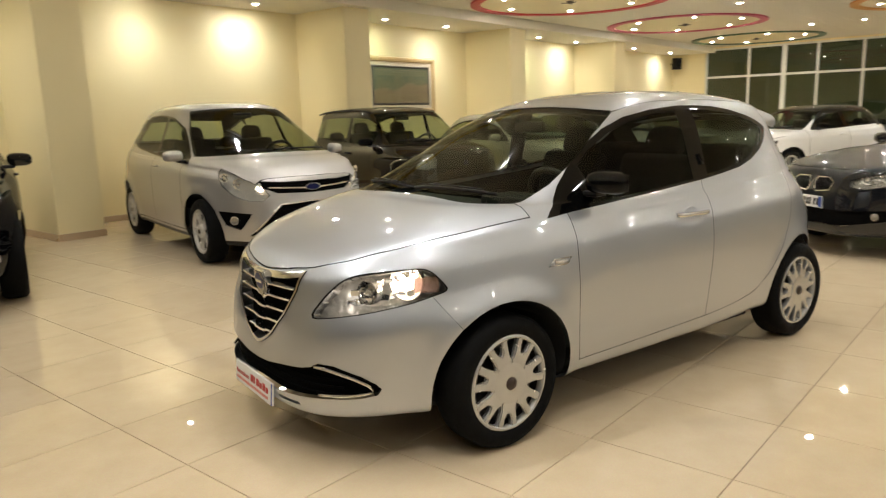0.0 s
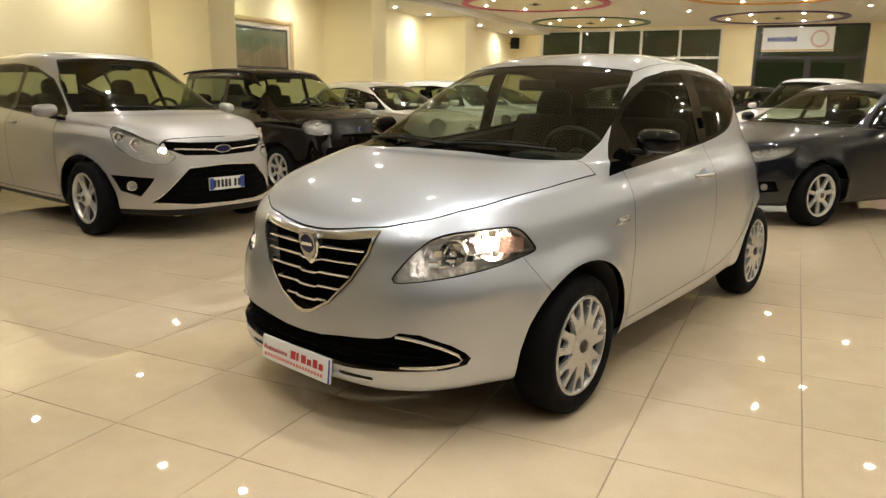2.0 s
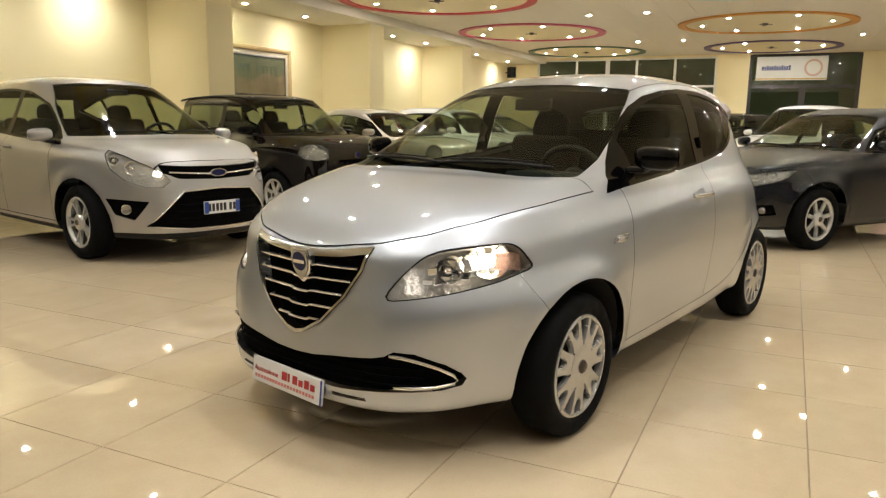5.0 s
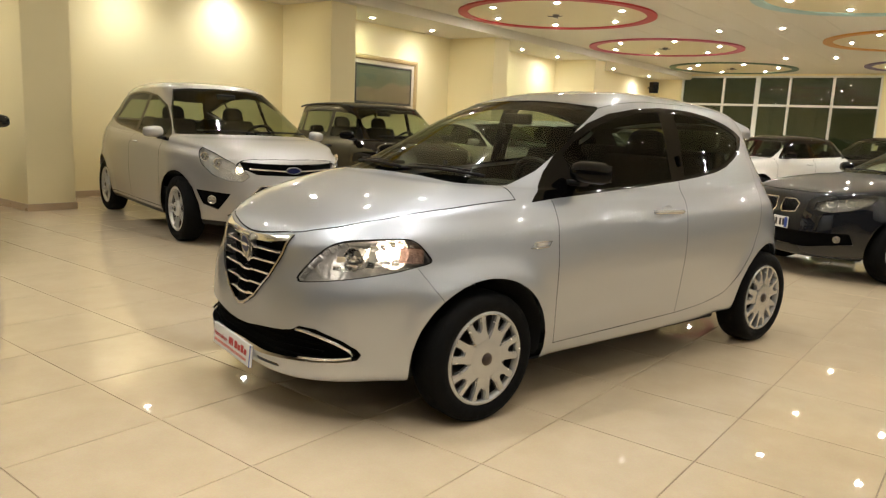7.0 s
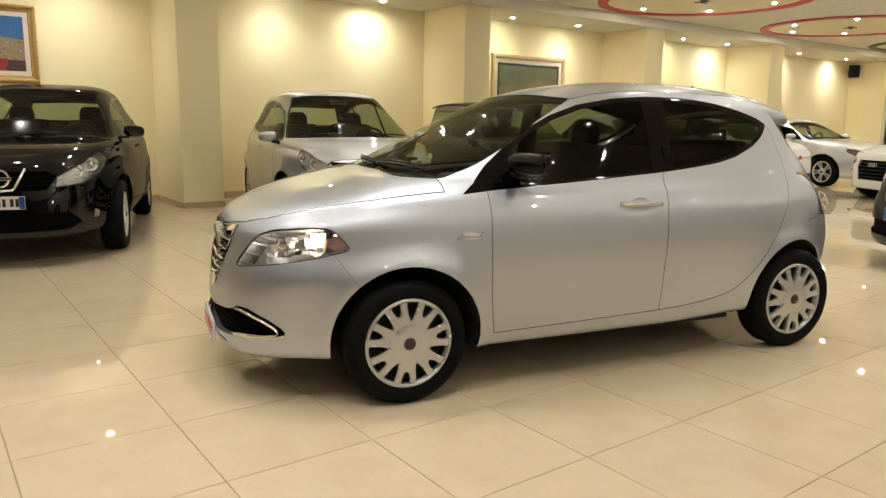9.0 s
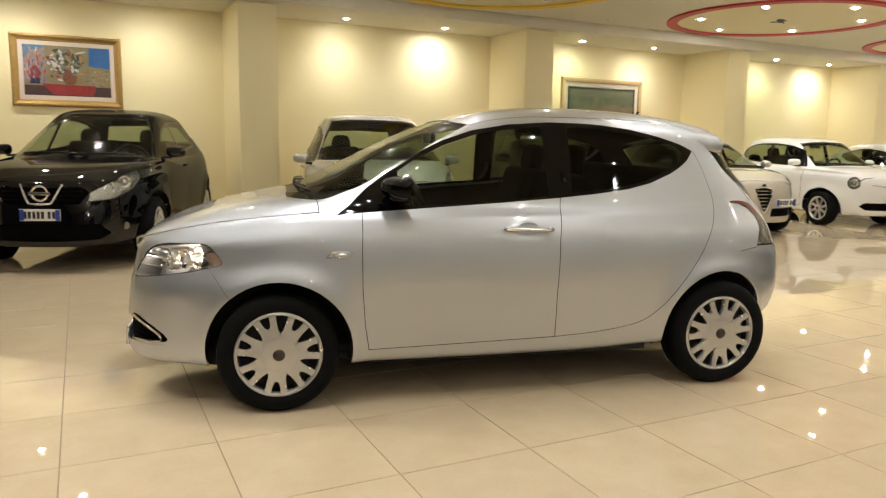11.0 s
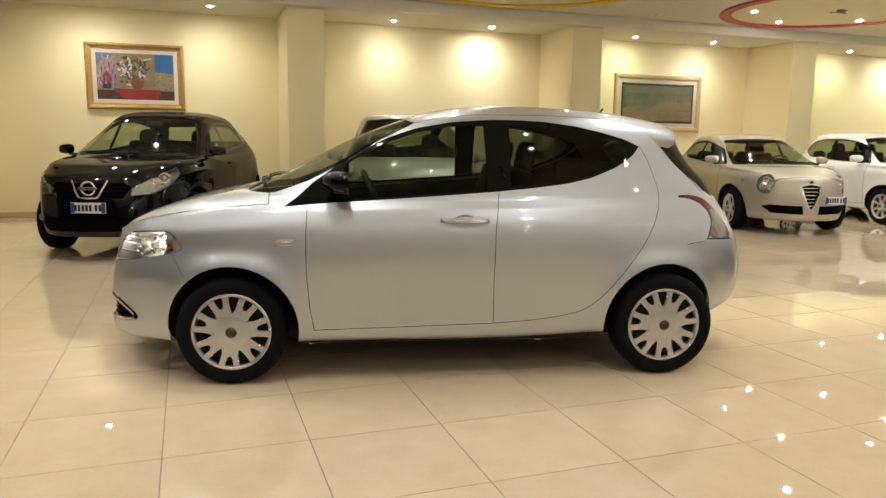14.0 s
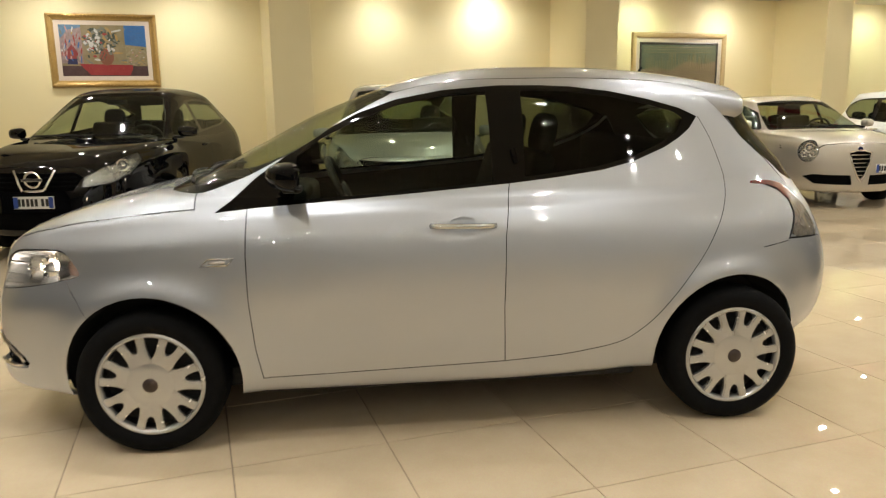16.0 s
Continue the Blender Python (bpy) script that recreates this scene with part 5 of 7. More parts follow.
def between(lower, upper, x0, x1, by=0.02, steps=9):
    """The outline between two lines over a stretch, drawn in a little."""
    xs = np.linspace(x0, x1, steps)
    out = [(x, height_at(lower, x) + by) for x in xs] + [(x, height_at(upper, x) - by) for x in xs[::-1]]
    keep = []
    for p in out:
        if not keep or math.dist(p, keep[-1]) > 0.004:
            keep.append(p)
    return keep


def showroom_car(name, label, at, paint, d, extra=None):
    xf, w, h, zb, zc, xc, fx, rx = (d[k] for k in ("xf", "w", "h", "zb", "zc", "xc", "xrf", "xrr"))
    wf, wr, wheel_r = d["wf"], d["wr"], d["wheel"]
    ar = wheel_r + 0.055
    arches = ((wf, wheel_r + 0.005, ar), (wr, wheel_r + 0.005, ar))
    grid = shell(loops_of(d), 3, 76)
    bm = skin(grid, arches, 0.026)
    tag = bm.faces.layers.int.new("tag")
    side, nose, corner, above = view(0), view(90), view(-45), from_above()
    flank = lambda c, n: c.y < -0.35 and n.y < -0.12
    front = lambda c, n: c.x < xf + 0.9 and n.x < -0.10 and c.z < zc
    lamp = lambda c, n: c.x < xf + 1.0 and c.y < -0.15 and n.x + n.y < -0.1 and c.z < zc + 0.05
    BODY, HOOD, DOOR, DOOR_R, TRIM, GLASS, GLASS_R, GLASS_Q, SCREEN, SCREEN_R, LENS, DARK, GAP, ARCH, CHIN, SHINE = range(16)
    zr = h - 0.08

    door_a, door_b, door_c = wf + ar + 0.06, d.get("xb", 0.16), wr - ar * 0.55
    hood_side = w - 0.115
    hood = [(xf + 0.10, 0.02), (xf + 0.115, -0.30), (xf + 0.20, -hood_side * 0.78), (xf + 0.42, -hood_side * 0.93), (mixed(xf, xc, 0.6), -hood_side), (xc + 0.12, -hood_side), (xc + 0.02, -hood_side * 0.6), (xc - 0.04, 0.02)]
    top = lambda c, n: n.z > 0.15 and c.z > zb - 0.3 and c.x < xc + 0.3
    stamp(bm, tag, HOOD, above, hood, top)
    stamp(bm, tag, DOOR, side, [(door_a, 0.30), (door_b, 0.30), (door_b, zb + 0.2), (door_a, zb + 0.2)], flank)
    if d.get("doors", 5) > 3:
        stamp(bm, tag, DOOR_R, side, [(door_b, 0.30), (door_c - 0.16, 0.30), (door_c - 0.12, 0.40), (door_c + 0.06, 0.62), (door_c + 0.16, zb), (door_c + 0.12, zb + 0.2), (door_b, zb + 0.2)], flank)
    # windows
    x0, x1 = d.get("dlo", (xc + 0.26, rx - 0.10))
    lower = [(x0, zb + 0.005), (0.0, zb + 0.02), (x1 - 0.25, zb + 0.07), (x1, zb + 0.18)]
    lower = d.get("belt", lower)
    upper = d.get("header") or [(x0, zb + 0.02), (mixed(xc, fx, 0.75), mixed(zb, zr, 0.62)), (fx + 0.12, zr - 0.075), (fx + 0.5, zr - 0.035), (rx - 0.55, zr - 0.045), (rx - 0.30, zr - 0.09), (x1, min(zr - 0.16, zb + 0.36))]
    zone = lambda c, n: c.y < -0.40 and n.y < -0.08 and c.z > zb - 0.08
    stamp(bm, tag, TRIM, side, between(lower, upper, x0, x1, 0.0, 15), zone)
    splits = d.get("glass", ((x0 + 0.20, door_b - 0.05), (door_b + 0.05, door_c + 0.02), (door_c + 0.09, x1 - 0.05)))
    for number, (a, b) in zip((GLASS, GLASS_R, GLASS_Q), splits):
        if b - a > 0.08:
            stamp(bm, tag, number, side, between(lower, upper, a, b, 0.022, 10), zone)
    wb, wt = w - d.get("screen", 0.20), d["rw"] - 0.075
    screen = [(0.02, zc + 0.005), (-wb * 0.6, zc), (-wb, zc - 0.012), (mixed(-wb, -wt, 0.5), mixed(zc, zr, 0.53)), (-wt, zr - 0.03), (-wt * 0.6, zr - 0.008), (0.02, zr)]
    stamp(bm, tag, SCREEN, nose, screen, lambda c, n: c.x < fx + 0.3 and n.x < -0.12 and c.z > zc - 0.05)
    zt = d["zt"]
    stamp(bm, tag, SCREEN_R, nose, [(0.02, zt + 0.02), (-w * 0.66, zt + 0.04), (-wt * 0.92, d["zrr"] - 0.05), (0.02, d["zrr"] - 0.03)], lambda c, n: c.x > rx - 0.5 and n.x > 0.12 and c.z > zt - 0.03)
    # nose
    if d.get("chin"):
        stamp(bm, tag, CHIN, side, [(-4, 0.0), (4, 0.0), (4, d["chin"]), (-4, d["chin"])], lambda c, n: True)
    for poly in d.get("dark", ()):
        stamp(bm, tag, DARK, nose, poly, front)
    lens = [((xf / math.sqrt(2)) + s, z) for s, z in d["lens"]]
    stamp(bm, tag, LENS, corner, lens, lamp)
    seam(bm, tag, GAP, corner, lens + lens[:1], lamp, 0.007, (BODY, HOOD, CHIN))
    # shut lines
    seam(bm, tag, GAP, side, [(door_a, zb), (door_a, 0.30), (door_b, 0.30)], flank, 0.007, (BODY, DOOR, CHIN))
    seam(bm, tag, GAP, side, [(door_b, zb), (door_b, 0.30)], flank, 0.007, (BODY, DOOR, DOOR_R, CHIN))
    if d.get("doors", 5) > 3:
        seam(bm, tag, GAP, side, [(door_b, 0.30), (door_c - 0.16, 0.30), (door_c - 0.12, 0.40), (door_c + 0.06, 0.62), (door_c + 0.16, zb)], flank, 0.007, (BODY, DOOR_R, CHIN))
    seam(bm, tag, GAP, above, hood[:5], top, 0.007, (BODY, HOOD))
    for ax, az, r in arches:
        stamp(bm, tag, ARCH, side, ellipse(ax, az, r, r, 28), lambda c, n: c.y < -0.4)
    bmesh.ops.delete(bm, geom=[f for f in bm.faces if f[tag] == ARCH], context="FACES")
    bm.normal_update()

    car = thing(name, at, label, "car", "showroom cars")
    if "roof" in d:
        for f in bm.faces:
            c = f.calc_center_median()
            if f[tag] == BODY and c.z > zb + 0.06 and c.x > xc + 0.1:
                f[tag] = 17
        panel(bm, tag, 17, "roof", d["roof"], car, "glossy black roof and pillars")
    body = panel(bm, tag, BODY, "body", paint, car)[0]
    panel(bm, tag, HOOD, "bonnet", paint, car)
    doors = panel(bm, tag, DOOR, "front_door", paint, car, sides="each")
    panel(bm, tag, DOOR_R, "rear_door", paint, car, sides="each")
    panel(bm, tag, CHIN, "lower_cladding", BLACK_PLASTIC, car)
    panel(bm, tag, TRIM, "window_trim", DLO_BLACK, car, sides="each", inset=0.002)
    for number in (GLASS, GLASS_R, GLASS_Q):
        panel(bm, tag, number, "side_window", SIDE_GLASS, car, sides="each", inset=0.005)
    panel(bm, tag, SCREEN, "windscreen", CLEAR_GLASS, car, inset=0.004)
    panel(bm, tag, SCREEN_R, "rear_window", SIDE_GLASS, car, inset=0.004)
    panel(bm, tag, DARK, "grille", MESH_BLACK, car, inset=0.022)
    panel(bm, tag, GAP, "shut_line", SEAM, car, inset=0.006)
    lenses = panel(bm, tag, LENS, "headlamp", LAMP_GLASS, car, sides="each", inset=0.002)
    lens_box(bm, tag, LENS, 0.06, d.get("lamp_back", LAMP_DARK), car, "headlamp_housing")
    for f in bm.faces:
        c = f.calc_center_median()
        if f[tag] in (BODY, GAP, 17) and c.z > zb + 0.02 and xc + 0.1 < c.x:
            f[tag] = 40
        elif f[tag] in (DOOR, DOOR_R) or (f[tag] in (BODY, GAP) and -0.8 < c.x < d["xr"] - 0.25 and c.z > 0.4):
            f[tag] = 41
    panel(bm, tag, 40, "headlining", LINING, car, inset=0.03)
    panel(bm, tag, 41, "door_lining", TRIM_GREY, car, inset=0.05)
    centre = [f for f in bm.faces if f[tag] == LENS]
    if centre:
        mid = sum((f.calc_center_median() for f in centre), Vector()) / len(centre)
        for s, lens_part in zip((-1, 1), lenses):
            for k, (ds, dz, r, lit) in enumerate(d.get("bowls", ((0.0, 0.0, 0.055, False),))):
                c = Vector((mid.x + ds * 0.75 + 0.025, s * (abs(mid.y) + ds * 0.65 - 0.018), mid.z + dz))
                aim = Matrix.Translation(c) @ Matrix.Rotation(s * radians(-32), 4, "Z") @ Matrix.Rotation(-math.pi / 2, 4, "Z")
                part("reflector", moved(lathe([(0.01, 0.035), (r * 0.7, 0.025), (r, -0.012), (r * 1.05, -0.012)], 22), aim), REFLECTOR, lens_part, smooth=True)
                part("bulb", moved(lathe([(0.0, -0.014), (r * 0.38, -0.008), (r * 0.5, 0.01), (0.0, 0.02)], 16), aim), BULB if lit else REFLECTOR, lens_part, smooth=True)
    on_nose, on_flank = toucher_for(grid, xf)
    bm.free()
    if extra:
        extra(car, on_nose, on_flank, body)
    # handles, mirrors, plate, wheels, cabin
    for s, dr in zip((-1, 1), doors):
        p = [on_flank(x, zb - 0.09, o) for x, o in ((door_b - 0.26, 0.004), (door_b - 0.22, 0.022), (door_b - 0.12, 0.024), (door_b - 0.08, 0.004))]
        part("door_handle", tube([(q.x, q.y * -s, q.z) for q in p], 0.011, 8), d.get("handle", paint), dr, smooth=True)
    mx, mz = d.get("mirror", (x0 + 0.16, zb + 0.075))
    door_mirror(car, mx, w - 0.075, mz, d.get("mirror_paint", paint), (0.15, 0.20, 0.13))
    if "plate" in d:
        z, y = d["plate"]
        number_plate(car, Matrix.Translation((on_nose(y, z).x + 0.004 - d.get("plate_out", 0.0), y, z)) @ Matrix.Rotation(radians(d.get("plate_yaw", 0)), 4, "Z"))
    for y0, y1 in ((-0.58, 0.0), (0.02, 0.55)):
        pts = [(xc + 0.06 - 0.05 * math.sin(math.pi * t), y0 + (y1 - y0) * t, zc + 0.030 + 0.01 * math.sin(math.pi * t)) for t in np.linspace(0, 1, 7)]
        part("wiper", tube(pts, 0.009, 6), BLACK_PLASTIC, car, smooth=True)
    ws = wheel_meshes(name + "_wheel", wheel_r, 0.21, d.get("rim", 0.215), d.get("spokes", 5), d.get("style", "pair"))
    add_wheels(car, ws, ((wf, w - d.get("track", 0.135), wheel_r, d.get("steer", 0)), (wr, w - d.get("track", 0.135), wheel_r, 0)))
    underside(car, xf + 0.50, d["xr"] - 0.45, w - 0.26, 0.21, arches)
    # Wide slab added to keep light off the tiles beneath the car.
    part("underfloor_shade", box((wf + ar + 0.02, -w + 0.12, 0.205), (wr - ar - 0.02, w - 0.12, 0.24), 0.012), UNDERSIDE, car)
    cabin(car, xc + 0.75, xc + 1.02, zb - 0.60, min(rx - 0.62, xc + 1.90), w - 0.18, zb, h, (xc + 0.10, xc + 0.55))
    return car


def toucher_for(grid, xf):
    pts = grid.reshape(-1, 3)
    nose = pts[pts[:, 0] < xf + 0.75]
    flank = pts[pts[:, 1] < -0.35]

    def near(cloud, i, j, a, b, k):
        dd = (cloud[:, i] - a) ** 2 + (cloud[:, j] - b) ** 2
        at = np.argsort(dd)[:5]
        wgt = 1 / (dd[at] + 1e-5)
        return float((cloud[at, k] * wgt).sum() / wgt.sum())

    return (lambda y, z, out=0.0: Vector((near(nose, 1, 2, -abs(y), z, 0) - out, y, z))), (lambda x, z, out=0.0: Vector((x, near(flank, 0, 2, x, z, 1) - out, z)))


def nose_bar(name, on_nose, ys, zs, radius, mat, parent, out=0.004, label="", flat=1.0):
    """A bar along the nose through (y, z) points."""
    pts = [on_nose(y, z, out) for y, z in zip(ys, zs)]
    return part(name, tube(pts, radius, 8), mat, parent, label, smooth=True)


def oval_badge(on_nose, z, a, b, mat, border, car, out=0.012):
    x = on_nose(0, z).x - out
    stand = Matrix.Translation((x, 0, z)) @ Matrix.Rotation(-math.pi / 2, 4, "Z")
    rim = part("badge", moved(slab(ellipse(0, 0, a, b, 24), 0.02, 0.002), stand), border, car, "oval maker's badge")
    part("badge_field", moved(slab(ellipse(0, 0, a * 0.82, b * 0.76, 24), 0.003), stand @ Matrix.Translation((0, -0.0025, 0))), mat, rim)


# ---- silver people carrier ----
def mpv_face(car, on_nose, on_flank, body):
    for z, half in ((0.752, 0.43),):
        ys = np.linspace(-half, half, 15)
        nose_bar("grille_bar", on_nose, ys, [z + 0.06 * abs(y) for y in ys], 0.008, CHROME, car, 0.0)
    oval_badge(on_nose, 0.765, 0.085, 0.036, BADGE_BLUE, CHROME, car)
    for z in (0.38, 0.44, 0.50, 0.56):
        ys = np.linspace(-0.42, 0.42, 11)
        nose_bar("grille_bar", on_nose, ys, [z] * 11, 0.005, MESH_BLACK, car, -0.018)
    edge = [(-0.34, 0.615), (-0.45, 0.50), (-0.60, 0.325), (-0.30, 0.295), (0.0, 0.290), (0.30, 0.295), (0.60, 0.325), (0.45, 0.50), (0.34, 0.615), (0.0, 0.632)]
    fine = [(a[0] + (b[0] - a[0]) * t, a[1] + (b[1] - a[1]) * t) for a, b in zip(edge, edge[1:] + edge[:1]) for t in (0, 0.33, 0.66)]
    part("grille_surround", tube([on_nose(y, z, 0.002) for y, z in fine], 0.008, 6, True), CHROME, car, "thin chrome line round the lower grille", smooth=True)
    for s in (-1, 1):
        c = on_nose(s * 0.695, 0.465, 0.0)
        fog_at = Matrix.Translation((c.x + 0.004, c.y, c.z)) @ Matrix.Rotation(s * radians(-25), 4, "Z") @ Matrix.Rotation(-math.pi / 2, 4, "Z")
        fog = part("fog_lamp", moved(lathe([(0.034, -0.004), (0.038, -0.010), (0.044, 0.01)], 20), fog_at), CHROME, car, "chrome-ringed fog lamp", smooth=True)
        part("fog_lens", moved(lathe([(0.0, 0.004), (0.034, -0.002)], 20), fog_at), LAMP_DARK, fog, smooth=True)


showroom_car("people_carrier", "silver people carrier with one lit headlamp, parked by the wall", pose(1.36, 5.42, 0, 0, 0, 76.5), SILVER_WARM, dict(
    xf=-2.185, xr=2.18, w=0.914, h=1.64, zh=0.845, xc=-1.30, zc=1.07, zb=1.03, xrf=-0.30, xrr=1.62, zrr=1.49, xt=2.03, zt=1.14, rw=0.605, nf=3.4, wf=-1.324, wr=1.324, wheel=0.325, rim=0.222, spokes=5, style="pair",
    dark=([(0.02, 0.822), (-0.30, 0.828), (-0.50, 0.842), (-0.48, 0.775), (-0.36, 0.722), (0.02, 0.708)], [(0.02, 0.625), (-0.33, 0.610), (-0.46, 0.48), (-0.60, 0.33), (-0.30, 0.300), (0.02, 0.295)], [(-0.58, 0.535), (-0.79, 0.555), (-0.75, 0.42), (-0.66, 0.375)]),
    lens=[(0.37, 0.705), (0.42, 0.765), (0.55, 0.835), (0.74, 0.905), (0.90, 0.955), (0.93, 0.925), (0.87, 0.80), (0.72, 0.700), (0.55, 0.655), (0.43, 0.655)],
    bowls=((-0.20, -0.055, 0.045, True), (0.02, 0.0, 0.055, False), (0.17, 0.06, 0.04, False)), plate=(0.465, 0.0), plate_out=0.0, mirror=(-0.86, 1.07), xb=0.14, chin=0.265, screen=0.155, lamp_back=LAMP_GREY, dlo=(-1.02, 1.64),
    belt=[(-1.02, 0.985), (0.0, 1.035), (1.0, 1.105), (1.45, 1.19), (1.64, 1.29)], header=[(-1.02, 1.0), (-0.78, 1.165), (-0.45, 1.35), (-0.1, 1.46), (0.4, 1.505), (0.9, 1.49), (1.3, 1.42), (1.64, 1.31)]), mpv_face)


# ---- dark small car with roof rails ----
def boxy_face(car, on_nose, on_flank, body):
    oval_badge(on_nose, 0.80, 0.045, 0.045, BADGE_BLUE, CHROME, car)
    for s in (-1, 1):
        c = on_nose(s * 0.58, 0.42, 0.0)
        part("fog_lamp", moved(lathe([(0.0, -0.006), (0.03, -0.006), (0.038, 0.01)], 16), Matrix.Translation((c.x, c.y, c.z)) @ Matrix.Rotation(-math.pi / 2, 4, "Z")), REFLECTOR, car, smooth=True)
        rail = [(x, s * (0.555 - 0.02 * abs(x - 0.4)), 1.488 + 0.035 * math.sin(math.pi * min(1, max(0, (x + 0.30) / 1.7))) ** 0.5 - 0.02 * abs(x - 0.4)) for x in np.linspace(-0.30, 1.40, 13)]
        part("roof_rail", tube(rail, 0.014, 8), BLACK_PLASTIC, car, smooth=True)


showroom_car("small_hatchback", "dark brown-black small hatchback with black roof rails", pose(4.222, 5.455, 0, 0, 0, 74), BROWN_BLACK, dict(
    xf=-1.88, xr=1.77, w=0.822, h=1.56, zh=0.90, xc=-1.12, zc=1.06, zb=1.01, xrf=-0.48, xrr=1.52, zrr=1.46, xt=1.66, zt=1.06, rw=0.60, wf=-1.15, wr=1.15, wheel=0.295, rim=0.20, spokes=7, style="plain", nf=4.2, nr=4.4,
    dark=([(0.02, 0.60), (-0.50, 0.585), (-0.56, 0.40), (-0.45, 0.33), (0.02, 0.32)], [(0.02, 0.745), (-0.30, 0.745), (-0.30, 0.715), (0.02, 0.715)]),
    lens=[(0.36, 0.76), (0.35, 0.86), (0.42, 0.92), (0.60, 0.935), (0.70, 0.90), (0.73, 0.82), (0.66, 0.755), (0.50, 0.735)],
    bowls=((0.0, 0.0, 0.05, False),), handle=BLACK_PLASTIC, mirror_paint=GLOSS_BLACK, plate=(0.50, 0.0), xb=0.10), boxy_face)


# ---- beige three-door with a shield grille ----
def shield_face(car, on_nose, on_flank, body):
    edge = [(-0.135, 0.70), (-0.115, 0.59), (-0.05, 0.42), (0.0, 0.34), (0.05, 0.42), (0.115, 0.59), (0.135, 0.70), (0.0, 0.73)]
    fine = [(a[0] + (b[0] - a[0]) * t, a[1] + (b[1] - a[1]) * t) for a, b in zip(edge, edge[1:] + edge[:1]) for t in (0, 0.5)]
    part("grille_surround", tube([on_nose(y, z, 0.004) for y, z in fine], 0.010, 6, True), CHROME, car, "chrome shield grille surround", smooth=True)
    for z, half in ((0.67, 0.12), (0.62, 0.11), (0.57, 0.095), (0.52, 0.075), (0.47, 0.06), (0.42, 0.04)):
        nose_bar("grille_bar", on_nose, (-half, 0, half), (z, z, z), 0.006, CHROME, car, 0.0)
    oval_badge(on_nose, 0.745, 0.035, 0.035, BADGE_BLUE, CHROME, car)


ROUND = lambda s, z, r: [(s + r * math.cos(2 * math.pi * k / 20), z + r * 1.05 * math.sin(2 * math.pi * k / 20)) for k in range(20)]
showroom_car("coupe_hatchback", "beige three-door hatchback with a chrome shield grille", pose(7.37, 5.46, 0, 0, 0, 72), BEIGE_PAINT, dict(
    xf=-2.10, xr=1.96, w=0.86, h=1.430, zh=0.79, xc=-1.06, zc=0.965, zb=0.95, xrf=-0.14, xrr=1.20, zrr=1.34, xt=1.66, zt=1.02, rw=0.57, wf=-1.255, wr=1.255, wheel=0.310, rim=0.215, spokes=5, style="pair", doors=3, nf=3.2,
    dark=([(0.02, 0.72), (-0.13, 0.70), (-0.11, 0.59), (-0.045, 0.42), (0.02, 0.35)], [(-0.12, 0.42), (-0.52, 0.43), (-0.60, 0.40), (-0.50, 0.31), (-0.10, 0.30)]),
    lens=ROUND(0.570, 0.715, 0.128), bowls=((0.0, 0.03, 0.06, False), (-0.05, -0.04, 0.045, False), (0.06, -0.04, 0.045, False)), plate=(0.50, -0.37), plate_out=0.01, plate_yaw=12, xb=0.30), shield_face)


# ---- white retro city car ----
def retro_face(car, on_nose, on_flank, body):
    oval_badge(on_nose, 0.70, 0.045, 0.045, INK_RED, CHROME, car)
    for s in (-1, 1):
        nose_bar("moustache", on_nose, np.linspace(s * 0.05, s * 0.30, 6), [0.69 + 0.02 * k / 5 for k in range(6)], 0.010, CHROME, car, 0.002)


showroom_car("city_car", "white rounded city car with chrome details", pose(10.05, 5.345, 0, 0, 0, 80), WHITE_PAINT, dict(
    xf=-1.83, xr=1.70, w=0.815, h=1.49, zh=0.82, xc=-1.0, zc=1.00, zb=0.97, xrf=-0.38, xrr=1.18, zrr=1.40, xt=1.52, zt=1.02, rw=0.56, wf=-1.15, wr=1.15, wheel=0.290, rim=0.20, spokes=8, style="plain", doors=3, nf=3.0, nr=3.0,
    dark=([(0.02, 0.42), (-0.40, 0.42), (-0.46, 0.36), (-0.38, 0.30), (0.02, 0.29)],), lens=ROUND(0.52, 0.74, 0.095), bowls=((0.0, 0.0, 0.06, False),), handle=CHROME, xb=0.24), retro_face)


# ---- black crossover ----
def crossover_face(car, on_nose, on_flank, body):
    for s in (-1, 1):
        nose_bar("grille_wing", on_nose, (s * 0.095, s * 0.12, s * 0.185), (0.660, 0.700, 0.835), 0.013, CHROME, car, 0.006, "chrome V of the grille")
    nose_bar("grille_wing", on_nose, (-0.095, 0.0, 0.095), (0.660, 0.654, 0.660), 0.012, CHROME, car, 0.006)
    x = on_nose(0, 0.755).x - 0.018
    stand = Matrix.Translation((x, 0, 0.755)) @ Matrix.Rotation(-math.pi / 2, 4, "Z")
    ring = part("badge", moved(join(lathe([(0.058, 0.0), (0.066, -0.008), (0.078, 0.0)], 28), box((-0.095, -0.010, -0.014), (0.095, 0.004, 0.014), 0.003)), stand), CHROME, car, "round chrome badge with a bar", smooth=False)
    for z in (0.69, 0.73, 0.77):
        ys = np.linspace(-0.36, 0.36, 9)
        nose_bar("grille_bar", on_nose, ys, [z] * 9, 0.006, MESH_BLACK, car, -0.012)
    for s in (-1, 1):
        c = on_nose(s * 0.66, 0.42, 0.0)
        part("fog_lamp", moved(lathe([(0.0, -0.006), (0.034, -0.006), (0.042, 0.01)], 16), Matrix.Translation((c.x, c.y, c.z)) @ Matrix.Rotation(s * radians(-20), 4, "Z") @ Matrix.Rotation(-math.pi / 2, 4, "Z")), SMOKE_LENS, car, smooth=True)


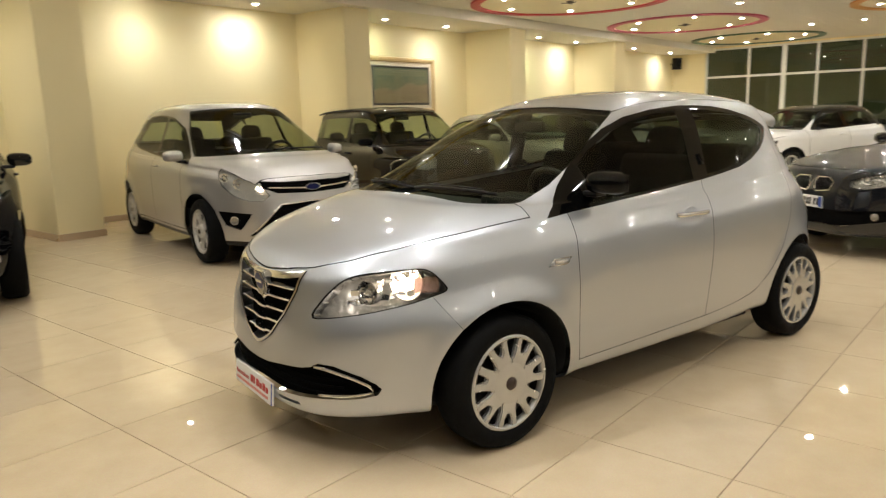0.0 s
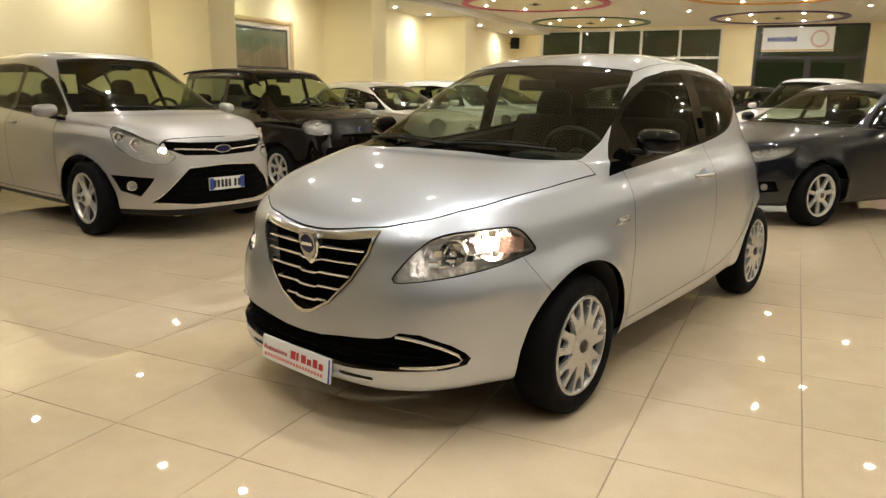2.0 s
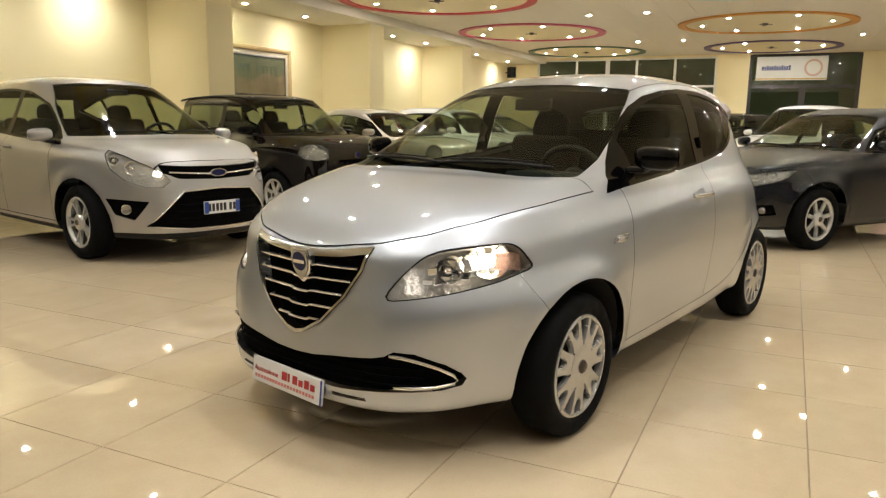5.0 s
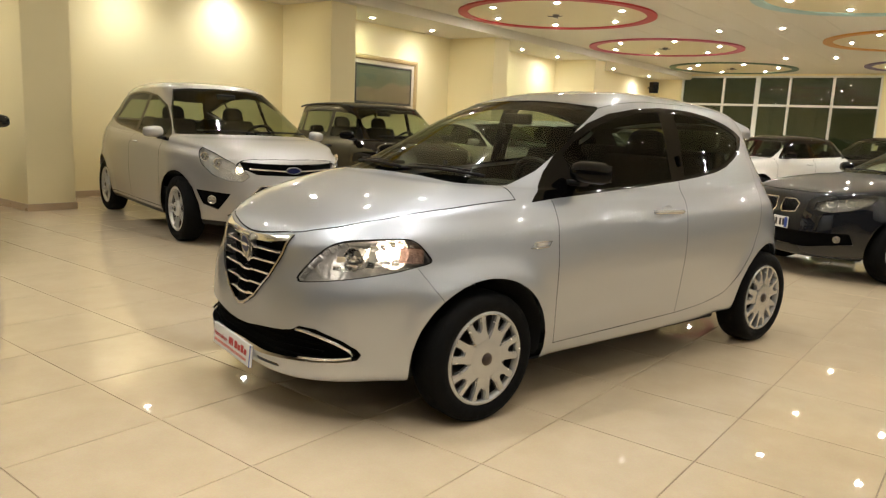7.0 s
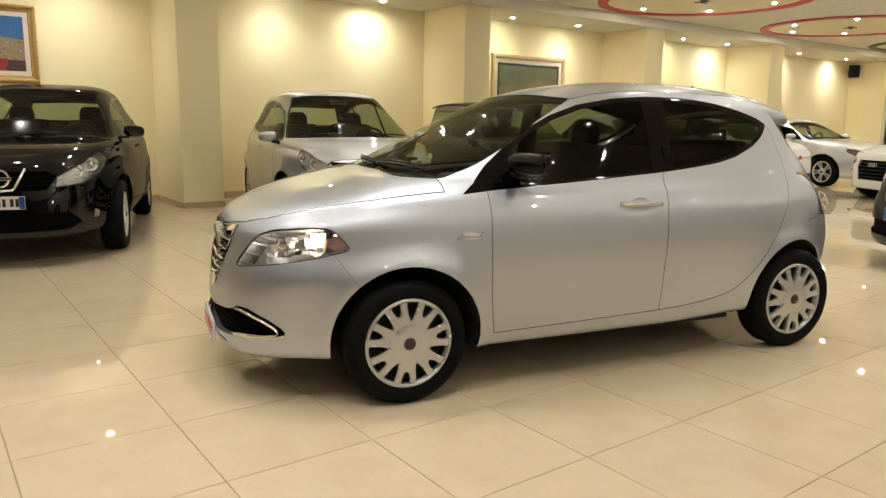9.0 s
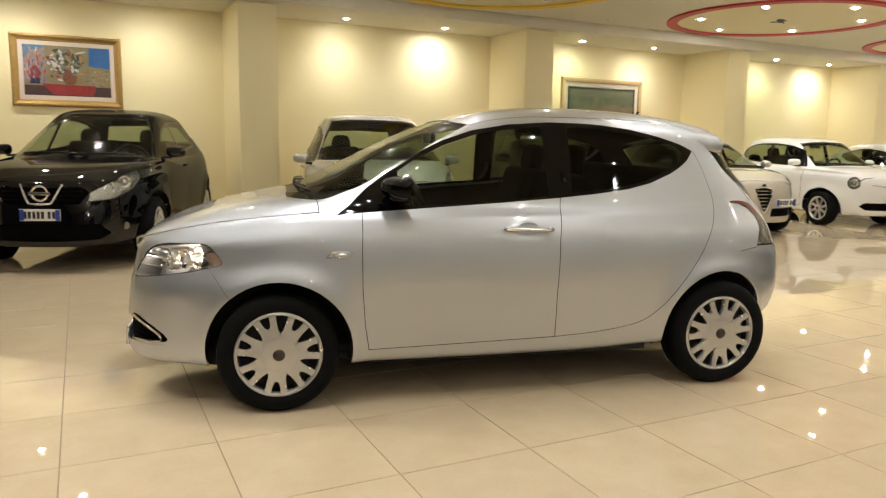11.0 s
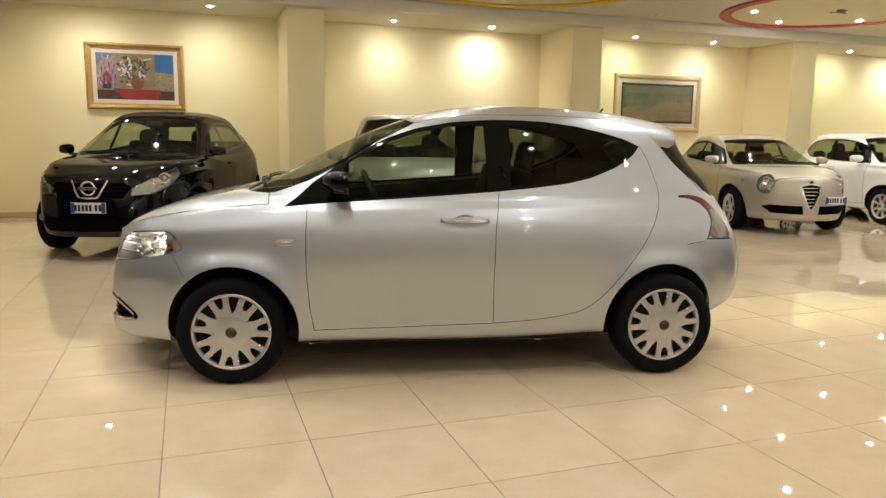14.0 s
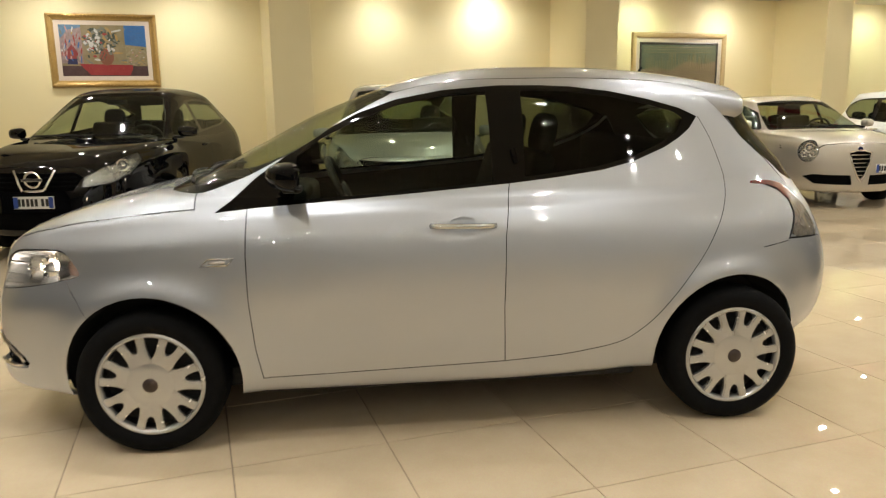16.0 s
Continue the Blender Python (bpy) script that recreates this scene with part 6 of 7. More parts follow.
showroom_car("crossover", "glossy black crossover parked before the flower painting", pose(-1.80, 5.90, 0, 0, 0, 71), BLACK_PAINT, dict(
    xf=-2.20, xr=2.13, w=0.89, h=1.615, zh=0.84, xc=-1.16, zc=1.075, zb=1.05, xrf=-0.30, xrr=1.40, zrr=1.49, xt=1.95, zt=1.18, rw=0.575, wf=-1.315, wr=1.315, wheel=0.335, rim=0.222, spokes=5, style="pair", low=0.24, nf=3.3, track=0.135, screen=0.165,
    dark=([(0.02, 0.815), (-0.34, 0.815), (-0.42, 0.77), (-0.34, 0.655), (0.02, 0.645)], [(0.02, 0.46), (-0.50, 0.46), (-0.58, 0.36), (-0.48, 0.31), (0.02, 0.30)]),
    lens=[(0.35, 0.680), (0.38, 0.765), (0.54, 0.835), (0.76, 0.915), (0.95, 0.955), (0.97, 0.89), (0.84, 0.785), (0.60, 0.695)],
    bowls=((-0.10, -0.02, 0.060, False), (0.08, 0.03, 0.055, False)), plate=(0.555, 0.0), handle=BLACK_PAINT, xb=0.12, dlo=(-0.90, 1.48),
    belt=[(-0.90, 1.045), (0.0, 1.085), (1.0, 1.16), (1.3, 1.22), (1.48, 1.30)], header=[(-0.90, 1.055), (-0.62, 1.20), (-0.30, 1.365), (0.1, 1.465), (0.55, 1.49), (1.0, 1.445), (1.3, 1.375), (1.48, 1.32)]), crossover_face)


# ---- dark grey hatchback with twin grilles ----
def kidney_face(car, on_nose, on_flank, body):
    for s in (-1, 1):
        edge = [(0.03, 0.645), (0.05, 0.735), (0.20, 0.735), (0.255, 0.70), (0.235, 0.620), (0.06, 0.60)]
        fine = [(a[0] + (b[0] - a[0]) * t, a[1] + (b[1] - a[1]) * t) for a, b in zip(edge, edge[1:] + edge[:1]) for t in (0, 0.5)]
        part("grille_surround", tube([on_nose(s * y, z, 0.002) for y, z in fine], 0.006, 6, True), CHROME, car, "chrome rim of a twin grille", smooth=True)
        for y in np.linspace(0.07, 0.22, 7):
            nose_bar("grille_slat", on_nose, (s * y, s * y), (0.615, 0.725), 0.004, BLACK_PLASTIC, car, 0.0)
        c = on_nose(s * 0.62, 0.40, 0.0)
        part("fog_lamp", moved(lathe([(0.0, -0.006), (0.03, -0.006), (0.036, 0.01)], 16), Matrix.Translation((c.x, c.y, c.z)) @ Matrix.Rotation(s * radians(-25), 4, "Z") @ Matrix.Rotation(-math.pi / 2, 4, "Z")), SMOKE_LENS, car, smooth=True)


showroom_car("grey_hatchback", "dark grey hatchback with twin chrome-rimmed grilles", pose(5.60, -1.66, 0, 0, 0, -37), GREY_PAINT, dict(
    xf=-2.11, xr=2.20, w=0.882, h=1.44, zh=0.785, xc=-0.86, zc=0.985, zb=0.955, xrf=-0.02, xrr=1.92, zrr=1.39, xt=2.02, zt=1.03, rw=0.58, wf=-1.345, wr=1.345, wheel=0.315, rim=0.215, spokes=7, style="plain",
    dark=([(-0.03, 0.65), (-0.05, 0.735), (-0.20, 0.735), (-0.255, 0.70), (-0.235, 0.62), (-0.06, 0.60)], [(0.02, 0.44), (-0.40, 0.44), (-0.68, 0.46), (-0.70, 0.36), (-0.40, 0.30), (0.02, 0.30)]),
    lens=[(0.35, 0.66), (0.36, 0.72), (0.50, 0.765), (0.72, 0.80), (0.86, 0.80), (0.80, 0.735), (0.66, 0.68), (0.48, 0.645)],
    bowls=((-0.10, -0.005, 0.045, False), (0.06, 0.01, 0.045, False)), plate=(0.50, 0.0), plate_out=0.004, xb=0.36), kidney_face)


# ---- saloon and hatchbacks further back ----
def frame_face(car, on_nose, on_flank, body):
    edge = [(-0.30, 0.70), (-0.33, 0.60), (-0.27, 0.36), (0.27, 0.36), (0.33, 0.60), (0.30, 0.70)]
    fine = [(a[0] + (b[0] - a[0]) * t, a[1] + (b[1] - a[1]) * t) for a, b in zip(edge, edge[1:] + edge[:1]) for t in (0, 0.33, 0.66)]
    part("grille_surround", tube([on_nose(y, z, 0.003) for y, z in fine], 0.010, 6, True), CHROME, car, "chrome frame of the single grille", smooth=True)
    for z in (0.41, 0.47, 0.53, 0.59, 0.65):
        ys = np.linspace(-0.28, 0.28, 7)
        nose_bar("grille_bar", on_nose, ys, [z] * 7, 0.007, BLACK_PLASTIC, car, -0.010)
    for k in range(4):
        x = on_nose(0, 0.62).x - 0.012
        part("badge_ring", moved(lathe([(0.026, 0.0), (0.030, -0.005), (0.034, 0.0)], 18), Matrix.Translation((x, -0.066 + 0.044 * k, 0.62)) @ Matrix.Rotation(-math.pi / 2, 4, "Z")), CHROME, car)


FRAME_DARK = ([(0.02, 0.70), (-0.30, 0.70), (-0.33, 0.60), (-0.27, 0.36), (0.02, 0.36)], [(-0.46, 0.46), (-0.70, 0.47), (-0.72, 0.40), (-0.48, 0.36)])
FRAME_LENS = [(0.38, 0.635), (0.36, 0.70), (0.50, 0.745), (0.70, 0.785), (0.86, 0.80), (0.84, 0.74), (0.70, 0.67), (0.52, 0.625)]
showroom_car("saloon", "pale silver saloon with a single-frame grille", pose(13.4, 5.6, 0, 0, 0, 80), A_SILVER, dict(
    xf=-2.22, xr=2.20, w=0.895, h=1.42, zh=0.775, xc=-0.95, zc=0.98, zb=0.955, xrf=-0.12, xrr=1.05, zrr=1.345, xt=1.72, zt=1.02, rw=0.57, wf=-1.32, wr=1.32, wheel=0.315, rim=0.22, spokes=5, style="pair",
    dark=FRAME_DARK, lens=FRAME_LENS, plate=(0.50, 0.0), xb=0.25), frame_face)
showroom_car("white_hatchback", "white small hatchback with a dark contrast roof", pose(12.0, 1.75, 0, 0, 0, -24), WHITE_PAINT, dict(
    xf=-1.98, xr=1.97, w=0.87, h=1.42, zh=0.78, xc=-0.92, zc=0.98, zb=0.955, xrf=-0.15, xrr=1.40, zrr=1.33, xt=1.70, zt=1.03, rw=0.57, wf=-1.235, wr=1.235, wheel=0.310, rim=0.215, spokes=5, style="pair", doors=3,
    dark=FRAME_DARK, lens=FRAME_LENS, mirror_paint=GLOSS_BLACK, roof=GLOSS_BLACK, xb=0.30), frame_face)
showroom_car("white_compact", "white compact hatchback behind the grey one", pose(12.9, -1.40, 0, 0, 0, -26), WHITE_PAINT, dict(
    xf=-2.0, xr=1.95, w=0.86, h=1.64, zh=0.85, xc=-1.0, zc=1.02, zb=0.99, xrf=-0.25, xrr=1.50, zrr=1.52, xt=1.75, zt=1.06, rw=0.58, wf=-1.25, wr=1.25, wheel=0.310, rim=0.215, spokes=5, style="plain",
    dark=FRAME_DARK, lens=FRAME_LENS, xb=0.15), None)
showroom_car("black_hatchback", "black hatchback parked near the shop window", pose(16.0, 0.25, 0, 0, 0, -24), BLACK_PAINT, dict(
    xf=-2.0, xr=1.95, w=0.86, h=1.50, zh=0.85, xc=-1.0, zc=1.03, zb=1.0, xrf=-0.25, xrr=1.50, zrr=1.41, xt=1.75, zt=1.06, rw=0.58, wf=-1.25, wr=1.25, wheel=0.310, rim=0.215, spokes=5, style="plain",
    dark=FRAME_DARK, lens=FRAME_LENS, xb=0.15), None)

# ==== pictures and small things ====
GOLD = vary(material("gilt_frame", (0.42, 0.26, 0.07), 0.38, 0.35), (0.34, 0.20, 0.05), (0.52, 0.34, 0.11), 14, (0.28, 0.5), bump=0.5, bump_scale=45)
PALE_WOOD = vary(material("pale_wood_frame", (0.50, 0.36, 0.16), 0.45), (0.46, 0.32, 0.13), (0.56, 0.41, 0.20), 9, (0.4, 0.55))
MOUNT = vary(material("picture_mount", (0.62, 0.51, 0.40), 0.7), (0.60, 0.49, 0.38), (0.64, 0.54, 0.43), 8)


def moulding(w, h, wide, deep, steps):
    """A mitred frame round a w x h opening, standing out along -y; steps: (share of width, share of depth)."""
    bm = bmesh.new()
    loops = []
    for u, v in steps:
        x, z = w / 2 + wide * u, h / 2 + wide * u
        loops.append([bm.verts.new((sx * x, -deep * v, sz * z)) for sx, sz in ((-1, -1), (1, -1), (1, 1), (-1, 1))])
    for a, b in zip(loops, loops[1:]):
        for i in range(4):
            bm.faces.new((a[i], a[(i + 1) % 4], b[(i + 1) % 4], b[i]))
    bmesh.ops.recalc_face_normals(bm, faces=bm.faces[:])
    return bm


def flat_shape(points, y, mat, name, parent):
    bm = bmesh.new()
    bm.faces.new([bm.verts.new((x, y, z)) for x, z in points])
    bmesh.ops.recalc_face_normals(bm, faces=bm.faces[:])
    for f in bm.faces:
        if f.normal.y > 0:
            f.normal_flip()
    return part(name, bm, mat, parent)


def dab(name, colour, rough=0.55, shift=0.06, scale=9):
    colour, shift = tuple(c ** 1.15 * 0.56 for c in colour), shift * 0.6
    return vary(material(name, colour, rough), tuple(max(0, c - shift) for c in colour), tuple(min(1, c + shift) for c in colour), scale, bump=0.3, bump_scale=40)


# still life with flowers, gilt frame
W1, H1 = 1.46, 1.035
pic = thing("framed_painting", pose(-2.253, BACK - 0.004, 2.210), "gilt-framed still life of flowers over a red cloth", "painting")
part("frame", moulding(W1 - 0.20, H1 - 0.20, 0.10, 0.06, ((0, 0.15), (0.1, 0.45), (0.25, 0.5), (0.4, 0.75), (0.65, 1.0), (0.85, 0.95), (0.95, 0.6), (1.0, 0.0))), GOLD, pic, "carved gilt moulding")
beads = []
for k in range(26):
    for z in (-1, 1):
        beads.append(moved(box((-0.018, -0.010, -0.012), (0.018, 0.004, 0.012), 0.006), Matrix.Translation((-W1 / 2 + 0.05 + (W1 - 0.10) * k / 25, -0.062, z * (H1 / 2 - 0.035)))))
for k in range(1, 18):
    for x in (-1, 1):
        beads.append(moved(box((-0.012, -0.010, -0.018), (0.012, 0.004, 0.018), 0.006), Matrix.Translation((x * (W1 / 2 - 0.035), -0.062, -H1 / 2 + 0.05 + (H1 - 0.10) * k / 18))))
tagged(part("frame_beading", join(*beads), GOLD, pic), kind="stuff")
part("mount", moulding(W1 - 0.32, H1 - 0.32, 0.06, 0.02, ((0, 0.5), (1.0, 0.7))), MOUNT, pic)
CW, CH = W1 - 0.32, H1 - 0.32
canvas = part("canvas", moved(box((-CW / 2, -0.010, -CH / 2), (CW / 2, 0.0, CH / 2)), Matrix.Identity(4)), dab("canvas_wall", (0.42, 0.34, 0.18), 0.6, 0.08), pic)
X = lambda u: -CW / 2 + u * CW
Z = lambda v: CH / 2 - v * CH
flat_shape([(X(0.75), Z(0.0)), (X(1.0), Z(0.0)), (X(1.0), Z(0.42)), (X(0.75), Z(0.38))], -0.0112, dab("canvas_sky", (0.05, 0.24, 0.55), 0.6, 0.05, 4), "painted_sky", canvas)
flat_shape([(X(0.75), Z(0.38)), (X(1.0), Z(0.42)), (X(1.0), Z(0.80)), (X(0.75), Z(0.76))], -0.0112, dab("canvas_field", (0.46, 0.38, 0.20), 0.6, 0.16, 30), "painted_field", canvas)
flat_shape([(X(0.0), Z(0.0)), (X(0.25), Z(0.0)), (X(0.25), Z(0.18)), (X(0.0), Z(0.30))], -0.0112, dab("canvas_sky_pale", (0.20, 0.35, 0.50), 0.6, 0.12, 14), "painted_sky", canvas)
flat_shape([(X(0.0), Z(0.28)), (X(0.10), Z(0.10)), (X(0.25), Z(0.05)), (X(0.25), Z(0.75)), (X(0.0), Z(0.75))], -0.0116, dab("canvas_town", (0.48, 0.36, 0.33), 0.6, 0.2, 22), "painted_town", canvas)
flat_shape([(X(0.04), Z(0.55)), (X(0.13), Z(0.38)), (X(0.20), Z(0.55)), (X(0.18), Z(0.66)), (X(0.05), Z(0.66))], -0.0120, dab("canvas_roof", (0.42, 0.06, 0.04)), "painted_roof", canvas)
flat_shape([(X(0.06), Z(0.66)), (X(0.18), Z(0.66)), (X(0.18), Z(0.77)), (X(0.07), Z(0.77))], -0.0120, dab("canvas_blue_shade", (0.03, 0.04, 0.14), 0.6, 0.02), "painted_shade", canvas)
flat_shape([(X(0.0), Z(0.80)), (X(1.0), Z(0.80)), (X(1.0), Z(1.0)), (X(0.0), Z(1.0))], -0.0118, dab("canvas_ledge", (0.14, 0.07, 0.06), 0.6, 0.03, 12), "painted_ledge", canvas)
flat_shape([(X(0.20), Z(0.76)), (X(0.82), Z(0.78)), (X(0.82), Z(0.86)), (X(0.78), Z(0.985)), (X(0.32), Z(0.975))], -0.0124, dab("canvas_red_cloth", (0.50, 0.025, 0.02), 0.55, 0.05, 5), "painted_cloth", canvas)
flat_shape([(X(0.52 + 0.085 * math.cos(a)), Z(0.62 + 0.17 * math.sin(a))) for a in np.linspace(0, 2 * math.pi, 20, endpoint=False)], -0.0128, dab("canvas_pot", (0.36, 0.15, 0.07), 0.55, 0.05, 7), "painted_pot", canvas)
rng = random.Random(4)
PETALS = [dab("canvas_white_petal", (0.80, 0.78, 0.72)), dab("canvas_red_petal", (0.50, 0.08, 0.05), shift=0.03), dab("canvas_dark_leaf", (0.10, 0.12, 0.08), shift=0.02), dab("canvas_grey_leaf", (0.30, 0.30, 0.24)), dab("canvas_pink_petal", (0.70, 0.42, 0.38)), dab("canvas_blue_touch", (0.08, 0.22, 0.48)), dab("canvas_ochre", (0.60, 0.40, 0.14)), dab("canvas_night_blue", (0.03, 0.04, 0.14), shift=0.02)]


def touch(name, u, v, long, wide, turn, mat, lift):
    """One stroke of paint: an uneven lozenge."""
    ring = []
    for b in np.linspace(0, 2 * math.pi, 8, endpoint=False):
        p, q = long * math.cos(b) * rng.uniform(0.75, 1.2), wide * math.sin(b) * rng.uniform(0.7, 1.2)
        x, z = X(u) + p * math.cos(turn) - q * math.sin(turn), Z(v) + p * math.sin(turn) + q * math.cos(turn)
        ring.append((min(max(x, X(0.005)), X(0.995)), min(max(z, Z(0.995)), Z(0.005))))
    flat_shape(ring, -lift, mat, name, canvas)


for k in range(46):
    touch("painted_wall", rng.uniform(0.27, 0.73), rng.uniform(0.03, 0.74), rng.uniform(0.03, 0.08), rng.uniform(0.008, 0.02), rng.uniform(-0.6, 0.9), PETALS[rng.choice((3, 6, 0))] if k % 3 == 0 else canvas.data.materials[0], 0.0113 + 0.00001 * k)
for k in range(40):
    touch("painted_town", rng.uniform(0.01, 0.24), rng.uniform(0.06, 0.72), rng.uniform(0.02, 0.055), rng.uniform(0.006, 0.014), rng.uniform(1.2, 1.9), PETALS[rng.choice((0, 4, 4, 5, 6, 1, 3))], 0.0121 + 0.00001 * k)
for k in range(80):
    a, r = rng.uniform(0, 6.28), rng.uniform(0, 1) ** 0.5
    touch("painted_leaf", 0.47 + 0.19 * r * math.cos(a), 0.31 + 0.26 * r * math.sin(a), rng.uniform(0.03, 0.06), rng.uniform(0.012, 0.024), rng.uniform(0, 3.1), PETALS[rng.choice((2, 2, 3, 3, 6))], 0.0126 + 0.00001 * k)
for k in range(66):
    a, r = rng.uniform(0, 6.28), rng.uniform(0, 1) ** 0.6
    s = rng.uniform(0.013, 0.028)
    touch("painted_flower", 0.46 + 0.18 * r * math.cos(a), 0.32 + 0.25 * r * math.sin(a) + (0.16 if k % 8 == 0 else 0), s * 1.2, s * 0.8, rng.uniform(0, 3.1), PETALS[rng.choice((0, 0, 0, 3, 1, 2))], 0.0132 + 0.00001 * k)
for k in range(40):
    touch("painted_stroke", rng.uniform(0.77, 0.985), rng.uniform(0.45, 0.78), rng.uniform(0.008, 0.026), rng.uniform(0.004, 0.008), rng.uniform(-0.4, 0.6), PETALS[rng.choice((6, 6, 0, 4, 3, 2))], 0.0118 + 0.00001 * k)
for k in range(10):
    touch("painted_cloud", rng.uniform(0.77, 0.98), rng.uniform(0.05, 0.40), rng.uniform(0.03, 0.06), 0.006, rng.uniform(-0.1, 0.1), PETALS[5], 0.0116 + 0.00001 * k)
for k in range(12):
    touch("painted_shade", 0.455 + 0.015 * (k % 5), 0.53 + 0.025 * (k // 2), 0.02, 0.008, 1.4, PETALS[1 if k % 2 else 2], 0.0142 + 0.00001 * k)
for k in range(14):
    touch("painted_fold", rng.uniform(0.30, 0.80), rng.uniform(0.82, 0.95), rng.uniform(0.02, 0.05), 0.005, rng.uniform(0.9, 1.8), PETALS[1], 0.0128 + 0.00001 * k)

# glazed dark relief picture, pale wooden frame
W2, H2, X2 = 2.08, 1.145, 7.60
pic2 = thing("framed_print", pose(X2, BACK - 0.004, 2.050), "dark green relief print behind glass in a pale wooden frame", "picture")
part("frame", moulding(W2 - 0.20, H2 - 0.20, 0.10, 0.05, ((0, 0.2), (0.15, 0.8), (0.5, 1.0), (0.85, 0.9), (1.0, 0.0))), PALE_WOOD, pic2, "pale wooden moulding")
part("mount", moulding(W2 - 0.36, H2 - 0.36, 0.085, 0.02, ((0, 0.5), (1.0, 0.6))), MOUNT, pic2)
part("edge", moulding(W2 - 0.44, H2 - 0.44, 0.045, 0.02, ((0, 0.7), (0.5, 1.2), (1.0, 0.6))), dab("print_edge", (0.10, 0.08, 0.06), 0.5, 0.02), pic2)
PRINT = vary(material("print_relief", (0.10, 0.12, 0.08), 0.5), (0.045, 0.075, 0.055), (0.17, 0.17, 0.10), 4, detail=8, bump=0.8, bump_scale=14)
sheet = part("print", box((-W2 / 2 + 0.2, -0.012, -H2 / 2 + 0.2), (W2 / 2 - 0.2, -0.004, H2 / 2 - 0.2)), PRINT, pic2, "dark green embossed print")
LINE = dab("print_line", (0.52, 0.43, 0.22), 0.5, 0.12)
BROWN = dab("print_brown", (0.46, 0.33, 0.14), 0.5, 0.22, 5)
flat_shape([(-W2 / 2 + 0.21, -H2 / 2 + 0.21), (W2 / 2 - 0.21, -H2 / 2 + 0.21)] + [(x, -0.02 + 0.07 * math.sin(3.1 * x) + 0.04 * math.sin(9 * x)) for x in np.linspace(W2 / 2 - 0.21, -W2 / 2 + 0.21, 22)], -0.0128, BROWN, "print_ground", sheet)
for k in range(5):
    part("print_band", box((-W2 / 2 + 0.26, -0.016, -H2 / 2 + 0.25 + 0.035 * k), (W2 / 2 - 0.26, -0.012, -H2 / 2 + 0.262 + 0.035 * k)), LINE, sheet)
for k in range(30):
    x = -W2 / 2 + 0.32 + (W2 - 0.64) * k / 29
    hgt = 0.18 + 0.16 * rng.random()
    part("print_stalk", moved(box((-0.008, -0.0165, 0), (0.008, -0.0132, hgt), 0.002), Matrix.Translation((x, 0, -H2 / 2 + 0.45)) @ Matrix.Rotation(rng.uniform(-0.12, 0.12), 4, "Y")), LINE, sheet)
for k in range(3):
    part("print_band", box((-W2 / 2 + 0.26, -0.016, H2 / 2 - 0.27 - 0.045 * k), (W2 / 2 - 0.26, -0.012, H2 / 2 - 0.258 - 0.045 * k)), LINE, sheet)
glazing = part("glazing", box((-W2 / 2 + 0.11, -0.024, -H2 / 2 + 0.11), (W2 / 2 - 0.11, -0.020, H2 / 2 - 0.11)), glass("picture_glass", (0.95, 0.97, 0.95), 0.03, 0.02), pic2)
glazing.visible_shadow = False

# white fridge with a dark crate on it
FRIDGE_WHITE = vary(material("fridge_white", (0.72, 0.72, 0.70), 0.35), (0.70, 0.70, 0.68), (0.75, 0.75, 0.73), 5, (0.3, 0.42))
fridge = thing("fridge", pose(-4.52, 6.86, 0), "small white fridge standing against the pillar", "fridge")
part("cabinet", box((-0.27, -0.24, 0.02), (0.27, 0.27, 0.98), 0.02), FRIDGE_WHITE, fridge)
part("door", box((-0.27, -0.29, 0.05), (0.27, -0.248, 0.98), 0.015), FRIDGE_WHITE, fridge)
part("door_handle", box((0.20, -0.31, 0.80), (0.225, -0.285, 0.94), 0.006), LAMP_GREY, fridge)
for x in (-0.22, 0.22):
    for y in (-0.2, 0.2):
        part("foot", moved(lathe([(0.0, 0.0), (0.02, 0.0), (0.018, 0.03), (0.0, 0.03)], 10, "z"), Matrix.Translation((x, y, 0))), BLACK_PLASTIC, fridge)
crate = thing("crate", pose(-4.50, 6.84, 0.98), "dark plastic crate of small bottles on the fridge", "crate")
part("tray", join(box((-0.22, -0.16, 0.0), (0.22, 0.16, 0.012), 0.004), box((-0.22, -0.16, 0.0), (0.22, -0.148, 0.10), 0.004), box((-0.22, 0.148, 0.0), (0.22, 0.16, 0.10), 0.004), box((-0.22, -0.148, 0.0), (-0.208, 0.148, 0.10), 0.004), box((0.208, -0.148, 0.0), (0.22, 0.148, 0.10), 0.004)), BLACK_PLASTIC, crate)
for k in range(6):
    bottle = thing("bottle", pose(-4.50 - 0.16 + 0.064 * k, 6.84 + 0.04 * (k % 2), 0.992), "small bottle standing in the dark crate", "bottle", "bottles in the crate")
    part("glass_body", lathe([(0.0, 0.0), (0.024, 0.0), (0.024, 0.075), (0.012, 0.095), (0.0, 0.095)], 14, "z"), SMOKE_LENS, bottle, smooth=True)
    part("cap", lathe([(0.0, 0.118), (0.013, 0.118), (0.013, 0.095)], 12, "z"), INK_RED if k % 2 else FRIDGE_WHITE, bottle)

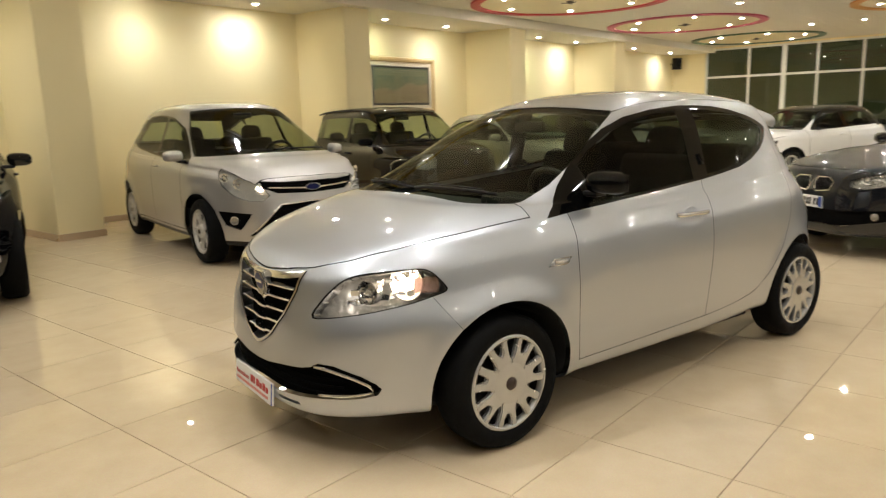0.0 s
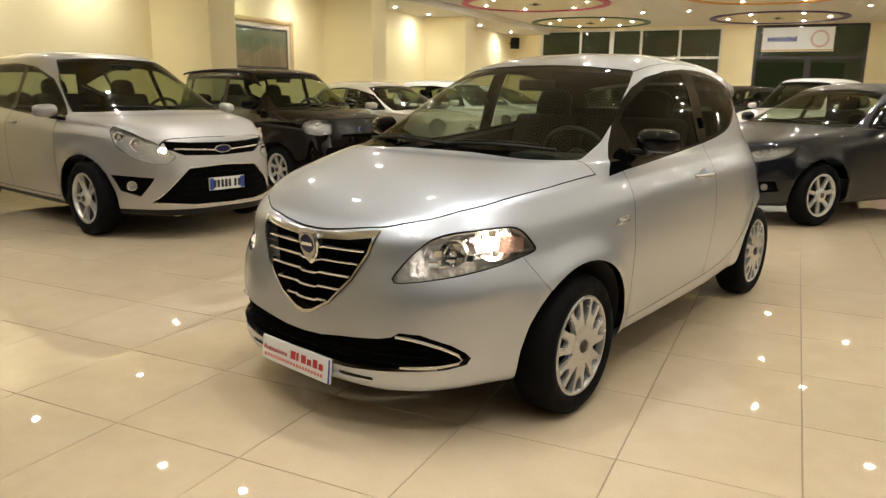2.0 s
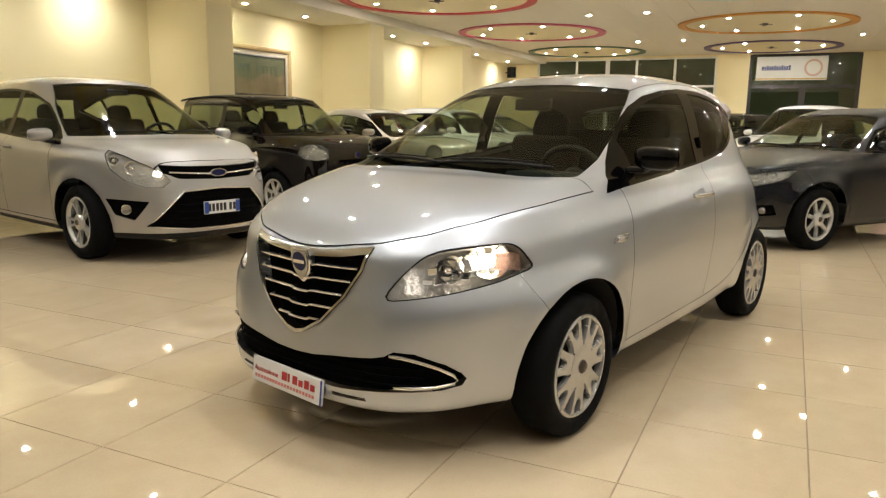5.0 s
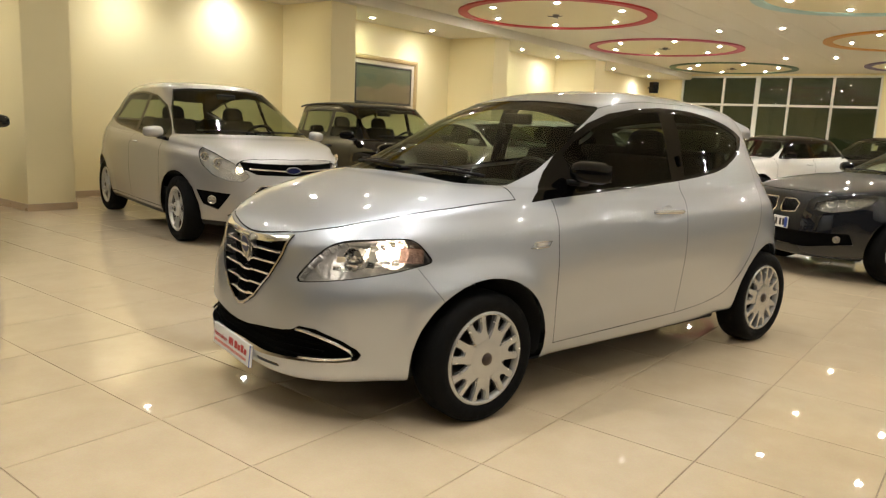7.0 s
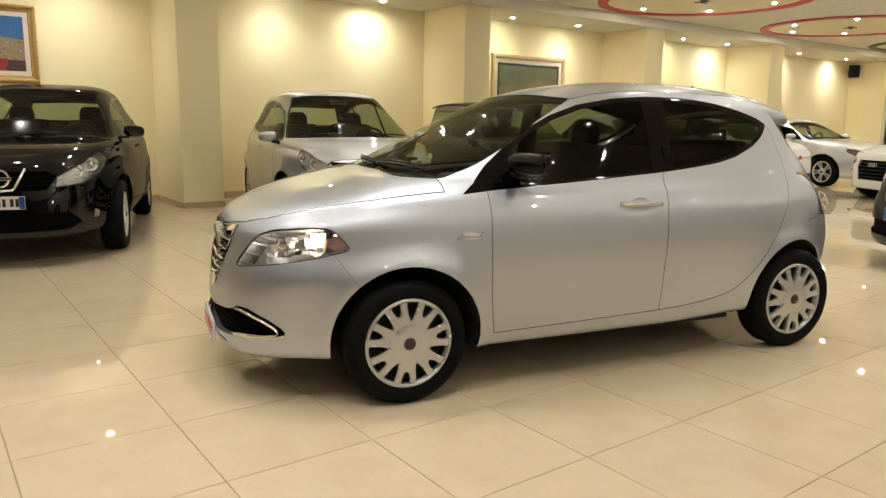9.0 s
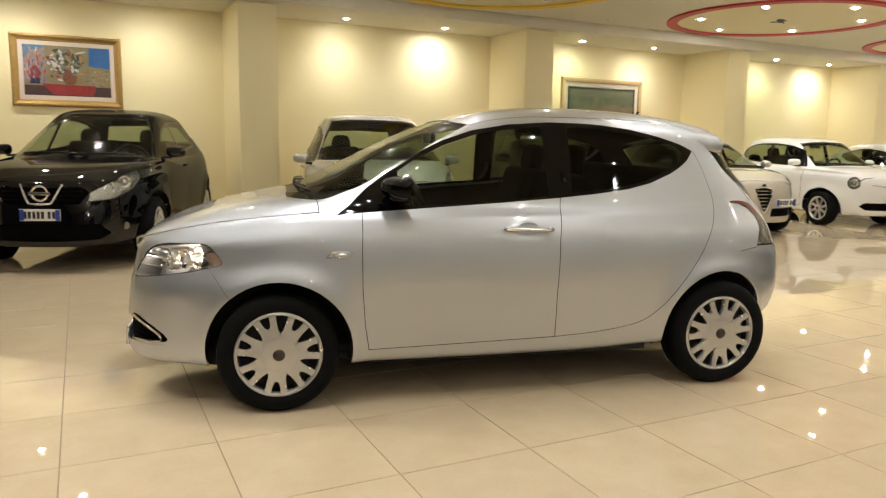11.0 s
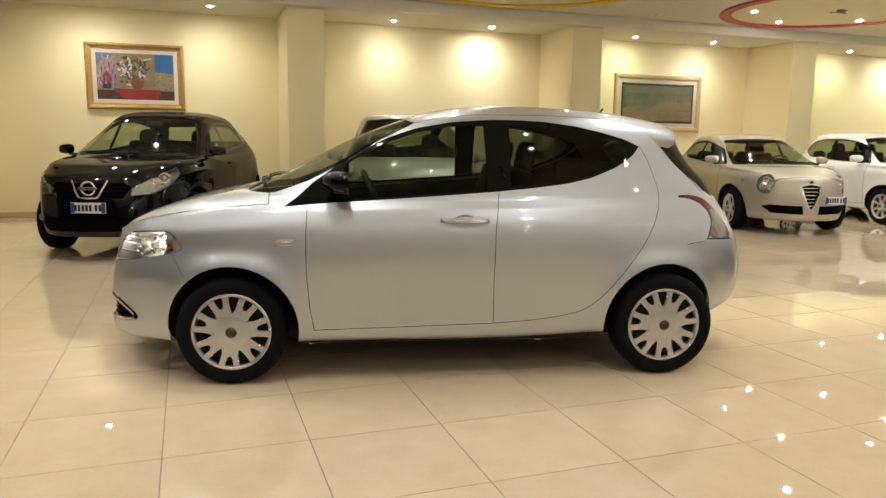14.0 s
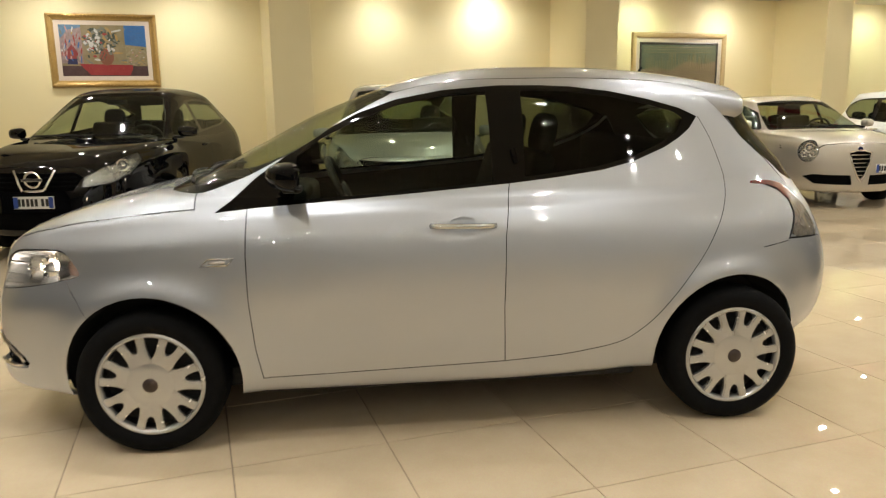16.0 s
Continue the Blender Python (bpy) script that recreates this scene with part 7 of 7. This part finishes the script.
VENT = material("vent_grey", (0.22, 0.20, 0.16), 0.6)
vent = thing("wall_grille", pose(-4.358, 7.80, 0.62), "tall narrow grey vent in the side of the pillar", "vent")
part("backing", box((0.0, -0.09, -0.42), (0.006, 0.09, 0.42)), VENT, vent)
for k in range(20):
    part("slat", box((0.005, -0.075, -0.40 + 0.041 * k), (0.016, 0.075, -0.38 + 0.041 * k), 0.002), VENT, vent)
for at, label in ((pose(-4.22, 8.15, 2.98, 0, 0, 20), "black loudspeaker high in the corner"), (pose(21.2, 8.12, 2.95, 0, 0, -30), "black loudspeaker high in the far corner")):
    box_speaker = thing("loudspeaker", at, label, "loudspeaker", "loudspeakers")
    part("case", box((-0.12, -0.11, -0.19), (0.12, 0.11, 0.19), 0.015), BLACK_PLASTIC, box_speaker)
    part("cone", lathe([(0.0, -0.10), (0.03, -0.10), (0.075, -0.114), (0.085, -0.112)], 20), GLOSS_BLACK, box_speaker, smooth=True)
    part("bracket", box((-0.02, 0.10, -0.02), (0.02, 0.32, 0.02)), BLACK_PLASTIC, box_speaker)

# ==== floor tiles ====
PITCH, JOINT = 0.609, 0.0035
TILE_X, TILE_Y = -2.284, -1.360


def tile_shape(x, y):
    """Four top corners and the bevelled foot of one tile."""
    a, b = JOINT / 2, PITCH - JOINT / 2
    e = 0.0012
    top = [(x + u, y + v, 0.0) for u, v in ((a + e, a + e), (b - e, a + e), (b - e, b - e), (a + e, b - e))]
    foot = [(x + u, y + v, -0.0040) for u, v in ((a, a), (b, a), (b, b), (a, b))]
    return top + foot, [(0, 1, 2, 3), (4, 5, 1, 0), (5, 6, 2, 1), (6, 7, 3, 2), (7, 4, 0, 3)]


shape, quads = tile_shape(0, 0)
tile_mesh = bpy.data.meshes.new("tile")
tile_mesh.from_pydata(shape, [], quads)
tile_mesh.materials.append(TILE)
far_verts, far_faces = [], []
for i in range(math.floor((LEFT - TILE_X) / PITCH), math.ceil((RIGHT - TILE_X) / PITCH)):
    for j in range(math.floor((FRONT - TILE_Y) / PITCH), math.ceil((BACK - TILE_Y) / PITCH)):
        x, y = TILE_X + i * PITCH, TILE_Y + j * PITCH
        if -3.6 < x < 3.6 and -3.9 < y < 5.6:
            tile = new("tile", tile_mesh)
            tile.parent, tile.location = floor, (x, y, 0)
        elif x + PITCH < RIGHT and y + PITCH < BACK + 0.3:
            v, f = tile_shape(x, y)
            n = len(far_verts)
            far_verts += v
            far_faces += [tuple(k + n for k in q) for q in f]
far = bpy.data.meshes.new("far_tiles")
far.from_pydata(far_verts, [], far_faces)
far.materials.append(TILE)
tagged(part("far_tiles", far, None, floor), "cream polished floor tiles", kind="stuff")
